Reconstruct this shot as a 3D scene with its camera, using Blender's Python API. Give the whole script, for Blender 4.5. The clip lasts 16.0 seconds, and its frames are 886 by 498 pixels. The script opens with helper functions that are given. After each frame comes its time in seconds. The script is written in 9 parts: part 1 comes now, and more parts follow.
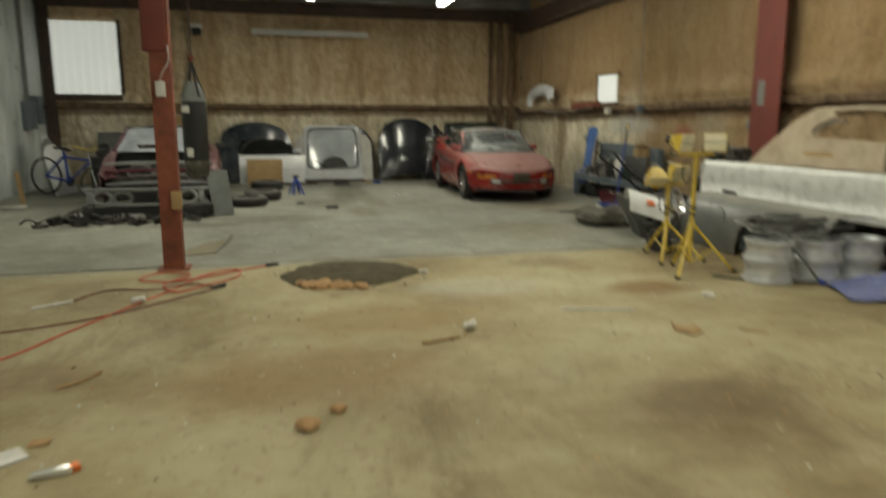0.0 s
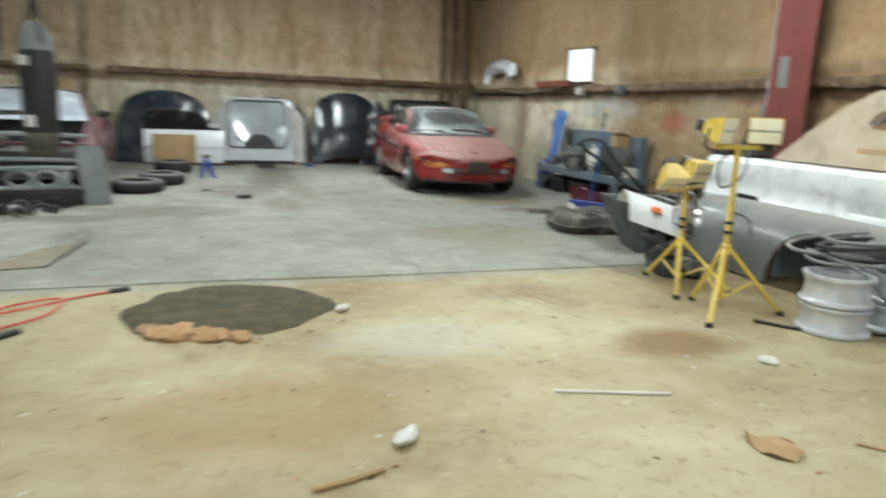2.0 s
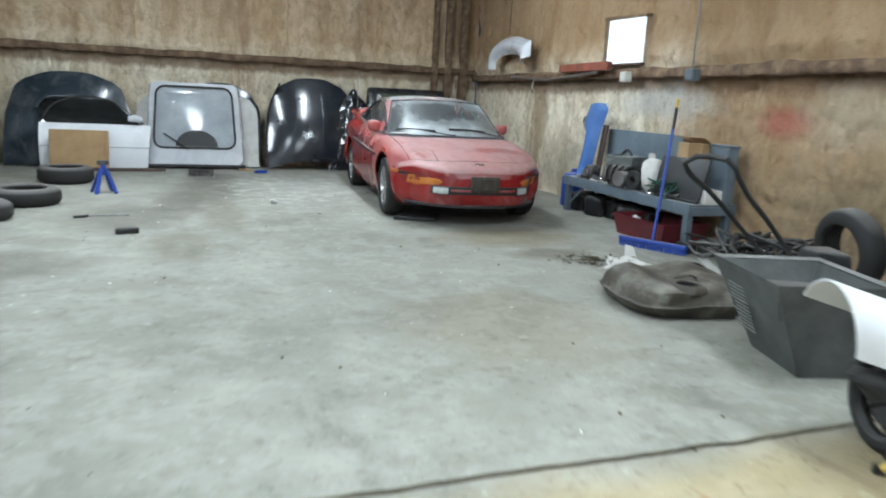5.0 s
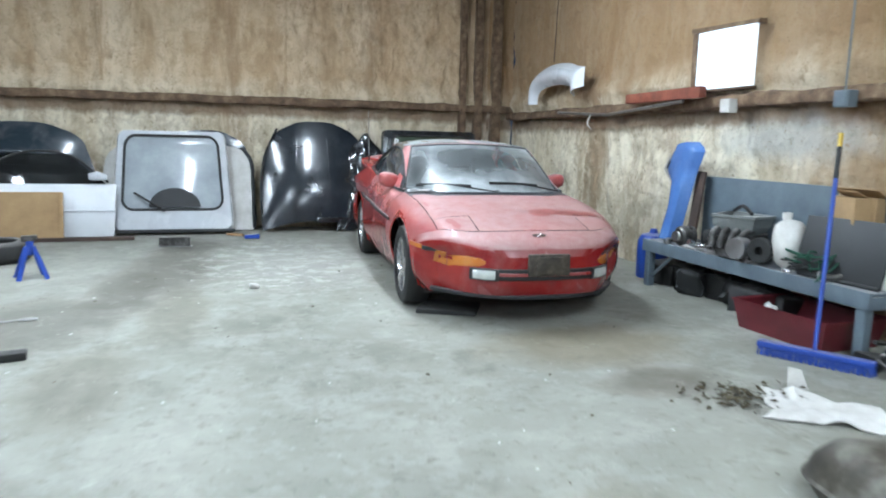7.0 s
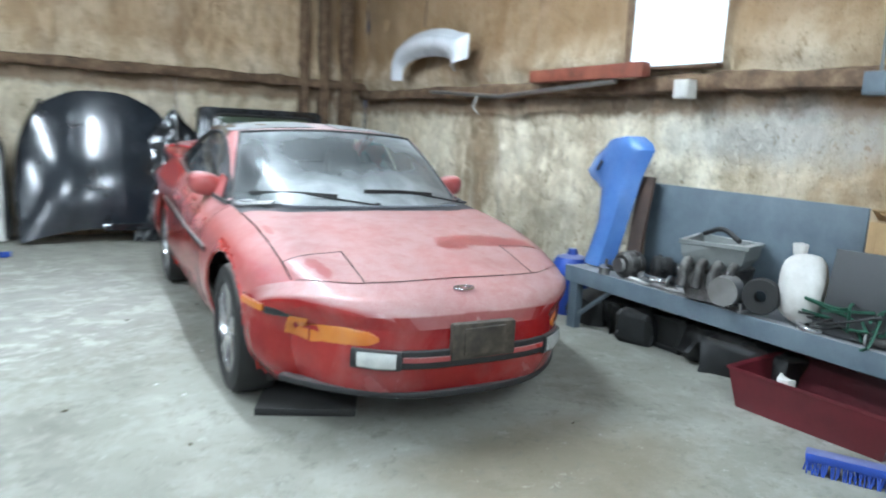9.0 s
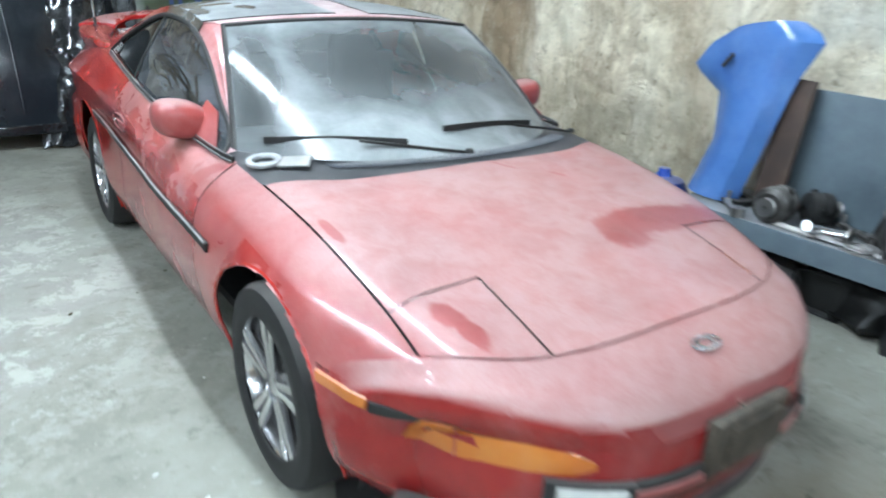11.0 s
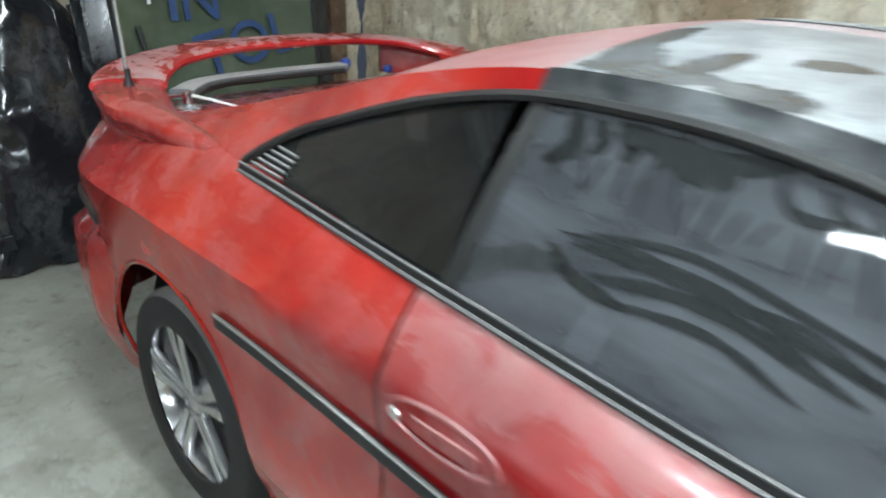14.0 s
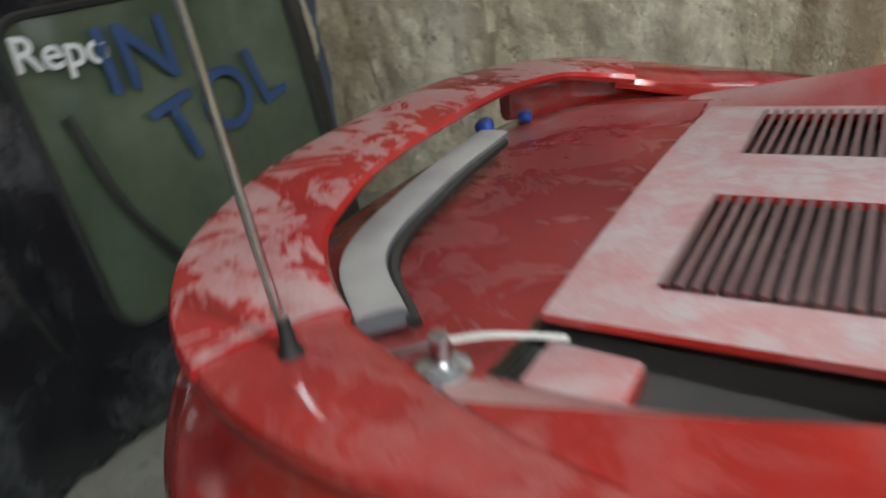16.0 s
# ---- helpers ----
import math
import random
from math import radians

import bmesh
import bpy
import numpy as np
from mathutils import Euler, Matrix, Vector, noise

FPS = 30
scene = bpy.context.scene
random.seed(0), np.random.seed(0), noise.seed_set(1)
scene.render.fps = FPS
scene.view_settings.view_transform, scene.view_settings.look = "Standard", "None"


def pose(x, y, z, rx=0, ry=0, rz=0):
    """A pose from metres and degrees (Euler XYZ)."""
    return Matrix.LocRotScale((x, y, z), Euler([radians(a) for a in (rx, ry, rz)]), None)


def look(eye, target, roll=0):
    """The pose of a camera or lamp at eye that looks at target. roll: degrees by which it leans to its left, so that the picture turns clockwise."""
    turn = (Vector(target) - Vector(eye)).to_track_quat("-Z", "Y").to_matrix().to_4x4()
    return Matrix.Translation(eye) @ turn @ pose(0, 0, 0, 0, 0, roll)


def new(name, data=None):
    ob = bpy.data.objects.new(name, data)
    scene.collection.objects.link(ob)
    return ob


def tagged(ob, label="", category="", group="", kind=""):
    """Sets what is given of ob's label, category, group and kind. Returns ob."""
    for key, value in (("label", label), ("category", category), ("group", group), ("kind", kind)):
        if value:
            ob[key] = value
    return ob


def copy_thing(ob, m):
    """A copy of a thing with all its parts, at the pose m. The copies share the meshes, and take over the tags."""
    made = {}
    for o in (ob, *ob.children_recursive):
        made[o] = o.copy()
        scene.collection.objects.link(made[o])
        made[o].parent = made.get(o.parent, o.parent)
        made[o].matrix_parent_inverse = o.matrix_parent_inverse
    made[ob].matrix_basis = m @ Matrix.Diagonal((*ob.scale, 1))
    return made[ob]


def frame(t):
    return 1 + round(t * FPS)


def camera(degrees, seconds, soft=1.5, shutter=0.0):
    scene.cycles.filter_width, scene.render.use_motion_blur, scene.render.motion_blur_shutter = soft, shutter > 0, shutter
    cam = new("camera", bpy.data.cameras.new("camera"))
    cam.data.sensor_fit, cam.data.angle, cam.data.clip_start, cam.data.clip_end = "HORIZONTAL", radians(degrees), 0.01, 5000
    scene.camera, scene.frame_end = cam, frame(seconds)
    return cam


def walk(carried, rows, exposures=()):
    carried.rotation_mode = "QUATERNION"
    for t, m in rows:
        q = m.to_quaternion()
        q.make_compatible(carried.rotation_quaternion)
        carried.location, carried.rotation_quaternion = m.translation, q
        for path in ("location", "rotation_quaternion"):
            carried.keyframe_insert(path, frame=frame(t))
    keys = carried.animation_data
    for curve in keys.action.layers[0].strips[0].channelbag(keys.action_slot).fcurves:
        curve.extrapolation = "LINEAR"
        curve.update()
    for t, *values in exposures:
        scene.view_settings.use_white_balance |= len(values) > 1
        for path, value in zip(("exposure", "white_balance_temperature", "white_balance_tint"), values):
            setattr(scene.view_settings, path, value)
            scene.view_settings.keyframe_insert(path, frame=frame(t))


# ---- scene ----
cam = camera(65.3, 16.0, 1.9, 0.85)
PATH = [
    (0, (0.102, 0.445, 1.316), (0.587, 2.353, 0.96), 0.1),
    (0.5, (0.257, 0.861, 1.319), (0.673, 2.803, 1.085), 2.1),
    (0.8, (0.329, 1.197, 1.301), (0.879, 3.096, 1.0), 1.7),
    (1, (0.435, 1.417, 1.273), (0.879, 3.346, 0.983), -0.4),
    (1.5, (0.583, 1.86, 1.276), (1.018, 3.773, 0.887), -0.8),
    (1.9, (0.667, 2.262, 1.235), (1.23, 4.15, 0.887), 1.8),
    (2, (0.686, 2.339, 1.227), (1.318, 4.194, 0.826), 2.3),
    (2.2, (0.777, 2.498, 1.263), (1.452, 4.34, 0.873), 1.9),
    (2.4, (0.849, 2.711, 1.285), (1.579, 4.541, 0.94), 2.1),
    (2.5, (0.829, 2.829, 1.249), (1.554, 4.665, 0.93), 2.7),
    (3, (1.048, 3.265, 1.245), (1.484, 5.15, 0.739), 2.1),
    (3.2, (1.121, 3.4, 1.243), (1.678, 5.272, 0.81), 4.7),
    (5.5, (1.897, 5.796, 1.2), (2.547, 7.643, 0.793), 2.8),
    (5.6, (1.926, 5.894, 1.204), (2.533, 7.763, 0.832), 2.6),
    (6, (1.929, 6.317, 1.207), (2.662, 8.167, 1.0), 3.1),
    (6.3, (1.953, 6.588, 1.214), (2.719, 8.42, 0.973), 1.5),
    (6.5, (2.03, 6.796, 1.201), (2.765, 8.635, 0.922), 2.1),
    (7, (2.247, 7.3, 1.219), (2.833, 9.188, 0.912), 1.3),
    (7.5, (2.308, 7.757, 1.207), (3.23, 9.521, 1.015), 2.1),
    (8, (2.5, 8.331, 1.226), (3.362, 10.114, 0.95), 2.2),
    (8.5, (2.636, 8.763, 1.212), (3.392, 10.587, 0.896), 4.0),
    (8.6, (2.669, 8.855, 1.214), (3.515, 10.643, 0.918), 5.0),
    (10.8, (2.77, 10.562, 1.401), (4.005, 11.976, 0.711), 3.7),
    (10.9, (2.796, 10.664, 1.404), (3.983, 12.096, 0.669), 3.3),
    (11, (2.811, 10.748, 1.405), (3.977, 12.187, 0.65), 3.2),
    (11.5, (2.841, 11.134, 1.393), (4.027, 12.559, 0.643), 4.8),
    (12, (2.776, 11.584, 1.418), (4.128, 12.854, 0.67), 4.0),
    (12.2, (2.776, 11.742, 1.397), (4.070, 13.09, 0.755), 3.95),
    (12.4, (2.776, 11.9, 1.376), (4.067, 13.275, 0.709), 3.9),
    (12.5, (2.805, 11.993, 1.371), (4.083, 13.383, 0.709), 3.1),
    (13, (2.862, 12.41, 1.377), (4.005, 13.906, 0.702), 3.9),
    (13.5, (2.877, 12.859, 1.359), (4.198, 14.21, 0.704), 3.0),
    (13.7, (2.889, 13.024, 1.384), (4.235, 14.321, 0.672), 2.8),
    (14, (2.957, 13.278, 1.334), (4.338, 14.499, 0.558), 1.7),
    (14.4, (2.987, 13.579, 1.364), (4.324, 14.818, 0.542), 1.9),
    (14.5, (2.999, 13.649, 1.347), (4.339, 14.91, 0.562), 2.1),
    (15, (3.067, 14.041, 1.365), (4.603, 15.091, 0.633), 2.2),
    (15.2, (3.075, 14.164, 1.379), (4.652, 15.148, 0.641), 1.3),
    (15.5, (3.137, 14.341, 1.395), (4.65, 15.363, 0.58), -1.4),
    (16, (3.324, 14.627, 1.42), (4.851, 15.563, 0.53), -7.4),
]
# the clip's camera opens up as it leaves the dark end, and closes down at the tail of the car
EXPOSURES = [(0.0, -0.2, 8000, 5), (0.5, 0.15, 7200, 3), (1.0, 0.45, 6700, 3), (1.5, 0.65, 6500, 6), (2.5, 0.71, 6150, 8), (3.2, 0.71, 6050, 8), (6.0, 1.08, 5650, 11), (8.6, 1.32, 5550, 10),
             (11.0, 1.25, 5550, 8), (12.5, 1.18, 5800, 8), (13.5, 1.25, 5850, 7), (14.5, 1.02, 6100, 9), (15.2, 0.88, 6400, 9), (16.0, 0.75, 6300, 12)]
walk(cam, [(t, look(eye, target, roll)) for t, eye, target, roll in PATH], EXPOSURES)

# ---- light ----
world = bpy.data.worlds.new("world")
scene.world = world
world.use_nodes = True
world.node_tree.nodes["Background"].inputs[0].default_value = (0.7, 0.8, 1.0, 1)
world.node_tree.nodes["Background"].inputs[1].default_value = 0.03
# (x, y, z, watts) of the ceiling's fluorescent strips, which run from south to north; all of them are lit. The last
# three hang out of view, added to brighten the near floor
STRIPS = [(3.5, 12.9, 3.62, 30), (1.0, 12.9, 3.62, 30), (4.3, 7.2, 3.62, 26), (-1.6, 10.2, 3.62, 34), (1.2, 6.0, 3.62, 42), (3.6, 1.4, 3.62, 74), (-2.0, 1.0, 3.62, 74)]
for x, y, z, watts in STRIPS:
    lamp = bpy.data.lights.new("strip_lamp", "AREA")
    lamp.shape, lamp.size, lamp.size_y = "RECTANGLE", 0.16, 2.35
    lamp.energy, lamp.color = watts, (0.94, 1.0, 0.98)
    lit = new("strip_lamp", lamp)
    lit.location = (x, y, z - 0.09)


# ---- materials ----
class Nodes:
    """Shorthand for one material's node tree."""

    def __init__(self, name):
        self.m = bpy.data.materials.new(name)
        self.m.use_nodes = True
        self.t = self.m.node_tree
        self.b = self.t.nodes["Principled BSDF"]
        self.co = self.t.nodes.new("ShaderNodeTexCoord").outputs["Object"]

    def node(self, kind, **values):
        n = self.t.nodes.new("ShaderNode" + kind)
        for k, v in values.items():
            n.inputs[k.replace("_", " ")].default_value = v
        return n

    def link(self, a, b):
        self.t.links.new(a, b)

    def noise(self, scale, detail=6.0, rough=0.55, stretch=(1, 1, 1), warp=0.0, shift=(0, 0, 0)):
        mp = self.node("Mapping", Scale=stretch, Location=shift)
        self.link(self.co, mp.inputs["Vector"])
        n = self.node("TexNoise", Scale=scale, Detail=detail, Roughness=rough, Distortion=warp)
        self.link(mp.outputs[0], n.inputs["Vector"])
        return n.outputs["Fac"]

    def ramp(self, fac, stops):
        r = self.t.nodes.new("ShaderNodeValToRGB")
        e = r.color_ramp.elements
        while len(e) < len(stops):
            e.new(0.5)
        for k, (pos, col) in enumerate(stops):
            e[k].position = pos
            e[k].color = (*col, 1) if not np.isscalar(col) else (col, col, col, 1)
        self.link(fac, r.inputs[0])
        return r.outputs[0]

    def mix(self, fac, a, b):
        n = self.t.nodes.new("ShaderNodeMix")
        n.data_type = "RGBA"
        for socket, v in ((n.inputs[0], fac), (n.inputs[6], a), (n.inputs[7], b)):
            if isinstance(v, bpy.types.NodeSocket):
                self.link(v, socket)
            else:
                socket.default_value = v if np.isscalar(v) else (*v, 1)
        return n.outputs[2]

    def math(self, op, a, b=0.0, clamp=False):
        n = self.t.nodes.new("ShaderNodeMath")
        n.operation = op
        n.use_clamp = clamp
        for k, v in enumerate((a, b)):
            if isinstance(v, bpy.types.NodeSocket):
                self.link(v, n.inputs[k])
            else:
                n.inputs[k].default_value = v
        return n.outputs[0]

    def axis(self, k, world=False):
        """One coordinate of the point."""
        s = self.t.nodes.new("ShaderNodeSeparateXYZ")
        self.link(self.t.nodes.new("ShaderNodeNewGeometry").outputs["Position"] if world else self.co, s.inputs[0])
        return s.outputs[k]

    def facing_up(self, lo=0.45, hi=0.95):
        """How far the surface faces the ceiling, where dust settles."""
        s = self.t.nodes.new("ShaderNodeSeparateXYZ")
        self.link(self.t.nodes.new("ShaderNodeNewGeometry").outputs["Normal"], s.inputs[0])
        return self.ramp(s.outputs[2], [(lo, 0.0), (hi, 1.0)])

    def bump(self, height, strength, dist=0.01):
        n = self.node("Bump", Strength=strength, Distance=dist)
        self.link(height, n.inputs["Height"])
        self.link(n.outputs[0], self.b.inputs["Normal"])

    def out(self, col, rough=0.6, metal=0.0, **more):
        for key, v in (("Base Color", col), ("Roughness", rough), ("Metallic", metal), *((k.replace("_", " "), x) for k, x in more.items())):
            if isinstance(v, bpy.types.NodeSocket):
                self.link(v, self.b.inputs[key])
            else:
                self.b.inputs[key].default_value = v if np.isscalar(v) else (*v, 1)
        return self.m


DUST = (0.50, 0.47, 0.44)


def surf(name, cols, rough=0.6, metal=0.0, scale=4.0, bump=0.15, fine=60.0, dust=0.0, coat=0.0, stretch=(1, 1, 1), rvar=0.12, dist=0.004):
    """A worn everyday surface: two scales of colour change, grain, and dust on what faces up."""
    n = Nodes(name)
    big, small = n.noise(scale, 7, 0.6, stretch), n.noise(fine, 4, 0.6, stretch)
    cols = cols if isinstance(cols, list) else [cols]
    if len(cols) == 1:
        c = cols[0]
        cols = [tuple(x * 0.72 for x in c), c, tuple(min(1, x * 1.2) for x in c)]
    base = n.ramp(big, [(0.3 + 0.4 * k / (len(cols) - 1), c) for k, c in enumerate(cols)])
    base = n.mix(n.math("MULTIPLY", small, 0.35), base, tuple(x * 0.6 for x in cols[0]))
    rg = n.math("ADD", n.math("MULTIPLY", big, 2 * rvar), rough - rvar)
    if dust:
        d = n.math("MULTIPLY", n.facing_up(), n.math("MULTIPLY", n.ramp(n.noise(scale * 0.8, 6, 0.6, shift=(3, 1, 2)), [(0.3, 0.45), (0.6, 1.0)]), dust))
        base = n.mix(d, base, DUST)
        rg = n.math("MAXIMUM", rg, n.math("MULTIPLY", d, 0.85))
        if metal:
            metal = n.math("SUBTRACT", metal, d, True)
    if bump:
        n.bump(n.math("ADD", n.math("MULTIPLY", big, 0.5), n.math("MULTIPLY", small, 0.5)), bump, dist)
    return n.out(base, rg, metal, Coat_Weight=coat)


# oil, rust and damp on the slab: middle, half sizes, strength, colour
STAINS = [
    (3.10, 5.38, 0.40, 0.28, 0.85, (0.19, 0.105, 0.035)), (0.85, 5.0, 0.75, 0.45, 0.7, (0.24, 0.155, 0.06)), (0.25, 4.0, 0.9, 0.5, 0.65, (0.24, 0.145, 0.06)), (1.75, 5.75, 0.6, 0.36, 0.55, (0.40, 0.375, 0.30)),
    (2.2, 3.2, 0.55, 0.35, 0.6, (0.12, 0.075, 0.035)), (-1.2, 4.3, 0.5, 0.3, 0.5, (0.17, 0.10, 0.05)), (2.6, 6.6, 0.5, 0.22, 0.4, (0.20, 0.14, 0.08)),
    (1.75, 14.2, 0.40, 1.7, 0.65, (0.09, 0.08, 0.06)), (1.0, 12.2, 0.55, 0.8, 0.6, (0.10, 0.09, 0.07)), (0.2, 10.4, 0.9, 0.45, 0.55, (0.11, 0.10, 0.075)),
    (1.50, 10.9, 0.30, 0.75, 0.55, (0.14, 0.125, 0.09)), (1.88, 12.3, 0.26, 0.9, 0.55, (0.14, 0.125, 0.09)), (4.35, 11.0, 0.75, 0.5, 0.65, (0.15, 0.115, 0.06)), (3.3, 8.6, 0.7, 0.8, 0.35, (0.22, 0.18, 0.11)), (4.4, 10.3, 0.4, 0.22, 0.6, (0.09, 0.07, 0.045)), (1.45, 13.1, 0.28, 1.0, 0.7, (0.10, 0.09, 0.07)), (-0.7, 9.95, 0.8, 0.26, 0.6, (0.11, 0.10, 0.075)), (1.9, 15.5, 0.35, 0.5, 0.6, (0.07, 0.06, 0.05)), (2.9, 14.2, 0.7, 1.2, 0.4, (0.40, 0.395, 0.36)),
]


def raw_sub(n, a, b):
    q = n.t.nodes.new("ShaderNodeMath")
    q.operation = "SUBTRACT"
    n.link(a, q.inputs[0])
    q.inputs[1].default_value = b
    return q.outputs[0]


def raw_add(n, a, b):
    q = n.t.nodes.new("ShaderNodeMath")
    n.link(a, q.inputs[0])
    n.link(b, q.inputs[1])
    return q.outputs[0]


def make_concrete():
    n = Nodes("concrete")
    y = n.axis(1)
    edge = n.math("ADD", y, n.math("MULTIPLY", n.noise(1.3, 4), 0.5))
    far = n.ramp(n.math("MULTIPLY", n.math("SUBTRACT", edge, 7.2), 2.5), [(0.0, 0.0), (0.6, 1.0)])
    big, mid, small = n.noise(0.55, 8, 0.62), n.noise(2.4, 8, 0.65, shift=(4, 2, 0)), n.noise(38, 5, 0.7)
    brown = n.ramp(big, [(0.33, (0.16, 0.108, 0.046)), (0.48, (0.295, 0.24, 0.13)), (0.66, (0.42, 0.375, 0.24))])
    grey = n.ramp(big, [(0.3, (0.152, 0.148, 0.12)), (0.5, (0.23, 0.226, 0.19)), (0.68, (0.305, 0.30, 0.258))])
    base = n.mix(far, brown, grey)
    base = n.mix(n.ramp(mid, [(0.47, 0.0), (0.72, 0.5)]), base, n.mix(far, (0.47, 0.40, 0.275), (0.40, 0.392, 0.345)))
    base = n.mix(n.ramp(n.noise(1.1, 9, 0.7, (1, 0.45, 1), 0.6, (7, 0, 0)), [(0.56, 0.0), (0.68, 0.6)]), base, n.mix(far, (0.125, 0.08, 0.038), (0.10, 0.095, 0.075)))
    scuffed = n.math("MULTIPLY", far, n.ramp(n.noise(4.5, 9, 0.72, shift=(2, 6, 1)), [(0.50, 0.0), (0.60, 0.26)]))
    base = n.mix(scuffed, base, (0.43, 0.42, 0.375))
    base = n.mix(n.math("MULTIPLY", far, n.ramp(n.noise(6.5, 9, 0.72, shift=(8, 3, 1)), [(0.58, 0.0), (0.66, 0.5)])), base, (0.12, 0.115, 0.095))
    x = n.axis(0)
    wob = n.noise(3.2, 6, 0.6)
    for cx, cy, rx, ry, amount, col in STAINS:
        dx = n.math("DIVIDE", n.math("ABSOLUTE", raw_sub(n, x, cx)), rx)
        dy = n.math("DIVIDE", n.math("ABSOLUTE", raw_sub(n, y, cy)), ry)
        rr = n.math("POWER", raw_add(n, n.math("POWER", dx, 2.0), n.math("POWER", dy, 2.0)), 0.5)
        edge2 = raw_add(n, rr, n.math("MULTIPLY", wob, 0.9))
        base = n.mix(n.math("MULTIPLY", n.ramp(n.math("MULTIPLY", edge2, 0.5), [(0.5, 1.0), (0.78, 0.0)]), amount), base, col)
    # flaked pale skin beside the car, rusty scuffs and fine chips elsewhere
    dx, dy = n.math("DIVIDE", n.math("ABSOLUTE", raw_sub(n, x, 2.7)), 1.0), n.math("DIVIDE", n.math("ABSOLUTE", raw_sub(n, y, 14.3)), 1.9)
    near_car = n.ramp(raw_add(n, n.math("POWER", dx, 2.0), n.math("POWER", dy, 2.0)), [(0.3, 1.0), (1.0, 0.05)])
    flake = n.math("MULTIPLY", n.math("MULTIPLY", far, near_car), n.ramp(n.noise(5.0, 12, 0.78, warp=0.3, shift=(1, 9, 2)), [(0.515, 0.0), (0.555, 0.48)]))
    base = n.mix(flake, base, (0.52, 0.515, 0.47))
    base = n.mix(n.math("MULTIPLY", n.ramp(n.noise(13, 9, 0.75, warp=0.4, shift=(5, 3, 7)), [(0.55, 0.0), (0.63, 0.5)]), 0.9), base, n.mix(far, (0.15, 0.09, 0.04), (0.13, 0.125, 0.10)))
    base = n.mix(n.ramp(n.noise(9, 11, 0.8, shift=(2, 2, 5)), [(0.59, 0.0), (0.63, 0.55)]), base, n.mix(far, (0.52, 0.46, 0.33), (0.42, 0.415, 0.37)))
    base = n.mix(n.ramp(small, [(0.62, 0.0), (0.75, 0.5)]), base, (0.12, 0.10, 0.075))
    base = n.mix(n.ramp(n.noise(90, 3, 0.6, shift=(1, 5, 0)), [(0.66, 0.0), (0.76, 0.5)]), base, (0.5, 0.46, 0.38))
    n.bump(n.math("ADD", n.math("MULTIPLY", mid, 0.5), n.math("MULTIPLY", small, 0.5)), 0.25, 0.01)
    return n.out(base, n.ramp(mid, [(0.3, 0.62), (0.7, 0.9)]))


# paint, plaster and darker patches on the foam of the east wall: middle (y, z), half sizes, strength, colour
SMEARS = [(11.6, 1.30, 0.95, 0.20, 0.6, (0.40, 0.42, 0.42)), (9.95, 1.16, 0.36, 0.16, 0.7, (0.36, 0.10, 0.07)), (9.3, 1.25, 0.5, 0.3, 0.5, (0.42, 0.37, 0.28)), (9.0, 0.5, 1.1, 0.42, 0.7, (0.17, 0.13, 0.07)), (13.3, 0.5, 1.2, 0.35, 0.5, (0.3, 0.27, 0.2))]


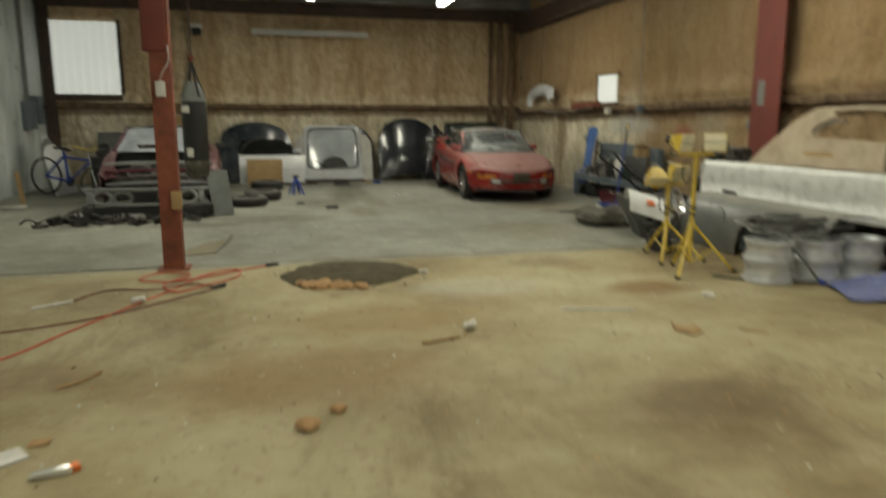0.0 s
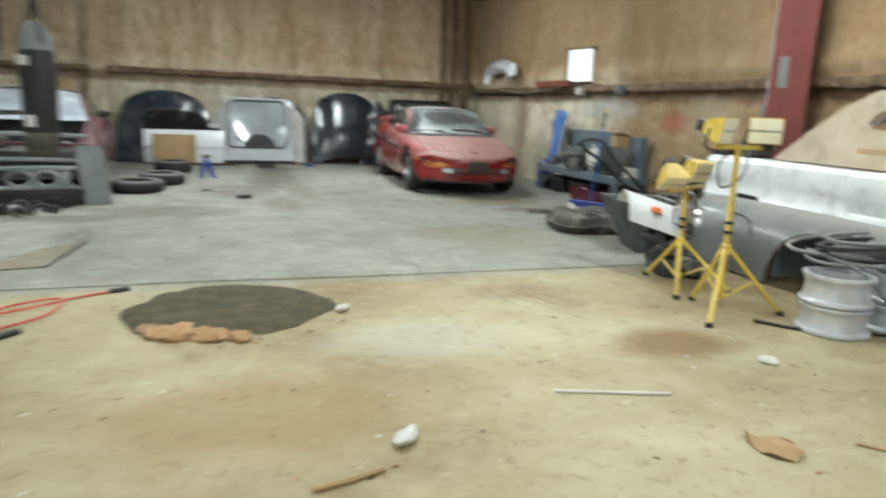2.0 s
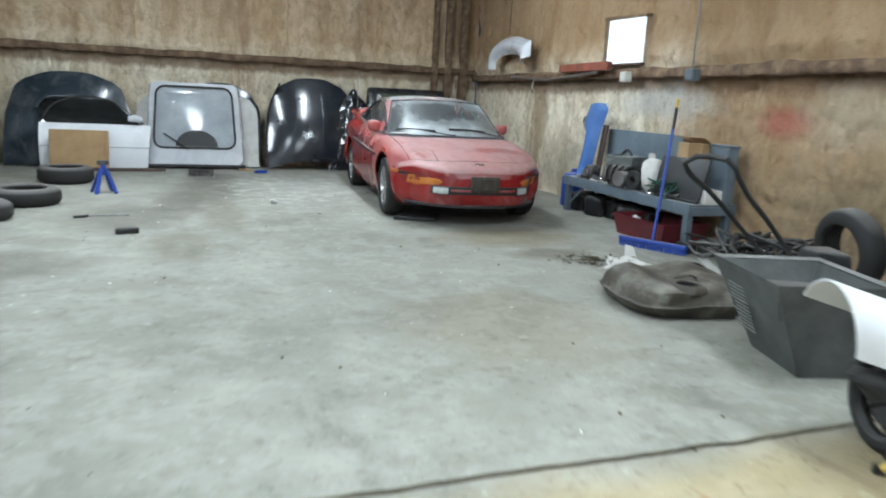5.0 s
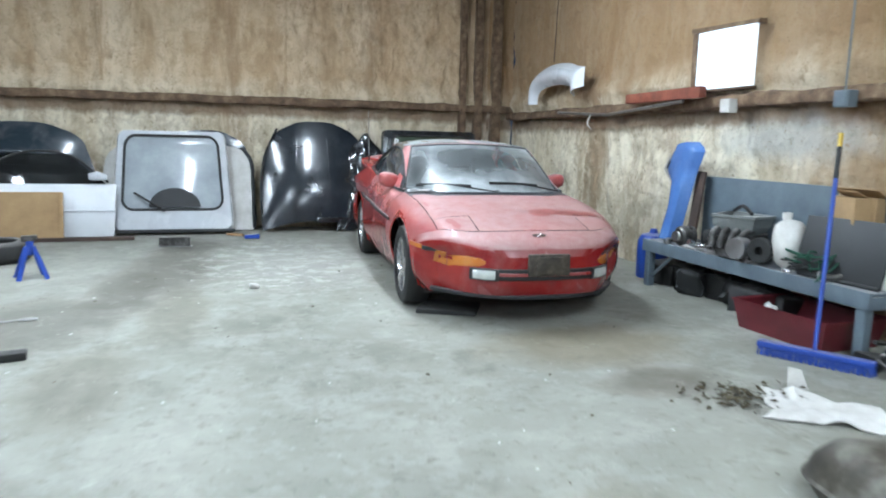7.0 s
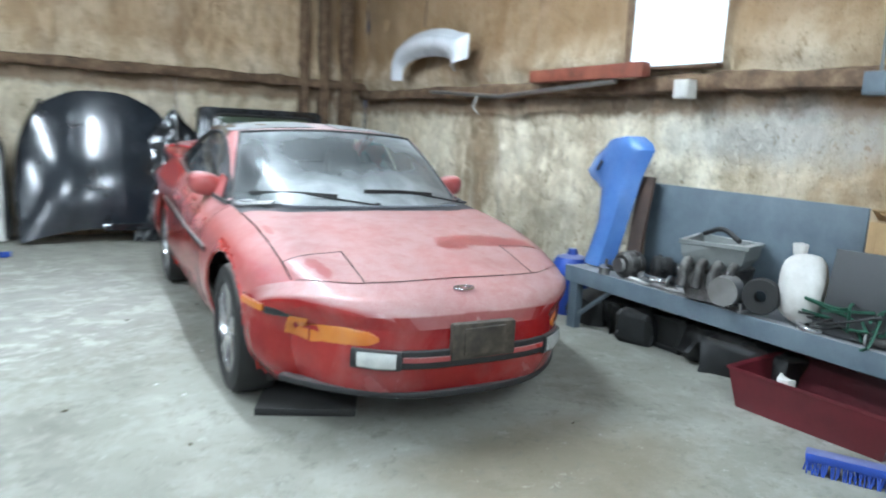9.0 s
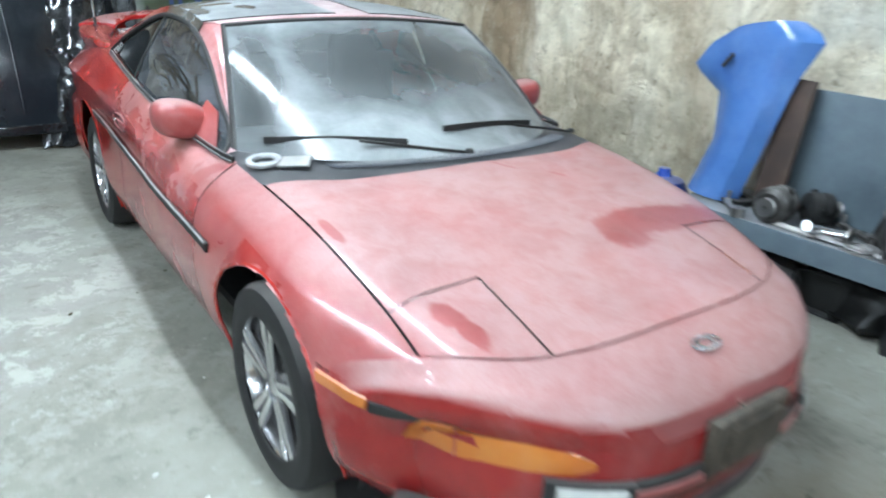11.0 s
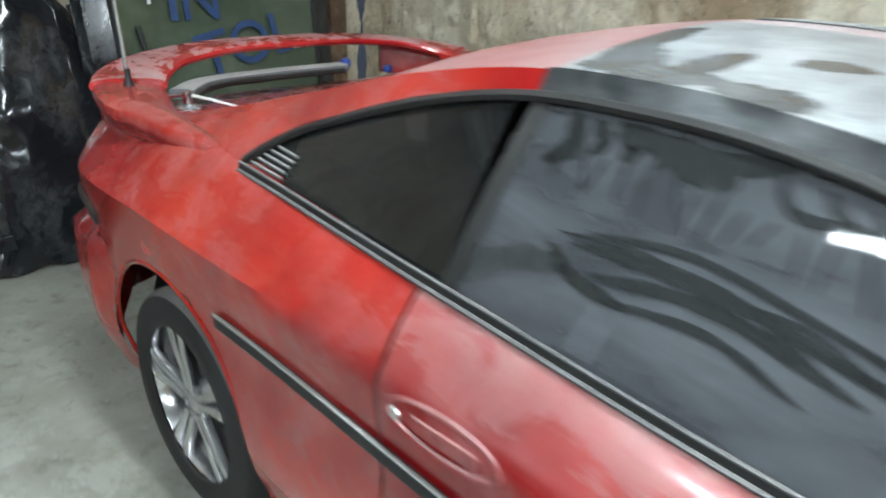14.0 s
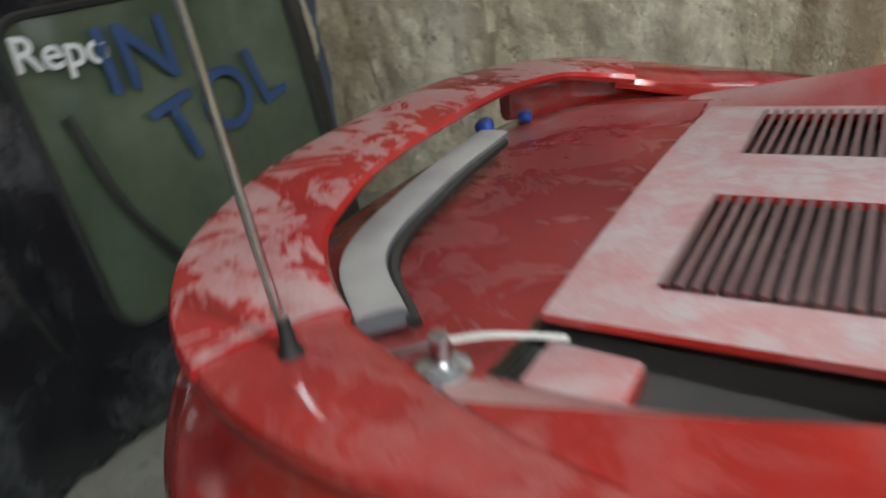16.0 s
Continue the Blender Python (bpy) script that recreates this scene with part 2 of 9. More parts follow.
def make_foam():
    n = Nodes("sprayed_foam")
    streak = n.noise(2.2, 8, 0.65, (1, 1, 0.16))
    lump, fine, low = n.noise(9, 8, 0.7, warp=0.4), n.noise(34, 6, 0.7), n.noise(0.5, 5)
    z = n.axis(2, True)
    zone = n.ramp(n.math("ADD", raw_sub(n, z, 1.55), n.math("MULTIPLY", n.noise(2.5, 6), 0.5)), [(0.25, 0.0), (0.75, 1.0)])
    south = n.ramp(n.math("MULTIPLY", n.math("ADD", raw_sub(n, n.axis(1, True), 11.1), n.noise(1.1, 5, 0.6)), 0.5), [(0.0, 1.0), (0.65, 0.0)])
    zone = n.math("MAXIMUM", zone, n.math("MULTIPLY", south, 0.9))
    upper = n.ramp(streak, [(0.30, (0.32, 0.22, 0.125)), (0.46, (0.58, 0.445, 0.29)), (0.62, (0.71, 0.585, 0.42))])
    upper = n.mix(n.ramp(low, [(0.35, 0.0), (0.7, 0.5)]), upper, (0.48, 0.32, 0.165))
    # lower foam creamier, its colour raised to stand in for missing light
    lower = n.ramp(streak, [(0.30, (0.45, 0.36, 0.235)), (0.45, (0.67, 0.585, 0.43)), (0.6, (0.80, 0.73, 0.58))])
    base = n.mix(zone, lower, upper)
    base = n.mix(n.ramp(n.noise(1.3, 7, 0.65, (1, 1, 0.22), 0.3, (6, 2, 3)), [(0.54, 0.0), (0.66, 0.7)]), base, (0.22, 0.125, 0.055))
    # paler lumps and darker blotches put the relief's shading into the colour
    base = n.mix(n.ramp(lump, [(0.56, 0.0), (0.70, 0.6)]), base, n.mix(zone, (0.80, 0.75, 0.62), (0.58, 0.47, 0.32)))
    base = n.mix(n.ramp(n.noise(5.5, 8, 0.72, (1, 1, 0.7), 0.5, (9, 4, 7)), [(0.46, 0.0), (0.60, 0.55)]), base, n.mix(zone, (0.33, 0.26, 0.165), (0.36, 0.245, 0.135)))
    x, y = n.axis(0, True), n.axis(1, True)
    east = n.math("GREATER_THAN", x, 5.9)
    wob = n.noise(4.5, 7, 0.65)
    # upper east foam browner, and darkened in colour for less light than north
    base = n.mix(n.math("MULTIPLY", n.math("MULTIPLY", east, 0.72), zone), base, (0.25, 0.145, 0.06))
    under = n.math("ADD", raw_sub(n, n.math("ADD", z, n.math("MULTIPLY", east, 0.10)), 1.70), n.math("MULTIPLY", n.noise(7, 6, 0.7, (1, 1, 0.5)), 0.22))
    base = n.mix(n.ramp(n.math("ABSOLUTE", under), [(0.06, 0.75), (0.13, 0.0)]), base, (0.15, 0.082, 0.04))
    for cy, cz, ry, rz, amount, col in SMEARS:
        dy = n.math("DIVIDE", n.math("ABSOLUTE", raw_sub(n, y, cy)), ry)
        dz = n.math("DIVIDE", n.math("ABSOLUTE", raw_sub(n, z, cz)), rz)
        rr = n.math("POWER", raw_add(n, n.math("POWER", dy, 2.0), n.math("POWER", dz, 2.0)), 0.5)
        edge = n.math("MULTIPLY", raw_add(n, rr, n.math("MULTIPLY", wob, 1.2)), 0.5)
        base = n.mix(n.math("MULTIPLY", n.math("MULTIPLY", n.ramp(edge, [(0.5, 1.0), (0.85, 0.0)]), amount), east), base, col)
    # dark specks: mould, and the shade of pits and cavities put into the colour
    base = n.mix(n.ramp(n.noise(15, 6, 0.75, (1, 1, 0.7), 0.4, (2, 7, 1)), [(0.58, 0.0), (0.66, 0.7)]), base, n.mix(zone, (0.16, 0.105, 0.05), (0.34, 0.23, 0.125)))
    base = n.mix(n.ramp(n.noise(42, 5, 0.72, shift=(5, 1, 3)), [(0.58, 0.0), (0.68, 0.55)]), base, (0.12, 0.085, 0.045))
    n.bump(n.math("ADD", n.math("MULTIPLY", lump, 0.6), n.math("MULTIPLY", fine, 0.4)), 0.9, 0.05)
    return n.out(base, 0.88)


def blot(n, spots, wobble=0.5, scale=6.0, soft=0.12):
    """1 inside any of some ellipses (x, y, half sizes, turn in degrees) in plan, with uneven edges."""
    x, y = n.axis(0), n.axis(1)
    wob = n.math("MULTIPLY", n.noise(scale, 6, 0.6, shift=(3, 8, 2)), wobble)
    total = None
    for cx, cy, rx, ry, turn in spots:
        c, s = math.cos(radians(turn)), math.sin(radians(turn))
        dx, dy = raw_sub(n, x, cx), raw_sub(n, y, cy)
        u = raw_add(n, n.math("MULTIPLY", dx, c / rx), n.math("MULTIPLY", dy, s / rx))
        v = raw_add(n, n.math("MULTIPLY", dx, -s / ry), n.math("MULTIPLY", dy, c / ry))
        rr = n.math("POWER", raw_add(n, n.math("MULTIPLY", u, u), n.math("MULTIPLY", v, v)), 0.5)
        inside = n.ramp(n.math("MULTIPLY", raw_add(n, rr, wob), 0.5), [(0.5 + wobble / 4 - soft, 1.0), (0.5 + wobble / 4 + soft, 0.0)])
        total = inside if total is None else n.math("MAXIMUM", total, inside)
    return total


def make_paint(name, cols, dusty=0.8, dust_col=(0.46, 0.375, 0.36), rough=0.22, wiped=(), scuff=0.0, sides=0.42, ragged=0.9, up=(0.56, 0.97), spread=(0.46, 0.72), crust=0.0):
    """Car paint under a patchy coat of settled dust, with smears where it was touched."""
    n = Nodes(name)
    fade = n.noise(2.3, 6, 0.6)
    base = n.ramp(fade, [(0.3, cols[0]), (0.55, cols[1]), (0.75, cols[2])])
    veil = n.noise(3.1, 9, 0.62, (1, 1, 0.8), 0.5, (5, 3, 1))
    top = n.math("MULTIPLY", n.facing_up(*up), n.ramp(veil, [(0.25, 0.72), (0.6, 1.0)]))
    side = n.math("MULTIPLY", n.ramp(veil, [(spread[0], 0.0), (spread[1], 1.0)]), sides)
    d = n.math("MULTIPLY", n.math("MAXIMUM", top, side), dusty)
    if wiped:
        d = n.math("MULTIPLY", d, n.math("SUBTRACT", 1.0, n.math("MULTIPLY", blot(n, wiped, ragged, 9.0 if ragged < 1 else 20.0, 0.07), 0.62)))
    if crust:
        flake = n.ramp(n.noise(9.0, 10, 0.68, (1, 0.7, 1), 0.7, (8, 2, 5)), [(0.485, 0.0), (0.525, 1.0)])
        d = n.math("MULTIPLY", d, n.math("ADD", n.math("MULTIPLY", flake, crust), 1.0 - crust))
    if scuff:
        rub = n.math("MAXIMUM", n.ramp(n.noise(15, 8, 0.66, (1.3, 0.8, 1), 0.6, (1, 6, 3)), [(0.44, 0.0), (0.58, 1.0)]), n.ramp(n.noise(30, 5, 0.7, (0.5, 1, 1)), [(0.56, 0.0), (0.64, 0.8)]))
        d = n.math("MULTIPLY", d, n.math("ADD", n.math("MULTIPLY", rub, scuff), 1.0 - scuff))
    mottle = n.ramp(n.noise(11, 9, 0.7, warp=0.4, shift=(7, 7, 2)), [(0.36, 0.72), (0.58, 1.0)])
    speck = n.math("MULTIPLY", n.math("MULTIPLY", n.ramp(n.noise(160, 3, 0.7), [(0.35, 0.8), (0.65, 1.0)]), mottle), d)
    base = n.mix(speck, base, dust_col)
    n.bump(n.noise(220, 2), 0.02, 0.001)
    return n.out(base, n.math("ADD", n.math("MULTIPLY", d, 0.45), rough), 0.0, Coat_Weight=0.3, Coat_Roughness=0.1)


def make_glass(name, tint, dusty, rough=0.03, smear=0.35, streak=(1, 1, 1), clear=(), dust_col=(0.50, 0.53, 0.53), gloss=(0.7, 0.06)):
    """A thin pane: clear where wiped, grey where dust lies, with the gloss of glass."""
    n = Nodes(name)
    veil = n.noise(1.7, 6, 0.5, (1, 1, 1.3), 0.3, (2, 9, 4))
    wipe = n.ramp(n.noise(3.4, 4, 0.5, streak, 0.6, (4, 1, 7)), [(0.34, 1.0 - smear), (0.64, 1.0)])
    fine = n.ramp(n.noise(60, 4, 0.6), [(0.3, 0.9), (0.7, 1.0)])
    d = n.math("MULTIPLY", n.math("MULTIPLY", n.ramp(veil, [(0.3, 0.7), (0.65, 1.0)]), n.math("MULTIPLY", wipe, fine)), dusty)
    if clear:
        d = n.math("MULTIPLY", d, n.math("SUBTRACT", 1.0, n.math("MULTIPLY", blot(n, clear, 0.5, 1.4, 0.26), 0.72)))
    n.out(dust_col, 0.55, 0.0, Coat_Weight=gloss[0], Coat_Roughness=gloss[1])
    see = n.node("BsdfTransparent", Color=(*tint, 1))
    shine = n.node("BsdfGlossy", Roughness=rough)
    pane, pick, both = n.node("MixShader"), n.node("Fresnel", IOR=1.5), n.node("MixShader")
    n.link(pick.outputs[0], pane.inputs[0])
    n.link(see.outputs[0], pane.inputs[1])
    n.link(shine.outputs[0], pane.inputs[2])
    n.link(d, both.inputs[0])
    n.link(pane.outputs[0], both.inputs[1])
    n.link(n.b.outputs[0], both.inputs[2])
    n.link(both.outputs[0], n.t.nodes["Material Output"].inputs["Surface"])
    return n.m


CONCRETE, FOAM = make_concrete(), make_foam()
RED = make_paint("dusty_red_paint", [(0.17, 0.006, 0.009), (0.27, 0.012, 0.010), (0.34, 0.024, 0.017)], 0.80, (0.455, 0.33, 0.315), wiped=[(0.36, -0.33, 0.26, 0.07, -5), (0.15, -0.35, 0.09, 0.08, 30), (-0.632, -0.06, 0.014, 0.07, 4), (-0.545, -0.465, 0.03, 0.05, 20), (-0.522, -0.54, 0.025, 0.05, 15), (0.10, 0.13, 0.008, 0.05, 35), (0.24, 0.02, 0.010, 0.03, 40)], sides=0.42, ragged=1.1, spread=(0.30, 0.66))
RED_DOOR = make_paint("red_paint_with_wiped_dust", [(0.17, 0.005, 0.007), (0.29, 0.012, 0.009), (0.37, 0.024, 0.013)], 0.55, (0.50, 0.375, 0.36), rough=0.18, sides=0.75, spread=(0.40, 0.60), crust=0.45, up=(0.30, 0.75))
RED_SEAM = make_paint("rubbed_red_seam", [(0.14, 0.006, 0.008), (0.22, 0.012, 0.011), (0.28, 0.02, 0.016)], 0.45)
GRIME = surf("grimy_brown_black", [(0.018, 0.014, 0.010), (0.05, 0.040, 0.028), (0.11, 0.09, 0.065)], 0.7, scale=16, bump=0.4, dust=0.05)
RED_NOSE = make_paint("red_paint_dusty_on_top", [(0.15, 0.004, 0.007), (0.24, 0.008, 0.008), (0.30, 0.018, 0.014)], 0.78, (0.455, 0.33, 0.315), sides=0.26, up=(0.14, 0.55))
BELT_GREY = surf("dull_grey_moulding", [(0.045, 0.048, 0.05), (0.085, 0.09, 0.092)], 0.5, dust=0.35)
GAP_DARK = surf("dark_panel_gap", [(0.004, 0.003, 0.003), (0.008, 0.006, 0.006)], 0.9, bump=0)
RED_IN = surf("red_inner_paint", [(0.22, 0.01, 0.012), (0.30, 0.015, 0.016)], 0.45, dust=0.7)
RED_CLEAN = make_paint("wiped_red_paint", [(0.18, 0.004, 0.008), (0.27, 0.008, 0.009), (0.33, 0.016, 0.014)], 0.42, wiped=[(-0.15, 2.85, 0.50, 0.42, 0), (-0.1, 2.62, 0.6, 0.1, 0), (0.12, 2.8, 0.36, 0.3, 0)], sides=0.2, dust_col=(0.5, 0.43, 0.42), crust=0.5)
RED_SIDE = make_paint("red_paint_with_dust_patches", [(0.19, 0.005, 0.006), (0.34, 0.016, 0.009), (0.43, 0.030, 0.012)], 0.24, (0.46, 0.36, 0.35), sides=0.9, scuff=0.3, rough=0.15, spread=(0.44, 0.66), crust=0.6)
RED_ROOF = make_paint("hazy_red_paint", [(0.19, 0.005, 0.009), (0.29, 0.011, 0.011), (0.36, 0.024, 0.018)], 0.95, (0.60, 0.55, 0.545), sides=0.5, up=(0.86, 0.985), spread=(0.22, 0.55))
RED_HAZE = make_paint("faintly_dusty_red_paint", [(0.20, 0.006, 0.008), (0.32, 0.015, 0.011), (0.40, 0.027, 0.016)], 0.72, (0.54, 0.44, 0.43), sides=0.4, up=(0.90, 0.995), spread=(0.3, 0.6))
RED_SCUFF = make_paint("scuffed_dusty_red_paint", [(0.24, 0.006, 0.010), (0.38, 0.013, 0.011), (0.46, 0.03, 0.018)], 0.92, scuff=0.25, sides=0.45, dust_col=(0.47, 0.37, 0.37), crust=0.9)
CRUST = surf("crusted_brown_steel", [(0.07, 0.042, 0.024), (0.16, 0.10, 0.058), (0.30, 0.21, 0.125)], 0.85, scale=9, bump=0.5, dist=0.02)
BLACK_PAINT = make_paint("dusty_black_paint", [(0.006, 0.007, 0.009), (0.012, 0.013, 0.015), (0.02, 0.021, 0.024)], 0.5, (0.2, 0.205, 0.21), 0.11, sides=0.7, scuff=0.7)
DARK_PAINT = make_paint("dusty_blue_black_paint", [(0.014, 0.02, 0.026), (0.024, 0.033, 0.042), (0.035, 0.045, 0.055)], 0.45, (0.35, 0.36, 0.37), 0.18)
SILVER = make_paint("dusty_silver_paint", [(0.50, 0.52, 0.55), (0.60, 0.62, 0.65), (0.68, 0.70, 0.72)], 0.5, (0.55, 0.54, 0.52), 0.25)
WHITE_PAINT = make_paint("dusty_white_paint", [(0.62, 0.64, 0.66), (0.72, 0.74, 0.76), (0.78, 0.79, 0.8)], 0.5, (0.6, 0.58, 0.55), 0.3)
BLUE_PAINT = make_paint("blue_paint", [(0.05, 0.12, 0.33), (0.085, 0.18, 0.44), (0.14, 0.25, 0.52)], 0.4, (0.36, 0.43, 0.55), 0.16, scuff=0.5)
MAROON = make_paint("dusty_maroon_paint", [(0.06, 0.010, 0.016), (0.10, 0.016, 0.024), (0.15, 0.03, 0.038)], 0.3, (0.3, 0.25, 0.26), 0.25)
SATIN_BLACK = make_paint("satin_blue_black_paint", [(0.011, 0.014, 0.018), (0.017, 0.021, 0.027), (0.024, 0.029, 0.036)], 0.3, (0.22, 0.235, 0.25), 0.16, sides=0.3)
GLASS = make_glass("dusty_windscreen", (0.40, 0.46, 0.47), 0.66, smear=0.5, clear=[(0.05, 0.70, 0.42, 0.22, 0), (-0.53, 0.72, 0.09, 0.26, -14)], dust_col=(0.55, 0.585, 0.59), gloss=(0.2, 0.3), rough=0.2)
SIDE_GLASS = make_glass("dusty_tinted_glass", (0.16, 0.17, 0.19), 0.36, smear=0.6, streak=(1, 0.8, 3.2), dust_col=(0.28, 0.30, 0.33))
WIPED_GLASS = make_glass("finger_wiped_glass", (0.10, 0.11, 0.12), 0.06)
DARK_GLASS = make_glass("dark_tinted_glass", (0.035, 0.04, 0.04), 0.035)
RUBBER = surf("black_rubber", [(0.008, 0.008, 0.008), (0.018, 0.018, 0.017)], 0.6, dust=0.08)
TYRE = surf("tyre_rubber", [(0.008, 0.008, 0.0075), (0.02, 0.019, 0.018)], 0.75, dust=0.3, fine=90)
PLASTIC = surf("black_plastic", [(0.009, 0.0095, 0.01), (0.02, 0.021, 0.022)], 0.5, dust=0.22)
GREY_PLASTIC = surf("grey_plastic", [(0.13, 0.14, 0.135), (0.22, 0.23, 0.22)], 0.55, dust=0.6)
CHROME = surf("dull_chrome", [(0.55, 0.55, 0.56), (0.78, 0.78, 0.8)], 0.2, 1.0, scale=9, bump=0.04, rvar=0.1, dust=0.25)
STEEL = surf("bare_steel", [(0.22, 0.21, 0.20), (0.42, 0.42, 0.42)], 0.42, 0.9, dust=0.5)
CAST = surf("greasy_cast_metal", [(0.016, 0.014, 0.012), (0.06, 0.056, 0.052), (0.19, 0.188, 0.18)], 0.5, 0.4, scale=14, dust=0.25)
RUST = surf("rusty_red_steel", [(0.10, 0.03, 0.016), (0.22, 0.055, 0.028), (0.28, 0.09, 0.05)], 0.72, 0.0, scale=6, bump=0.3)
RED_STEEL = surf("red_oxide_paint", [(0.115, 0.022, 0.016), (0.19, 0.036, 0.026)], 0.6, scale=3, bump=0.2)
DARK_STEEL = surf("dark_brown_steel", [(0.035, 0.022, 0.016), (0.09, 0.055, 0.04)], 0.7, scale=5, bump=0.3)
AMBER = make_paint("amber_lens", [(0.36, 0.09, 0.01), (0.48, 0.14, 0.015), (0.55, 0.2, 0.03)], 0.35, rough=0.15)
LENS = surf("clear_lens", [(0.5, 0.52, 0.5), (0.72, 0.73, 0.7)], 0.18, 0.3, scale=20, bump=0.1)
YELLOW = surf("worn_yellow_paint", [(0.54, 0.35, 0.025), (0.70, 0.50, 0.08), (0.76, 0.60, 0.22)], 0.5, scale=9, dust=0.3)
CARD = surf("brown_cardboard", [(0.30, 0.19, 0.09), (0.42, 0.28, 0.14)], 0.85, scale=5)
PAPER = surf("dirty_white_sheet", [(0.5, 0.48, 0.44), (0.74, 0.73, 0.70)], 0.8, scale=6)
WHITE = surf("off_white_paint", [(0.56, 0.57, 0.56), (0.74, 0.75, 0.74)], 0.5, scale=3)
BLUE = surf("blue_plastic", [(0.015, 0.045, 0.25), (0.02, 0.07, 0.40)], 0.45, dust=0.3)
BLUE_STEEL = surf("blue_grey_painted_steel", [(0.075, 0.10, 0.125), (0.15, 0.185, 0.21)], 0.55, dust=0.45)
DIRT = surf("dark_damp_dirt", [(0.034, 0.027, 0.013), (0.070, 0.057, 0.029), (0.115, 0.095, 0.052)], 0.95, scale=9, bump=0.6, dist=0.02)
CLAY = surf("broken_orange_clay", [(0.30, 0.16, 0.07), (0.52, 0.33, 0.17)], 0.9, scale=12, bump=0.5, dist=0.01)
FABRIC = surf("dark_seat_cloth", [(0.03, 0.03, 0.03), (0.06, 0.06, 0.058)], 0.9)
GUNMETAL = surf("grimy_grey_cover", [(0.016, 0.013, 0.008), (0.060, 0.050, 0.034), (0.23, 0.22, 0.18)], 0.6, scale=5.5, bump=0.5, dust=0.06, dist=0.015)
COWL = surf("dark_cowl_plastic", [(0.012, 0.014, 0.018), (0.03, 0.033, 0.04)], 0.5, dust=0.1)


# ---- building tools ----
def mesh_of(name, bm, m, smooth=True):
    me = bpy.data.meshes.new(name)
    bm.to_mesh(me)
    bm.free()
    if m:
        me.materials.append(m)
    if smooth:
        me.polygons.foreach_set("use_smooth", [True] * len(me.polygons))
        me.set_sharp_from_angle(angle=radians(38))
    return me


def part(name, bm, m, parent, label="", smooth=True):
    """One mesh under a thing or under a part, in that thing's own coordinates."""
    ob = new(name, mesh_of(name, bm, m, smooth))
    ob.parent = parent
    return tagged(ob, label)


def thing(name, place, label, category, turn=0.0, group="", tilt=0.0, lean=0.0):
    ob = new(name)
    ob.empty_display_size = 0.1
    ob.matrix_basis = pose(*place, tilt, lean, turn)
    return tagged(ob, label, category, group)


def solid(name, bm, m, label="", category="", kind="", group="", place=(0, 0, 0), turn=0.0, smooth=True):
    ob = new(name, mesh_of(name, bm, m, smooth))
    ob.matrix_basis = pose(*place, 0, 0, turn)
    return tagged(ob, label, category, group, kind)


def add_box(bm, x0, x1, y0, y1, z0, z1, bevel=0.0, m=None, seg=2):
    made = bmesh.ops.create_cube(bm, size=1, matrix=Matrix.LocRotScale(((x0 + x1) / 2, (y0 + y1) / 2, (z0 + z1) / 2), None, (x1 - x0, y1 - y0, z1 - z0)))
    vs = made["verts"]
    if bevel:
        es = {e for v in vs for e in v.link_edges}
        r = bmesh.ops.bevel(bm, geom=list(es), offset=bevel, segments=seg, affect="EDGES", profile=0.6)
        vs = list({v for f in r["faces"] for v in f.verts} | {v for v in vs if v.is_valid})
    if m is not None:
        bmesh.ops.transform(bm, matrix=m, verts=[v for v in vs if v.is_valid])
    return bm


def box_bm(x0, x1, y0, y1, z0, z1, bevel=0.0, m=None, seg=2):
    return add_box(bmesh.new(), x0, x1, y0, y1, z0, z1, bevel, m, seg)


def add_rows(bm, rows, ring=False, close=False):
    """Faces between rows of points; ring: each row closes on itself; close: the last row meets the first."""
    vs = [[bm.verts.new(p) for p in r] for r in rows]
    n, k = len(vs), len(vs[0])
    made = []
    for i in range(n if close else n - 1):
        a, b = vs[i], vs[(i + 1) % n]
        for j in range(k if ring else k - 1):
            q = (a[j], a[(j + 1) % k], b[(j + 1) % k], b[j])
            made.append(bm.faces.new(q))
    return vs, made


def rows_bm(rows, ring=False, close=False, caps=False):
    bm = bmesh.new()
    vs, _ = add_rows(bm, rows, ring, close)
    if caps and ring:
        bm.faces.new(vs[0][::-1])
        bm.faces.new(vs[-1])
    bmesh.ops.recalc_face_normals(bm, faces=bm.faces)
    return bm


def smooth_path(pts, n):
    """n points on a smooth curve through pts."""
    p = np.array(pts, float)
    d = np.r_[0, np.cumsum(np.linalg.norm(np.diff(p, axis=0), axis=1))]
    t = np.linspace(0, d[-1], n)
    return np.stack([spline(d, p[:, k], t) for k in range(p.shape[1])], 1)


def spline(xs, ys, x):
    xs, ys, x = np.array(xs, float), np.array(ys, float), np.asarray(x, float)
    h = np.diff(xs)
    s = np.diff(ys) / h
    m = np.empty_like(ys)
    m[0], m[-1] = s[0], s[-1]
    if len(xs) > 2:
        m[1:-1] = (s[:-1] * h[1:] + s[1:] * h[:-1]) / (h[:-1] + h[1:])
    i = np.clip(np.searchsorted(xs, x, side="right") - 1, 0, len(h) - 1)
    u = (np.clip(x, xs[0], xs[-1]) - xs[i]) / h[i]
    return ((1 + 2 * u) * (1 - u) ** 2 * ys[i] + u * (1 - u) ** 2 * h[i] * m[i] + u * u * (3 - 2 * u) * ys[i + 1] + u * u * (u - 1) * h[i] * m[i + 1])


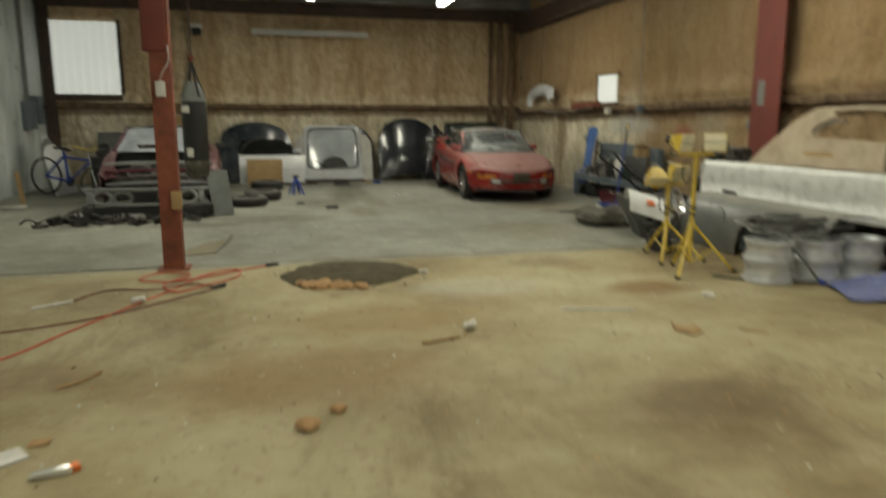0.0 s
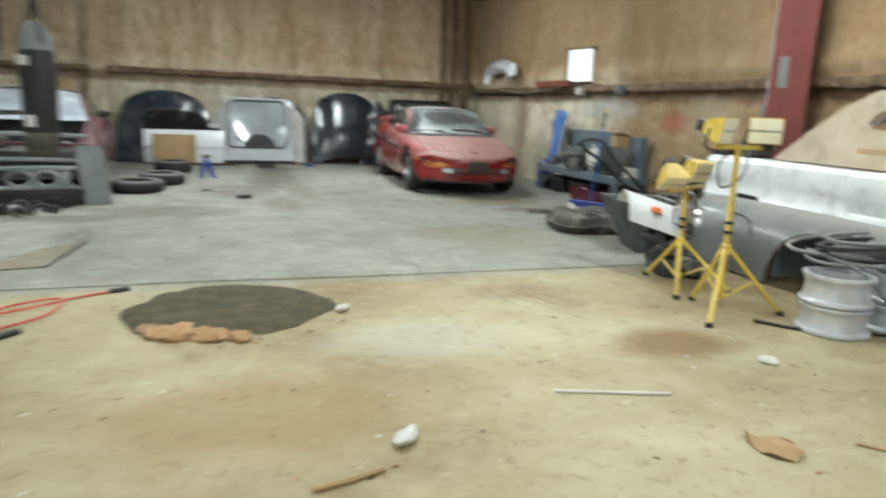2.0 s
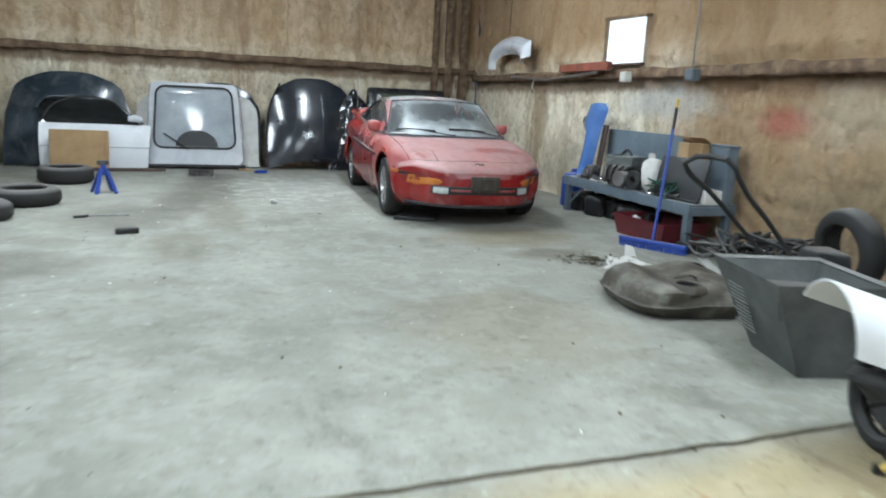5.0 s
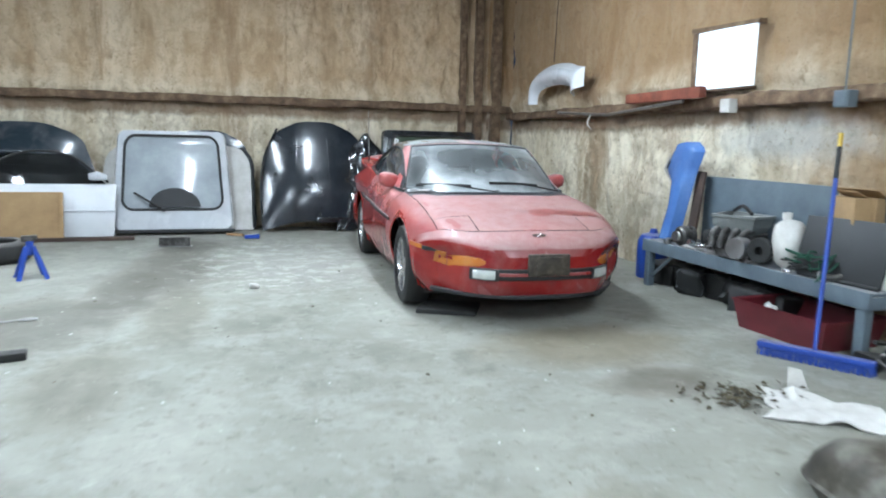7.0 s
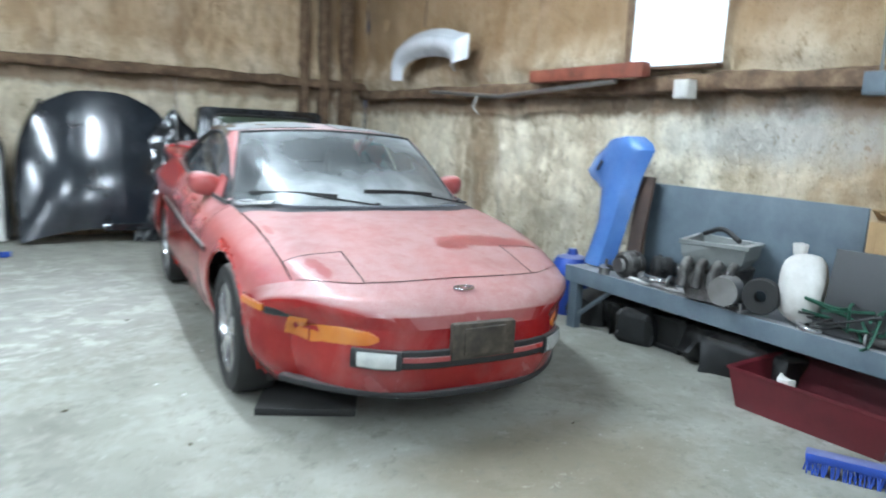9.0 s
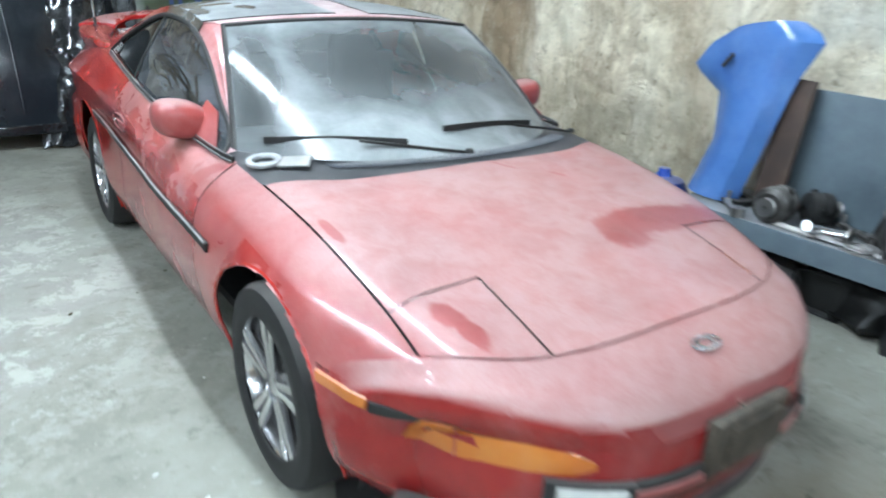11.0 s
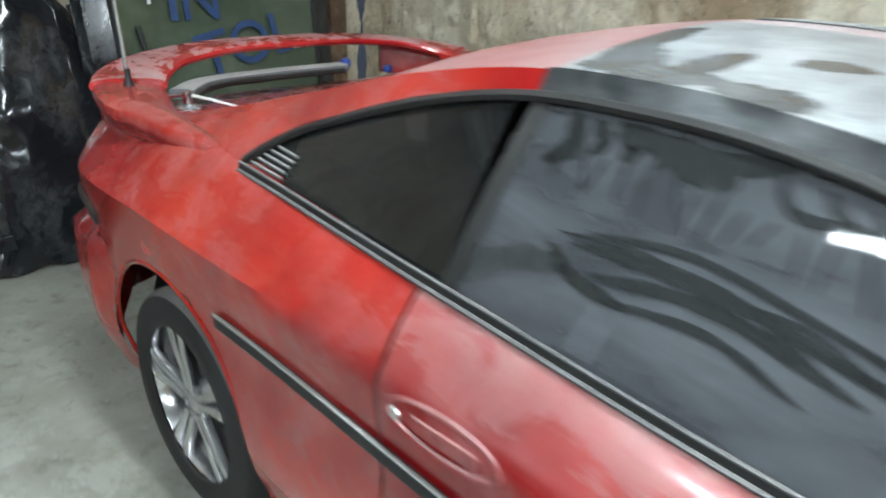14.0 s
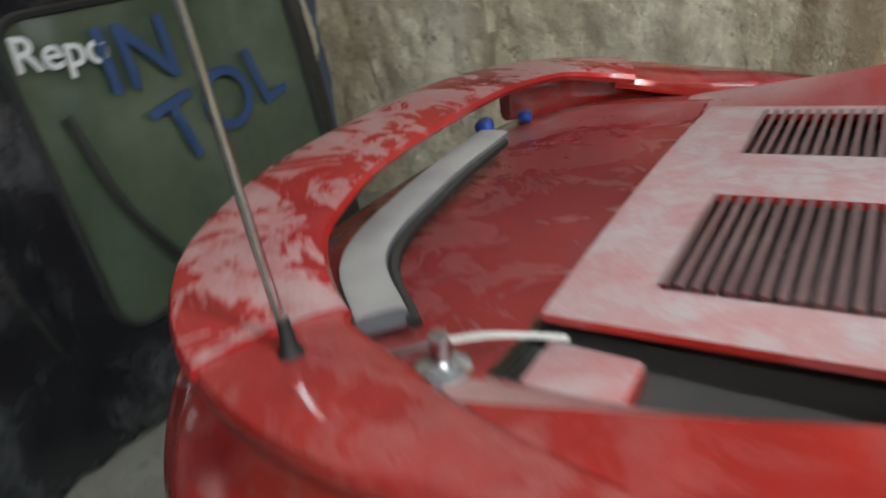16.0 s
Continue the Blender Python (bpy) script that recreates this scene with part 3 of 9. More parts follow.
def add_tube(bm, pts, r, n=8, caps=True):
    """A round bar along points; r: one radius or one for each point."""
    p = [Vector(q) for q in pts]
    rs = [r] * len(p) if np.isscalar(r) else list(r)
    side = None
    rows = []
    for i, q in enumerate(p):
        d = (p[min(i + 1, len(p) - 1)] - p[max(i - 1, 0)]).normalized()
        if side is None:
            side = d.orthogonal().normalized()
        side = (side - d * side.dot(d)).normalized()
        up = d.cross(side)
        rows.append([q + rs[i] * (math.cos(a) * side + math.sin(a) * up) for a in [2 * math.pi * k / n for k in range(n)]])
    vs, _ = add_rows(bm, rows, ring=True)
    if caps:
        bm.faces.new(vs[0][::-1])
        bm.faces.new(vs[-1])
    return bm


def tube_bm(pts, r, n=8):
    return add_tube(bmesh.new(), pts, r, n)


def lathe_bm(profile, n=32, axis="z"):
    """Profile of (radius, height) turned round an axis."""
    bm = bmesh.new()
    rows = []
    for r, h in profile:
        row = []
        for k in range(n):
            a = 2 * math.pi * k / n
            c, s = r * math.cos(a), r * math.sin(a)
            row.append({"z": (c, s, h), "x": (h, c, s), "y": (c, h, s)}[axis])
        rows.append(row)
    add_rows(bm, rows, ring=True)
    bmesh.ops.remove_doubles(bm, verts=bm.verts, dist=1e-5)
    bmesh.ops.recalc_face_normals(bm, faces=bm.faces)
    return bm


def sweep_bm(path, wides, thicks, n=14, flat=(0, 0, 1), power=0.5):
    """A flattened rounded bar along a path: its width lies across the path, its thickness along flat."""
    p = [Vector(q) for q in path]
    rows = []
    for i, q in enumerate(p):
        d = (p[min(i + 1, len(p) - 1)] - p[max(i - 1, 0)]).normalized()
        up = Vector(flat)
        side = d.cross(up).normalized()
        up = side.cross(d)
        row = []
        for k in range(n):
            a = 2 * math.pi * k / n
            c, s = math.cos(a), math.sin(a)
            c, s = math.copysign(abs(c) ** power, c), math.copysign(abs(s) ** power, s)
            row.append(q + side * (c * wides[i] / 2) + up * (s * thicks[i] / 2))
        rows.append(row)
    return rows_bm(rows, ring=True, caps=True)


def plate_bm(outline, thick, axis=(0, 0, 1), bevel=0.0):
    """A flat plate with any outline, given thickness along axis."""
    bm = bmesh.new()
    vs = [bm.verts.new(p) for p in outline]
    f = bm.faces.new(vs)
    r = bmesh.ops.extrude_face_region(bm, geom=[f])
    bmesh.ops.translate(bm, verts=[v for v in r["geom"] if isinstance(v, bmesh.types.BMVert)], vec=Vector(axis) * thick)
    bmesh.ops.recalc_face_normals(bm, faces=bm.faces)
    if bevel:
        bmesh.ops.bevel(bm, geom=list(bm.edges), offset=bevel, segments=2, affect="EDGES")
    return bm


def thicken(bm, t):
    bmesh.ops.recalc_face_normals(bm, faces=bm.faces)
    bmesh.ops.solidify(bm, geom=list(bm.faces), thickness=t)
    return bm


def jitter(bm, amount, scale=6.0, seed=0.0):
    for v in bm.verts:
        q = v.co * scale + Vector((seed, seed * 1.7, -seed))
        v.co += amount * Vector(noise.noise_vector(q))
    return bm


# ---- the building ----
def structure(name, bm, m, label="", smooth=True):
    return solid(name, bm, m, label, kind="structure", smooth=smooth)


def foam_wall(along, length, height, depth, seed, lift=0.0):
    """A sprayed wall: uneven face towards -normal, with thickness behind it. along 'x' or 'y'."""
    nu, nz = int(length / 0.03), int(height / 0.033)
    rows = []
    for k in range(nz + 1):
        z = height * k / nz
        row = []
        for i in range(nu + 1):
            u = length * i / nu
            q = Vector((u * 1.6, seed, z * 1.3))
            d = 0.035 * noise.noise(q) + 0.028 * noise.noise(q * 3.1) + 0.018 * noise.noise(q * 7.3) + 0.012 * noise.noise(q * 15.7)
            for f, deep in ((5.5, 0.020), (11.0, 0.012)):
                d -= deep * max(0.0, 1 - 7 * abs(noise.noise(Vector((u * f, seed + f, z * f * 0.55)))))
            d += 0.05 * math.exp(-((z - 1.80) / 0.10) ** 2) - 0.02 * (z < 1.6)
            row.append((u, -d, z) if along == "x" else (-d, u, z))
        rows.append(row)
    bm = bmesh.new()
    add_rows(bm, rows)
    if along == "x":
        add_box(bm, 0, length, 0.09, depth, 0, height)
    else:
        add_box(bm, 0.09, depth, 0, length, 0, height)
    return bm


EAST, NORTH, WEST, SOUTH, TOP = 6.30, 17.05, -4.40, -6.0, 4.15
floor = structure("floor", box_bm(WEST - 0.3, EAST + 0.3, SOUTH - 0.3, NORTH + 0.3, -0.25, 0.0), CONCRETE, "dirty concrete slab, brown near and grey beyond the joint")
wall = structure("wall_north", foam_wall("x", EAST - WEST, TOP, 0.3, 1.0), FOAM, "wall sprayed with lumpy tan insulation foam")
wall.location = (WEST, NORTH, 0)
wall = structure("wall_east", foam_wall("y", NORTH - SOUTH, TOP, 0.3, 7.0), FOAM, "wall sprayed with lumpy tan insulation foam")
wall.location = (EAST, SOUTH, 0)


def make_sheet_wall():
    n = Nodes("stained_white_sheet_metal")
    run = n.noise(1.2, 8, 0.65, (1, 1, 0.3), 0.4)
    base = n.ramp(run, [(0.34, (0.30, 0.36, 0.36)), (0.48, (0.58, 0.62, 0.62)), (0.66, (0.72, 0.75, 0.75))])
    base = n.mix(n.ramp(n.noise(2.6, 7, 0.7, shift=(3, 1, 4)), [(0.6, 0.0), (0.68, 0.7)]), base, (0.10, 0.13, 0.14))
    n.bump(n.noise(7, 4, 0.5), 0.2, 0.01)
    return n.out(base, 0.5)


SHEET = make_sheet_wall()


def ribbed_bm(length, height, pitch=0.30, depth=0.02, axis="y"):
    """Ribbed sheet metal standing up."""
    pts = []
    u = 0.0
    while u < length - 1e-6:
        for a, d in ((0, 0), (0.62, 0), (0.70, depth), (0.92, depth)):
            if u + a * pitch <= length:
                pts.append((u + a * pitch, d))
        u += pitch
    pts.append((length, 0))
    rows = [[((d, u, z) if axis == "y" else (u, -d, z)) for u, d in pts] for z in (0, height)]
    return thicken(rows_bm(rows), 0.004)


wall = structure("wall_west", ribbed_bm(NORTH - SOUTH, TOP, 0.9, 0.025), SHEET, "white sheet-metal partition, stained and scuffed", smooth=False)
wall.location = (WEST, SOUTH, 0)
# wall added behind the start, never in view, to close the room
structure("wall_south", box_bm(WEST, EAST, SOUTH - 0.2, SOUTH, 0, TOP), FOAM)
# ceiling: deck and purlins in one mesh
bm = box_bm(WEST - 0.3, EAST + 0.3, SOUTH - 0.3, NORTH + 0.3, TOP, TOP + 0.1)
for k in range(17):
    y = NORTH - 0.55 - 1.42 * k
    add_box(bm, WEST, EAST, y - 0.03, y + 0.03, TOP - 0.20, TOP)
    add_box(bm, WEST, EAST, y - 0.09, y + 0.03, TOP - 0.205, TOP - 0.195)
DECK = surf("dingy_metal_deck", [(0.10, 0.10, 0.10), (0.20, 0.20, 0.195), (0.30, 0.30, 0.29)], 0.6, 0.2, scale=1.5)
structure("ceiling", bm, DECK, "dingy metal roof deck on purlins", smooth=False)
# steel frame along the walls
structure("trim_north_beam", box_bm(WEST, EAST, NORTH - 0.16, NORTH + 0.05, 3.72, 3.98, 0.01), DARK_STEEL, "dark steel beam under the roof")
structure("trim_eave_beam", box_bm(EAST - 0.26, EAST + 0.05, SOUTH, NORTH - 0.165, 3.48, 3.86, 0.01), DARK_STEEL, "dark red-brown eave beam")


def girt(length, along, seed):
    """A wall rail half buried in overspray."""
    n = int(length / 0.06)
    rows = []
    for i in range(n + 1):
        u = length * i / n
        row = []
        for a in np.linspace(0, 2 * math.pi, 13)[:-1]:
            d, z = 0.070 * math.copysign(abs(math.cos(a)) ** 0.5, math.cos(a)), 0.055 * math.copysign(abs(math.sin(a)) ** 0.5, math.sin(a))
            q = Vector((u * 3.3, d * 9 + seed, z * 9))
            k = 1 + 0.35 * noise.noise(q) + 0.25 * noise.noise(q * 2.7)
            row.append((u, d * k, z * k) if along == "x" else (d * k, u, z * k))
        rows.append(row)
    return rows_bm(rows, ring=True, caps=True)


rail_n = structure("trim_girt_north", girt(EAST - WEST, "x", 0.3), CRUST, "rusty wall rail crusted with overspray")
rail_n.location = (WEST, NORTH - 0.03, 1.70)
rail_e = structure("trim_girt_east", girt(NORTH - SOUTH, "y", 5.1), CRUST, "rusty wall rail crusted with overspray")
rail_e.location = (EAST - 0.03, SOUTH, 1.60)
for x, w in ((5.50, 0.09), (5.74, 0.12), (6.02, 0.14)):
    post = structure("trim_corner_post", jitter(box_bm(-w / 2, w / 2, -0.10, 0.05, 0, 3.72, 0.012), 0.012, 5, x), CRUST, "dark rusty corner stud")
    post.location = (x, NORTH, 0)
post = structure("trim_wall_post", jitter(box_bm(-0.14, 0.14, -0.16, 0.05, 0, 3.72, 0.012), 0.012, 5), FOAM, "wall post covered in foam")
post.location = (-1.27, NORTH, 0)
post = structure("trim_corner_post", jitter(box_bm(-0.1, 0.1, -0.12, 0.05, 0, 3.72, 0.012), 0.01, 5), DARK_STEEL)
post.location = (WEST + 0.14, NORTH, 0)
for x in (0.75, 3.0):
    seam = structure("trim_wall_seam", box_bm(-0.02, 0.02, -0.04, 0.02, 1.78, 3.72, 0.008), FOAM)
    seam.location = (x, NORTH, 0)

# translucent sheets let into the walls
DAY = Nodes("translucent_sheet")
DAY.out(DAY.ramp(DAY.noise(1.5, 4), [(0.35, (0.66, 0.70, 0.73)), (0.65, (0.80, 0.83, 0.85))]), 0.45)
DAY.b.inputs["Emission Color"].default_value = (0.82, 0.92, 1.0, 1)
DAY.b.inputs["Emission Strength"].default_value = 0.45
pane_n = structure("window_1", ribbed_bm(1.38, 1.50, 0.165, 0.022, "x"), DAY.m, "white corrugated daylight sheet in the wall", smooth=False)
pane_n.location = (-4.24, NORTH - 0.07, 1.93)
frame_bm = box_bm(-4.26, -2.84, NORTH - 0.10, NORTH - 0.02, 1.80, 1.92)
add_box(frame_bm, -2.855, -2.80, NORTH - 0.10, NORTH - 0.02, 1.925, 3.48)
structure("trim_window_frame", jitter(frame_bm, 0.02, 7), DARK_STEEL)
sheet = structure("window_2", box_bm(EAST - 0.10, EAST - 0.075, 11.93, 12.63, 1.715, 2.20, 0.004), DAY.m, "bright white daylight sheet in the foam wall")
bm = bmesh.new()
for y0, y1, z0, z1 in ((11.90, 12.70, 2.20, 2.235), (12.633, 12.67, 1.70, 2.198), (11.95, 12.66, 1.69, 1.712)):
    add_box(bm, EAST - 0.115, EAST - 0.02, y0, y1, z0, z1)
structure("trim_window_edge", jitter(bm, 0.022, 12), CRUST)

# red column on the east wall and the free-standing post
col = thing("steel_column", (EAST - 0.12, 7.86, 0), "red-painted steel wall column with a grey smudge", "column")
for x0, x1, y0, y1 in ((-0.13, -0.115, -0.25, 0.25), (-0.115, 0.10, -0.008, 0.008)):
    part("column_flange" if x0 < -0.12 else "column_web", box_bm(x0, x1, y0, y1, 0, 3.9), RED_STEEL, col)
part("paint_smudge", box_bm(-0.134, -0.131, 0.02, 0.14, 1.55, 1.85), GREY_PLASTIC, col)
pipe = thing("conduit", (EAST - 0.17, 8.19, 0), "thin pale conduit with an outlet box on the wall", "conduit")
part("pipe", tube_bm([(0, 0, 1.36), (0, 0, 2.5), (0.01, 0, 3.5)], 0.013, 8), WHITE, pipe)
part("outlet_box", box_bm(-0.03, 0.03, -0.045, 0.045, 1.25, 1.38, 0.006), GREY_PLASTIC, pipe)
post = thing("steel_post", (-0.755, 7.11, 0), "rusty red steel post standing on a base plate", "post")
for x0, x1, y0, y1 in ((-0.085, -0.075, -0.085, 0.085), (0.075, 0.085, -0.085, 0.085)):
    part("post_flange", box_bm(x0, x1, y0, y1, 0.012, 4.15, 0.002), RUST, post)
part("post_web", box_bm(-0.0748, 0.0748, -0.006, 0.006, 0.012, 4.15), RUST, post)
part("cover_plate", box_bm(-0.0748, 0.0748, -0.085, -0.078, 0.012, 4.15), RUST, post)
part("base_plate", box_bm(-0.14, 0.14, -0.13, 0.13, 0.0, 0.012, 0.003), RUST, post)
part("upper_sleeve", box_bm(-0.135, 0.06, -0.10, 0.10, 1.93, 4.15, 0.006), RED_STEEL, post, "brighter red steel sleeve")
box_a = part("switch_box", box_bm(-0.045, 0.035, -0.125, -0.087, 1.545, 1.675, 0.005), PAPER, post, "small cream switch box")
part("switch_wire", tube_bm(smooth_path([(-0.01, -0.10, 1.67), (0.02, -0.12, 1.75), (0.075, -0.11, 1.85), (0.07, -0.10, 1.98)], 12), 0.005, 6), PAPER, post)
part("outlet_box", box_bm(0.02, 0.11, -0.12, -0.086, 0.56, 0.72, 0.006), CARD, post, "tan metal outlet box")

# ceiling strips and the unlit fixture on the wall
GLOW = Nodes("lit_tube")
GLOW.out((0.9, 0.9, 0.9), 0.4)
GLOW.b.inputs["Emission Color"].default_value = (0.93, 1.0, 0.98, 1)
GLOW.b.inputs["Emission Strength"].default_value = 55.0
first = None
for x, y, z, watts in STRIPS:
    if first is None:
        first = thing("strip_light", (x, y, z), "lit white fluorescent strip hung under the ceiling", "strip light", group="ceiling strip lights")
        part("housing", box_bm(-0.06, 0.06, -1.2, 1.2, 0.0, 0.07, 0.008), WHITE, first)
        for dx in (-0.045, 0.045):
            part("tube", tube_bm([(dx, -1.17, -0.03), (dx, 1.17, -0.03)], 0.018, 10), GLOW.m, first)
        for dy in (-1.18, 1.18):
            part("socket", box_bm(-0.07, 0.07, dy - 0.015, dy + 0.015, -0.05, 0.0, 0.003), WHITE, first)
        for dy in (-0.8, 0.8):
            part("hanger", tube_bm([(0, dy, 0.07), (0, dy, TOP - z)], 0.006, 6), STEEL, first)
    else:
        copy_thing(first, pose(x, y, z))
fix = thing("wall_fixture", (1.19, NORTH - 0.20, 3.31), "unlit white fluorescent fixture on the foam wall", "light fixture")
part("housing", sweep_bm([(-1.30, 0, 0), (0, 0, 0), (1.30, 0, 0)], [0.14] * 3, [0.07] * 3, 10), WHITE, fix)
for dz in (-0.045, 0.045):
    part("tube", tube_bm([(-1.27, -0.075, dz), (1.27, -0.075, dz)], 0.016, 8), WHITE, fix)
for dx in (-0.9, 0.9):
    part("bracket", box_bm(dx - 0.03, dx + 0.03, 0, 0.2, -0.02, 0.02), STEEL, fix)
cam_box = thing("wall_flood_lamp", (-1.24, NORTH - 0.30, 3.34), "small white-topped flood lamp on the wall post", "lamp")
part("hood", box_bm(-0.12, 0.12, -0.10, 0.12, 0.0, 0.08, 0.01), WHITE, cam_box)
part("lamp_body", box_bm(-0.09, 0.09, -0.07, 0.14, -0.14, 0.0, 0.02), PLASTIC, cam_box)

# floor joint, the pit of dirt with broken clay at its rim
bm = rows_bm([[(x, 7.16 + dy + 0.05 * noise.noise(Vector((x * 0.8, 0, 3))) + 0.015 * noise.noise(Vector((x * 6, 0, 1))), 0.003) for x in np.linspace(WEST, EAST, 180)] for dy in (-0.014, 0.012)])
structure("trim_floor_joint", bm, DIRT, "ragged dirt-filled joint in the slab")
rows = []
for k, r in enumerate((1.0, 0.93, 0.7, 0.4, 0.004)):
    row = []
    for a in np.linspace(0, 2 * math.pi, 61)[:-1]:
        e = 1 + 0.10 * noise.noise(Vector((math.cos(a) * 1.6, math.sin(a) * 1.6, 0.4))) + 0.05 * noise.noise(Vector((math.cos(a) * 5, math.sin(a) * 5, 2)))
        e *= 1 - 0.13 * math.exp(-((a - 5.45) / 0.42) ** 2) + 0.06 * math.exp(-(min(a, 6.283 - a) / 0.22) ** 2)
        x, y = 0.80 + 0.60 * r * e * math.cos(a), 6.45 + (0.55 if math.sin(a) > 0 else 0.52) * r * e * math.sin(a)
        row.append((x, y, (0.003, 0.022, 0.035, 0.045, 0.05)[k] + 0.012 * noise.noise(Vector((x * 8, y * 8, 0)))))
    rows.append(row)
solid("dirt_mound", rows_bm(rows, ring=True), DIRT, "low mound of dark damp dirt filling a hole in the slab", "dirt")
random.seed(4)
for k in range(58):
    a = random.uniform(0, 1)
    x, y, s = 0.33 + 0.52 * a + random.uniform(-0.04, 0.04), 6.13 - 0.24 * a + random.uniform(-0.08, 0.08), random.choice((0.022, 0.03, 0.04, 0.055, 0.075))
    lump = bmesh.new()
    bmesh.ops.create_icosphere(lump, subdivisions=2, radius=1)
    bmesh.ops.scale(lump, vec=(s, s * 0.7, s * 0.42), verts=lump.verts)
    solid("clay_lump", jitter(lump, s * 0.5, 14, k), CLAY, "broken orange clay lump beside the dirt", "rubble", group="clay lumps by the dirt", place=(x, y, s * 0.3), turn=random.uniform(0, 360))
random.seed(61)
bm = bmesh.new()
for k in range(34):
    a, r = random.uniform(0, 6.28), random.gauss(1.06, 0.08)
    x, y, s = 0.80 + 0.60 * r * math.cos(a), 6.45 + 0.54 * r * math.sin(a), random.uniform(0.003, 0.012)
    bmesh.ops.create_icosphere(bm, subdivisions=1, radius=s, matrix=pose(x, y, 0.25 * s, random.uniform(0, 90), 0, random.uniform(0, 90)) @ Matrix.Diagonal((1.0, 0.8, 0.5, 1.0)))
solid("dirt_crumb", bm, DIRT, "crumbs of dark dirt scattered round the mound", "dirt", kind="stuff", smooth=False)


# ---- the red sports car ----
CAR = thing("sports_car", (4.27, 12.255, 0), "dust-covered red two-seat sports car with chrome wheels and rear wing", "car", turn=-3)
AXLE = 2.385
DOOR_FRONT, DOOR_BACK = 0.485, 1.605
# half section of the body along the car: s, then width and height of sill, flank, waist, shoulder, then the middle's height and the bow of the station
SECTIONS = [
    (-0.90, 0.60, 0.21, 0.63, 0.30, 0.64, 0.40, 0.54, 0.47, 0.49, 0.40),
    (-0.885, 0.63, 0.195, 0.695, 0.30, 0.71, 0.41, 0.60, 0.515, 0.535, 0.42),
    (-0.85, 0.655, 0.18, 0.745, 0.30, 0.76, 0.43, 0.64, 0.555, 0.575, 0.43),
    (-0.76, 0.68, 0.17, 0.775, 0.30, 0.79, 0.45, 0.665, 0.595, 0.62, 0.42),
    (-0.60, 0.70, 0.17, 0.785, 0.30, 0.805, 0.48, 0.675, 0.645, 0.668, 0.34),
    (-0.34, 0.73, 0.17, 0.805, 0.32, 0.828, 0.52, 0.665, 0.705, 0.73, 0.20),
    (0.00, 0.74, 0.17, 0.815, 0.34, 0.84, 0.55, 0.675, 0.765, 0.785, 0.12),
    (0.30, 0.74, 0.17, 0.815, 0.34, 0.842, 0.56, 0.69, 0.80, 0.822, 0.26),
    (0.60, 0.74, 0.17, 0.815, 0.34, 0.842, 0.57, 0.708, 0.81, 0.84, 0.06),
    (1.00, 0.74, 0.17, 0.815, 0.34, 0.842, 0.57, 0.735, 0.838, 0.85, 0.0),
    (1.55, 0.74, 0.17, 0.82, 0.34, 0.845, 0.58, 0.742, 0.895, 0.91, 0.0),
    (2.00, 0.74, 0.17, 0.825, 0.34, 0.85, 0.59, 0.717, 0.927, 0.94, 0.0),
    (2.40, 0.74, 0.18, 0.825, 0.34, 0.852, 0.60, 0.69, 0.95, 0.955, 0.0),
    (2.75, 0.73, 0.19, 0.81, 0.35, 0.838, 0.60, 0.665, 0.935, 0.93, -0.05),
    (3.00, 0.70, 0.21, 0.77, 0.36, 0.795, 0.60, 0.65, 0.91, 0.905, -0.09),
    (3.16, 0.66, 0.24, 0.735, 0.37, 0.755, 0.60, 0.615, 0.875, 0.88, -0.14),
    (3.25, 0.62, 0.28, 0.695, 0.38, 0.71, 0.59, 0.575, 0.81, 0.82, -0.17),
    (3.285, 0.58, 0.35, 0.655, 0.42, 0.67, 0.56, 0.55, 0.70, 0.71, -0.18),
]
SEC = np.array(SECTIONS)


def body_row(s, n=60):
    """Points of the right half of one station, from the sill to the middle."""
    wb, zb, w1, z1, w2, z2, w3, z3, zc, bow = [float(spline(SEC[:, 0], SEC[:, k], s)) for k in range(1, 11)]
    ctrl = [(wb, zb), (w1, z1), (w2, z2), (w2 - 0.25 * (w2 - w3), z2 + 0.66 * (z3 - z2)), (w3, z3), (0.62 * w3, z3 + 0.62 * (zc - z3)), (0.0, zc)]
    pts = smooth_path(ctrl, n)
    # towards the tail the shoulder breaks along a crease
    k = min(1.0, max(0.0, (s - 0.9) / 1.0)) * min(1.0, max(0.0, (3.25 - s) / 0.3))
    if k > 0:
        top, low = Vector((w3, z3)), Vector((w2 - 0.036, z2 + 0.04))
        edge = Vector((w2 - 0.012, z3 - 0.37 * (z3 - z2)))
        bent = [(wb, zb), (w1 - 0.012, z1), tuple(low), tuple(edge.lerp(low, 0.06)), tuple(edge), tuple(edge.lerp(top, 0.06)), (w3, z3), (0.62 * w3, z3 + 0.62 * (zc - z3)), (0.0, zc)]
        pts = pts + (smooth_path(bent, n) - pts) * k
    return [(x, s + bow * (1.0 if z <= z2 else min(1.0, x / w2)) ** 3.5, z) for x, z in pts]


def side_x(y, z):
    """Half width of the body at a place along the car and a height."""
    line = level(round(z, 2))
    return float(np.interp(y, line[0], line[1]))


LEVELS = {}


def nose_y(x, out=0.0):
    """How far forward the nose reaches at a distance from the middle."""
    return -0.90 - out + 0.40 * min(1.0, abs(x) / 0.64) ** 3.5


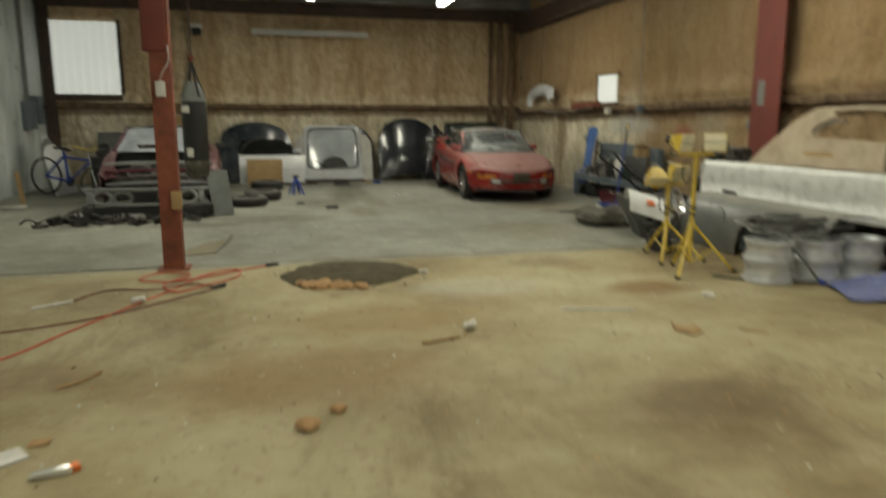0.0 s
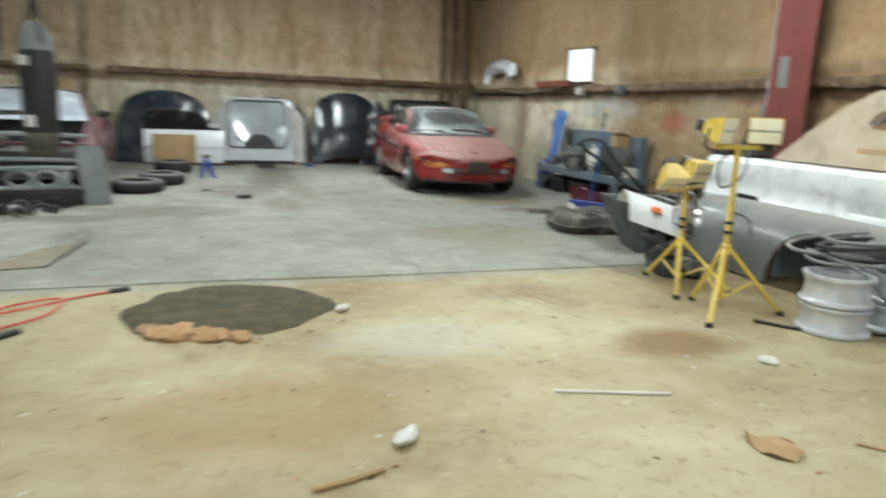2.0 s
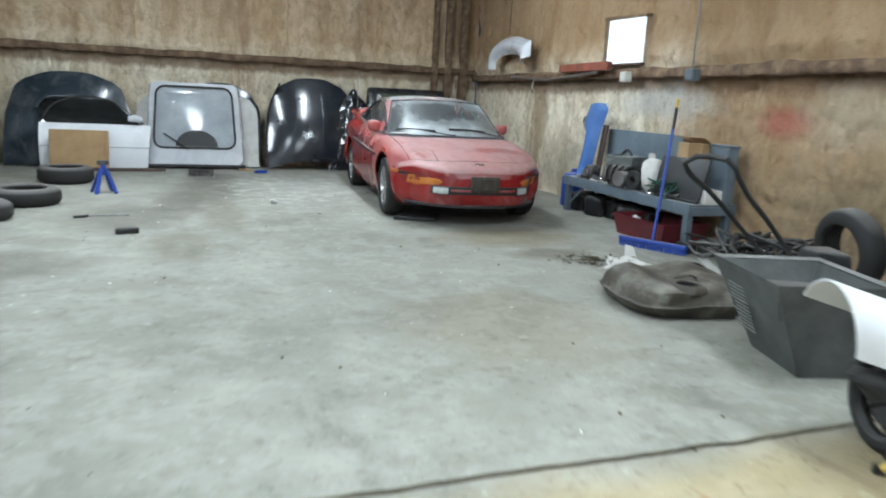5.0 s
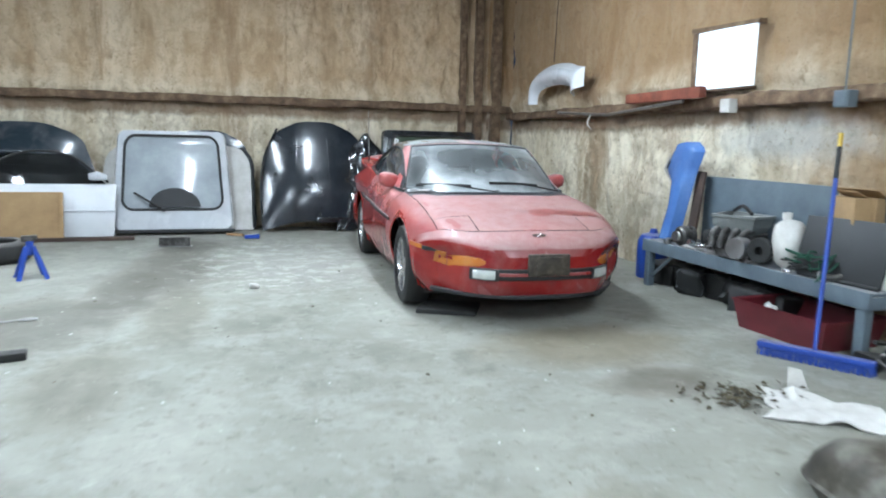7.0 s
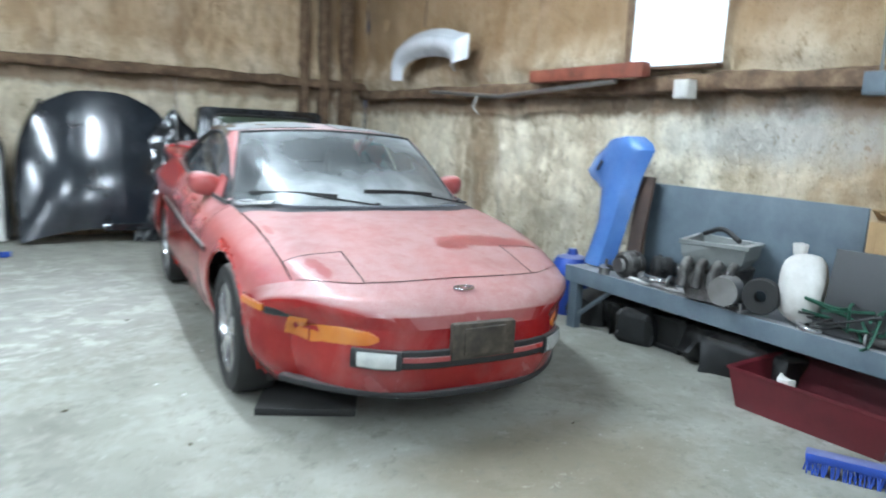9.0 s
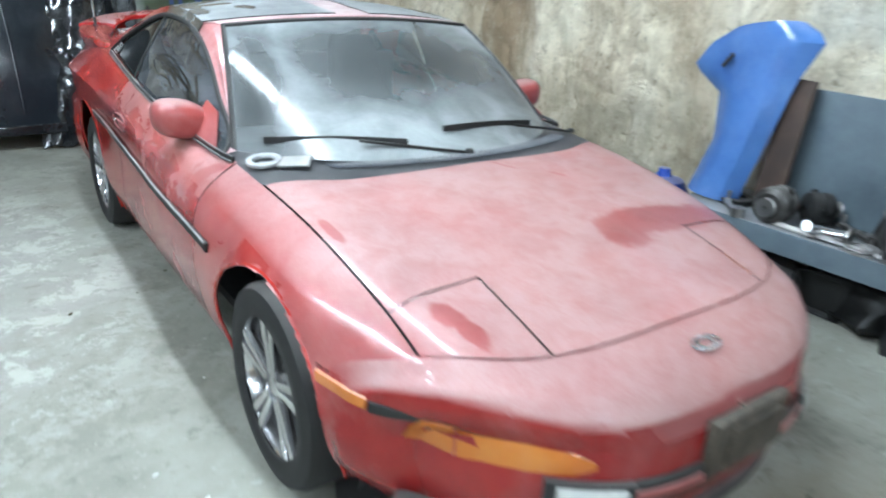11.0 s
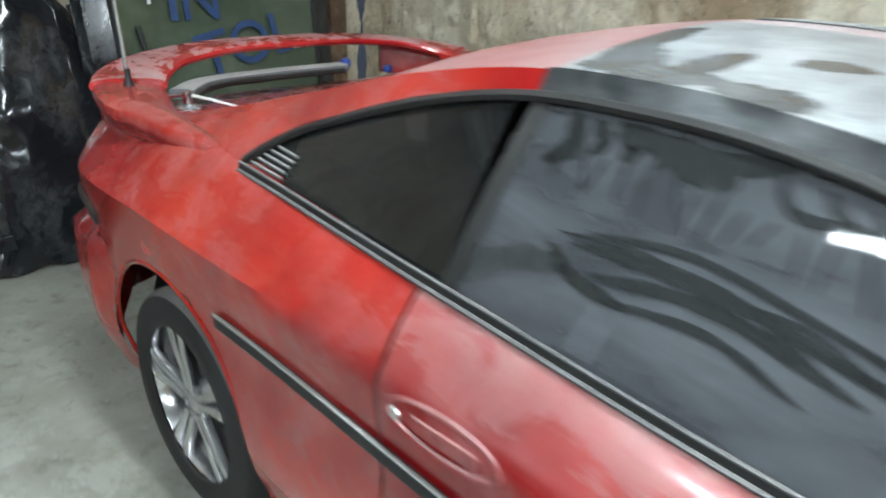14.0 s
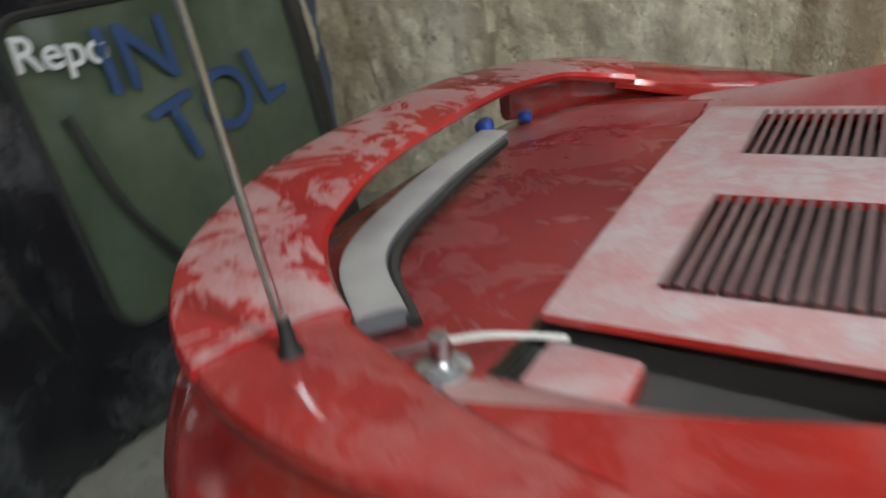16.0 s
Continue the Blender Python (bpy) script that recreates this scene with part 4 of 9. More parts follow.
def level(z):
    """The body's outline in plan at a height: places along the car and half widths."""
    if z not in LEVELS:
        pts = []
        for s in np.linspace(-0.895, 3.28, 150):
            row = [p for p in body_row(s) if p[0] > 0.3]
            k = int(np.argmin([abs(p[2] - z) for p in row]))
            a, b = row[max(0, k - 1)], row[min(len(row) - 1, k + 1)]
            u = min(1, max(0, (z - a[2]) / (b[2] - a[2] if abs(b[2] - a[2]) > 1e-6 else 1)))
            pts.append((a[1] + (b[1] - a[1]) * u, a[0] + (b[0] - a[0]) * u))
        pts.sort()
        LEVELS[z] = ([p[0] for p in pts], [p[1] for p in pts])
    return LEVELS[z]


BELT = np.array([(0.50, 0.702, 0.806), (1.0, 0.735, 0.838), (1.55, 0.742, 0.895), (2.18, 0.703, 0.934), (2.7, 0.668, 0.944)])
RAIL = np.array([(0.50, 0.672, 0.81), (0.60, 0.655, 0.845), (0.80, 0.615, 0.995), (1.03, 0.580, 1.150), (1.20, 0.570, 1.184), (1.40, 0.567, 1.198), (1.55, 0.566, 1.196), (1.80, 0.568, 1.160), (2.10, 0.576, 1.085), (2.40, 0.586, 1.010), (2.72, 0.605, 0.944)])
PANE = np.array([(0.555, 0.812), (0.75, 0.945), (1.02, 1.112), (1.20, 1.152), (1.40, 1.166), (1.55, 1.162), (1.75, 1.125), (1.92, 1.072), (2.08, 1.010), (2.15, 0.968), (2.18, 0.945)])


def belt(y):
    return float(spline(BELT[:, 0], BELT[:, 1], y)), float(spline(BELT[:, 0], BELT[:, 2], y))


def rail(y):
    return float(spline(RAIL[:, 0], RAIL[:, 1], y)), float(spline(RAIL[:, 0], RAIL[:, 2], y))


def flank(y, z, out=0.0):
    """A point of the cabin's side at a height, between belt and roof rail."""
    (bx, bz), (tx, tz) = belt(y), rail(y)
    u = (z - bz) / max(0.01, tz - bz)
    return (bx + (tx - bx) * u + 0.012 * math.sin(math.pi * min(1, max(0, u))) + out, y, z)


def pane_top(y):
    return float(spline(PANE[:, 0], PANE[:, 1], y)) if y < 2.18 else belt(y)[1]


def build_body():
    stations = sorted(set(np.round(np.r_[np.linspace(-0.90, -0.80, 7), np.linspace(-0.78, 3.16, 120), np.linspace(3.18, 3.285, 8), -0.709, -0.700, 0.178, 0.186], 4)))
    bm = bmesh.new()
    st = bm.faces.layers.int.new("station")
    half = [body_row(s) for s in stations]
    rows = [[(x, y, z) for x, y, z in r] + [(-x, y, z) for x, y, z in r[-2::-1]] for r in half]
    vs = [[bm.verts.new(p) for p in r] for r in rows]
    for i in range(len(rows) - 1):
        for j in range(len(rows[0]) - 1):
            f = bm.faces.new((vs[i][j], vs[i + 1][j], vs[i + 1][j + 1], vs[i][j + 1]))
            f[st] = i
    # nose and tail faces
    for row, z0, sign, tuck in ((half[0], 0.20, -1, 0.05), (half[-1], 0.30, 1, 0.06)):
        xs = np.linspace(-row[0][0], row[0][0], 33)
        upper = sorted((p for p in row if p[0] <= row[0][0] and p[2] > 0.40), key=lambda p: p[0])
        grid = []
        for u in np.linspace(0, 1, 9):
            line = []
            for x in xs:
                zt = float(np.interp(abs(x), [p[0] for p in upper], [p[2] for p in upper]))
                yt = float(np.interp(abs(x), [p[0] for p in upper], [p[1] for p in upper]))
                z = zt + (z0 - zt) * u
                line.append((x, yt + sign * (0.012 * math.sin(math.pi * u) - tuck * u ** 3), z))
            for k in (0, -1):
                x, y, z = line[k]
                near = [p for p in row if p[0] >= row[0][0] - 0.02 and p[2] < 0.6]
                zs = [p[2] for p in near]
                ex, ey = float(np.interp(z, zs, [p[0] for p in near])), float(np.interp(z, zs, [p[1] for p in near]))
                line[k] = (math.copysign(max(ex, abs(x)), x), ey, z)
            grid.append(line)
        _, fresh = add_rows(bm, grid)
        for f in fresh:
            f[st] = 0 if sign < 0 else len(stations) - 2
    # wheel arches
    for yc, arch in ((0.0, 0.345), (AXLE, 0.365)):
        def off(v):
            return math.hypot(v.co.y - yc, v.co.z - 0.31)
        gone = [f for f in bm.faces if all(off(v) < arch and abs(v.co.x) > 0.5 for v in f.verts)]
        bmesh.ops.delete(bm, geom=gone, context="FACES")
        for v in bm.verts:
            d = off(v)
            if d < arch and abs(v.co.x) > 0.5 and v.link_faces:
                v.co.y, v.co.z = yc + (v.co.y - yc) * arch / d, 0.31 + (v.co.z - 0.31) * arch / d
    # the lines along which panels meet, each as a narrow gap
    g = 0.003

    def gap(co, no):
        no = Vector(no).normalized()
        for k in (-g, g):
            bmesh.ops.bisect_plane(bm, geom=bm.verts[:] + bm.edges[:] + bm.faces[:], plane_co=Vector(co) + no * k, plane_no=no, dist=1e-6)
    edge_dir = Vector((0.683 - 0.655, 0.421 + 0.334, 0)).normalized()
    normal = Vector((edge_dir.y, -edge_dir.x, 0))
    gap((0, DOOR_FRONT, 0), (0, 1, 0))
    gap((0, DOOR_BACK, 0), (0, 1, 0))
    gap((0, -0.386, 0), (0, 1, 0))
    gap((0, -0.30, 0), (0, 1, 0))
    gap((0, 0, 0.535), (0, 0, 1))
    gap((0, 0, 0.635), (0, 0, 1))
    gap((0, 2.645, 0), (0, 1, 0))
    for sx in (-1, 1):
        gap((sx * 0.400, 0, 0), (1, 0, 0))
        gap((sx * 0.55, 0, 0), (1, 0, 0))
        gap((sx * 0.655, -0.334, 0), (sx * normal.x, normal.y, 0))
    i_front, i_back = stations.index(-0.709), stations.index(0.178)
    sorts = {}
    for f in bm.faces:
        c = f.calc_center_median()
        ax, y, z, s = abs(c.x), c.y, c.z, f[st]
        side = "l" if c.x < 0 else "r"
        line = (ax - 0.655) * normal.x + (y + 0.334) * normal.y
        top = f.normal.z
        if 0.62 < y < 1.86 and ax < belt(y)[0] - 0.012:
            continue
        elif 1.8 < y < 2.6417 and ax < 0.55:
            continue
        elif s == i_front and ax < 0.64 and z > 0.53:
            name = "seam"
        elif abs(line) < g and i_front < s <= i_back and z > 0.55:
            name = "gap"
        elif line < 0 and i_front < s < i_back and z > 0.55:
            if ax > 0.400 and y < -0.386:
                name = "gap" if (ax < 0.400 + g or y > -0.386 - g) else "headlight_cover_" + side
            elif (ax > 0.400 - g and y < -0.386) or (ax > 0.400 and y < -0.386 + g):
                name = "gap"
            else:
                name = "gap" if s == i_back - 0 else "hood"
        elif s < i_front or (z < 0.535 and y < -0.30):
            name = "front_bumper"
        elif z < 0.535 + g and y < -0.30 + g:
            name = "gap"
        elif line < 0 and s >= i_back and y < 0.66:
            name = "cowl"
        elif abs(y - DOOR_FRONT) < g and z > 0.22:
            name = "gap"
        elif abs(y - DOOR_BACK) < g and z > 0.22:
            name = "gap"
        elif y < DOOR_FRONT:
            name = "front_fender_" + side
        elif y < DOOR_BACK:
            name = "door_" + side
        elif abs(y - 2.645) < g and ax < 0.55:
            name = "gap"
        elif y > 2.645 and ax < 0.55 and y < 3.09 and top > 0.5:
            name = "gap" if ax > 0.55 - g else "trunk_lid"
        elif y > 2.70 and z < 0.635:
            name = "rear_bumper"
        else:
            name = "gap" if (y > 2.70 and z < 0.635 + g) else "quarter_panel_" + side
        sorts.setdefault(name, []).append(f)
    made = {}
    for name, fs in sorts.items():
        b = bmesh.new()
        seen = {}
        for f in fs:
            row = []
            for v in f.verts:
                key = tuple(round(k, 5) for k in v.co)
                if key not in seen:
                    seen[key] = b.verts.new(v.co - v.normal * {"gap": 0.014, "seam": 0.004}.get(name, 0.0))
                row.append(seen[key])
            if len(set(row)) == len(row):
                try:
                    b.faces.new(row)
                except ValueError:
                    pass
        m = {"gap": GAP_DARK, "seam": RED_SEAM, "front_bumper": RED_NOSE, "cowl": COWL, "trunk_lid": RED_CLEAN, "door_l": RED_DOOR, "door_r": RED_DOOR, "quarter_panel_l": RED_SIDE, "quarter_panel_r": RED_SIDE, "rear_bumper": RED_SIDE}.get(name, RED)
        plain = name.replace("_l", "").replace("_r", "") if name[-2:] in ("_l", "_r") else name
        if name == "rear_bumper":
            plain = "back_bumper"
        if name in ("gap", "seam"):
            plain = "panel_gap" if name == "gap" else "hood_seam"
        if name == "rear_bumper":
            b.normal_update()
            for v in b.verts:
                k = min(1.0, max(0.0, (0.628 - v.co.z) / 0.03)) * min(1.0, max(0.0, (v.co.y - 2.73) / 0.12))
                v.co += v.normal * 0.042 * k
        made[name] = part(plain, b, m, CAR)
        if name == "gap":
            tagged(made[name], kind="stuff")
    bm.free()
    return made


BODY = build_body()

ROOF_GLASS = make_paint("dusty_roof_glass", [(0.006, 0.007, 0.008), (0.01, 0.011, 0.012), (0.016, 0.016, 0.017)], 0.90, (0.50, 0.525, 0.53), 0.1, wiped=[(-0.53, 1.40, 0.035, 0.13, 0), (-0.30, 1.50, 0.10, 0.03, 6), (-0.49, 1.45, 0.11, 0.04, 20), (-0.45, 1.36, 0.09, 0.03, -12), (-0.54, 1.26, 0.04, 0.07, 0), (-0.42, 1.50, 0.14, 0.03, 8), (-0.36, 1.24, 0.03, 0.05, 30), (0.5, 1.4, 0.08, 0.2, 0)], ragged=1.2, up=(0.50, 0.92), scuff=0.28)


def mirror_rows(rows, sx):
    return [[(sx * x, y, z) for x, y, z in r] for r in rows]


for sx in (-1, 1):
    # cabin side: glass, roof rail and sail panel
    ys = np.linspace(0.57, 1.545, 40)
    part("door_window", rows_bm(mirror_rows([[flank(y, belt(y)[1] + 0.012 + u * (pane_top(y) - belt(y)[1] - 0.012), -0.004) for u in np.linspace(0, 1, 8)] for y in ys], sx)), SIDE_GLASS, CAR, "smeared dusty side window")
    if sx < 0:
        strokes = [([(1.38, 0.50), (1.25, 0.56), (1.1, 0.53), (0.94, 0.50)], 0.004), ([(1.40, 0.43), (1.25, 0.49), (1.08, 0.45), (0.95, 0.44)], 0.006), ([(1.36, 0.35), (1.2, 0.42), (1.05, 0.36)], 0.007),
                   ([(1.33, 0.28), (1.2, 0.33), (1.1, 0.26)], 0.005), ([(1.43, 0.40), (1.37, 0.30), (1.30, 0.28)], 0.008), ([(1.47, 0.92), (1.45, 0.80), (1.49, 0.72)], 0.012), ([(1.40, 0.94), (1.30, 0.88), (1.18, 0.96)], 0.012), ([(1.36, 0.93), (1.27, 0.80)], 0.010), ([(0.98, 0.70), (0.90, 0.55), (0.86, 0.42)], 0.006)]
        strokes += [([(1.42 - 0.03 * k, 0.46 - 0.012 * (k % 4)), (1.30 - 0.03 * k, 0.50 - 0.02 * (k % 3)), (1.20 - 0.03 * k, 0.44 - 0.015 * (k % 5))], 0.003) for k in range(7)]
        random.seed(12)
        strokes += [([(y, 0.80 + random.uniform(-0.03, 0.05)), (y + random.uniform(-0.018, 0.018), 0.63 + random.uniform(-0.03, 0.04))], 0.0032) for y in np.linspace(1.46, 1.03, 15)]
        strokes += [([(1.47 - 0.035 * k, 0.95 - 0.02 * (k % 3)), (1.45 - 0.04 * k, 0.88 - 0.03 * (k % 2)), (1.47 - 0.045 * k, 0.80)], 0.007 + 0.003 * (k % 3)) for k in range(6)]
        strokes += [([(1.20 - 0.05 * k, 0.93), (1.16 - 0.05 * k, 0.82 + 0.03 * (k % 2)), (1.10 - 0.05 * k, 0.86)], 0.006) for k in range(4)]
        strokes += [([(1.02 - 0.02 * k, 0.52 - 0.06 * k), (0.93 - 0.02 * k, 0.44 - 0.06 * k), (0.84 - 0.02 * k, 0.46 - 0.06 * k)], 0.008) for k in range(3)]
        for pts, wide in strokes:
            line = smooth_path(pts, 14)
            flat = [(y, belt(y)[1] + 0.012 + u * (pane_top(y) - belt(y)[1] - 0.012)) for y, u in line]
            rows = []
            for i, (y, z) in enumerate(flat):
                (ya, za), (yb, zb) = flat[max(0, i - 1)], flat[min(13, i + 1)]
                ln = math.hypot(yb - ya, zb - za)
                w = wide * min(1.0, 0.25 + 0.3 * min(i, 13 - i)) * (1 + 0.3 * noise.noise(Vector((i * 0.9, wide * 900, 0))))
                rows.append([flank(y - w * (zb - za) / ln * k, z + w * (yb - ya) / ln * k, -0.0015) for k in (-1, 1)])
            part("finger_mark", rows_bm(mirror_rows(rows, sx)), WIPED_GLASS, CAR)
    ys = np.linspace(1.575, 2.03, 24)
    part("quarter_window", rows_bm(mirror_rows([[flank(y, belt(y)[1] + 0.012 + u * max(0.002, pane_top(y) - belt(y)[1] - 0.012), -0.006) for u in np.linspace(0, 1, 8)] for y in ys], sx)), DARK_GLASS, CAR, "dark quarter window")
    ys = np.linspace(1.545, 1.575, 3)
    part("window_pillar", rows_bm(mirror_rows([[flank(y - 0.035 * u, belt(y)[1] + u * (pane_top(y) - belt(y)[1]), 0.001) for u in np.linspace(0, 1, 8)] for y in ys], sx)), RUBBER, CAR)
    ys = np.linspace(0.555, 1.12, 26)
    part("pillar_skin", rows_bm(mirror_rows([[flank(y, pane_top(y) + u * (rail(y)[1] - pane_top(y))) for u in np.linspace(0, 1, 7)] for y in ys], sx)), RED_ROOF, CAR)
    ys = np.r_[np.linspace(1.12, 2.17, 50), np.linspace(2.18, 2.72, 22)]
    part("sail_panel", rows_bm(mirror_rows([[flank(y, pane_top(y) + u * (rail(y)[1] - pane_top(y))) for u in np.linspace(0, 1, 7)] for y in ys], sx)), RED_SIDE, CAR)
    ys = np.linspace(1.08, 1.54, 20)
    part("roof_seal", rows_bm(mirror_rows([[flank(y, pane_top(y) + u * (rail(y)[1] + 0.003 - pane_top(y)), 0.004) for u in np.linspace(0, 1, 4)] for y in ys], sx)), ROOF_GLASS, CAR)
    # black weather strips round the glass
    lower = [flank(y, belt(y)[1] + 0.008, 0.006) for y in np.linspace(0.50, 2.17, 30)]
    trim = part("belt_trim", sweep_bm([(sx * x, y, z) for x, y, z in lower], [0.010] * 30, [0.020] * 30, 8), RUBBER, CAR)
    part("belt_strip", tube_bm([(sx * (x + 0.006), y, z - 0.006) for x, y, z in lower], 0.0042, 6), BELT_GREY, trim, "dusty grey edge strip")
    part("belt_strip", tube_bm([(sx * (x + 0.002), y, z + 0.010) for x, y, z in lower], 0.0032, 6), BELT_GREY, trim, "dusty grey edge strip")
    upper = [flank(y, pane_top(y), 0.004) for y in np.linspace(0.555, 2.17, 44)]
    part("window_seal", tube_bm([(sx * x, y, z) for x, y, z in upper], 0.009, 6), RUBBER, CAR)
    # louvres behind the quarter window
    louvre_back = [[flank(y, belt(y)[1] + 0.01 + u * max(0.003, pane_top(y) - belt(y)[1] - 0.012), -0.02) for u in (0, 0.5, 1)] for y in np.linspace(1.98, 2.17, 12)]
    back = part("louvre_recess", rows_bm(mirror_rows(louvre_back, sx)), RUBBER, CAR)
    ends = np.linspace(1.95, 2.178, 90)
    for k in range(6):
        up = 0.012 + 0.0105 * k
        y0 = max(y for y in ends if pane_top(y) - belt(y)[1] > up + 0.012) - 0.006
        y1 = 2.035 - 0.006 * k
        line = [flank(y, belt(y)[1] + up, 0.003) for y in np.linspace(y0, y1, 4)]
        part("louvre_slat", sweep_bm([(sx * p[0], p[1], p[2]) for p in line], [0.006] * 4, [0.0048] * 4, 6), GREY_PLASTIC, back, "pale louvre slat")
    # inside of the sail panel, down to the engine deck
    ys = np.linspace(1.86, 2.70, 24)
    part("sail_inner", rows_bm(mirror_rows([[(rail(y)[0] + (0.515 - rail(y)[0]) * u, y, rail(y)[1] + (0.93 - rail(y)[1]) * u + 0.01 * math.sin(math.pi * u)) for u in np.linspace(0, 1, 5)] for y in ys], sx)), RED, CAR)
    # flank rub strip
    for y0, y1 in ((0.340, 2.10), (2.76, 3.02)):
        ys = np.linspace(y0, y1, 24)
        strip = [(sx * (side_x(y, 0.592 + 0.035 * y) + 0.003), y, 0.592 + 0.035 * y) for y in ys]
        part("rub_strip", sweep_bm(strip, [0.016] * 24, [0.031] * 24, 8), RUBBER, CAR)
        if y0 < 1:
            part("rub_strip_edge", tube_bm([(x + sx * 0.008, y, z + 0.017) for x, y, z in strip], 0.004, 6), GREY_PLASTIC, CAR)
    # wheel well and wheel
    for yc, wide in ((0.0, 0.19), (AXLE, 0.215)):
        arc = [(math.cos(a), math.sin(a)) for a in np.linspace(-0.45, math.pi + 0.45, 28)]
        part("wheel_well", rows_bm([[(sx * x, yc + 0.372 * c, 0.31 + 0.372 * s) for c, s in arc] for x in (0.70, 0.5)] + [[(sx * 0.5, yc + 0.02 * c, 0.31 + 0.02 * s) for c, s in arc]]), PLASTIC, CAR)
        ar = 0.347 if yc == 0 else 0.367
        rim_pts = [(yc + ar * c, 0.31 + ar * s) for c, s in arc if 0.31 + ar * s > 0.2]
        rim_x = np.array([side_x(y, z) - 0.002 for y, z in rim_pts])
        for _ in range(3):
            rim_x = np.convolve(np.r_[rim_x[0], rim_x, rim_x[-1]], (0.25, 0.5, 0.25), "valid")
        lip = [(sx * x, y, z) for x, (y, z) in zip(rim_x, rim_pts)]
        part("wheel_arch_lip", tube_bm(lip, 0.006, 6), RED_SIDE, CAR)
        out = sx * (0.80 if yc == 0 else 0.788)
        wheel = part("wheel", lathe_bm([(0.205, -sx * 0.02), (0.214, -sx * 0.003), (0.208, -sx * 0.006), (0.199, -sx * 0.03), (0.190, -sx * 0.10), (0.19, -sx * 0.19), (0.0, -sx * 0.17)], 40, "x"), CHROME, CAR, "polished five-spoke alloy wheel")
        wheel.location = (out, yc, 0.300)
        R, w = 0.300, wide
        part("tyre", lathe_bm([(0.203, 0), (0.215, sx * 0.010), (0.255, sx * 0.012), (0.283, sx * 0.002), (0.297, -sx * 0.022), (R, -sx * w / 2), (0.297, -sx * (w - 0.02)), (0.27, -sx * w), (0.2, -sx * w)], 48, "x"), TYRE, wheel)
        for k in range(5):
            a = 2 * math.pi * k / 5 + 0.3 + yc
            for d in (-1, 1):
                pts = []
                for r, dx, off in ((0.040, -0.020, 0.012), (0.10, -0.018, 0.016), (0.15, -0.012, 0.021), (0.205, -0.010, 0.029)):
                    pts.append((sx * dx, r * math.cos(a) - d * off * math.sin(a), r * math.sin(a) + d * off * math.cos(a)))
                part("spoke", sweep_bm(pts, [0.024, 0.026, 0.030, 0.036], [0.026, 0.026, 0.024, 0.022], 10, flat=(1, 0, 0), power=0.7), CHROME, wheel)
            web = [(sx * dx, r * math.cos(a), r * math.sin(a)) for r, dx in ((0.05, -0.034), (0.13, -0.032), (0.19, -0.028))]
            part("spoke_web", sweep_bm(web, [0.02, 0.03, 0.05], [0.016] * 3, 8, flat=(1, 0, 0)), CAST, wheel)
        part("hub_cap", lathe_bm([(0.0, -sx * 0.008), (0.022, -sx * 0.010), (0.030, -sx * 0.016), (0.055, -sx * 0.024), (0.06, -sx * 0.05)], 24, "x"), CHROME, wheel)
        for k in range(5):
            a = 2 * math.pi * (k + 0.5) / 5 + 0.3 + yc
            nut = part("lug_nut", lathe_bm([(0.0, 0.0), (0.008, 0.0), (0.009, -sx * 0.012)], 6, "x"), STEEL, wheel)
            nut.location = (-sx * 0.014, 0.05 * math.cos(a), 0.05 * math.sin(a))
        part("brake_disc", lathe_bm([(0.05, -sx * 0.09), (0.14, -sx * 0.09), (0.14, -sx * 0.11), (0.05, -sx * 0.11)], 28, "x"), CAST, wheel)
    # door mirror
    shell = bmesh.new()
    bmesh.ops.create_uvsphere(shell, u_segments=22, v_segments=14, radius=1)
    for v in shell.verts:
        c = v.co
        flat = 1.0 if c.y < 0 else 0.45
        k = 1 - 0.18 * max(0, -c.x * sx)
        bx, by, bz = (math.copysign(abs(q) ** 0.72, q) for q in c)
        v.co = Vector((bx * 0.094, by * 0.084 * flat, bz * 0.066 * k + 0.012 * bx * sx))
    housing = part("door_mirror", shell, RED, CAR, "rounded red mirror housing")
    housing.location = (sx * 0.756, 0.835, 0.884)
    part("mirror_glass", lathe_bm([(0.0, 0.0), (0.055, 0.0), (0.06, -0.004)], 24, "y"), CHROME, housing).location = (0, 0.035, 0)
    part("mirror_foot", sweep_bm([(sx * -0.06, 0.0, -0.02), (sx * -0.10, 0.0, -0.05), (sx * -0.135, -0.01, -0.065)], [0.08, 0.09, 0.12], [0.05, 0.045, 0.04], 10), RED, housing)
    tri = [flank(0.60, belt(0.60)[1] + 0.01, 0.008), flank(0.82, belt(0.82)[1] + 0.01, 0.008), flank(0.80, belt(0.80)[1] + 0.12, 0.008), flank(0.725, pane_top(0.725) - 0.01, 0.008)]
    part("mirror_triangle", thicken(rows_bm([[(sx * p[0], p[1], p[2]) for p in (tri[0], tri[3])], [(sx * p[0], p[1], p[2]) for p in (tri[1], tri[2])]]), 0.006), RED, CAR)
    # door handle and lock
    y0, z0 = 1.475, 0.748
    hx = side_x(y0, z0)
    ring = [(sx * (side_x(y0 + 0.105 * math.cos(a), z0 + 0.030 * math.sin(a)) + 0.003), y0 + 0.105 * math.cos(a), z0 + 0.030 * math.sin(a)) for a in np.linspace(0, 2 * math.pi, 25)]
    handle = part("door_handle", tube_bm(ring, 0.005, 6), RED, CAR)
    part("handle_flap", sweep_bm([(sx * (side_x(y, z0) + 0.001), y, z0 - 0.004) for y in np.linspace(y0 - 0.07, y0 + 0.05, 5)], [0.008] * 5, [0.026] * 5, 8), RED, handle)
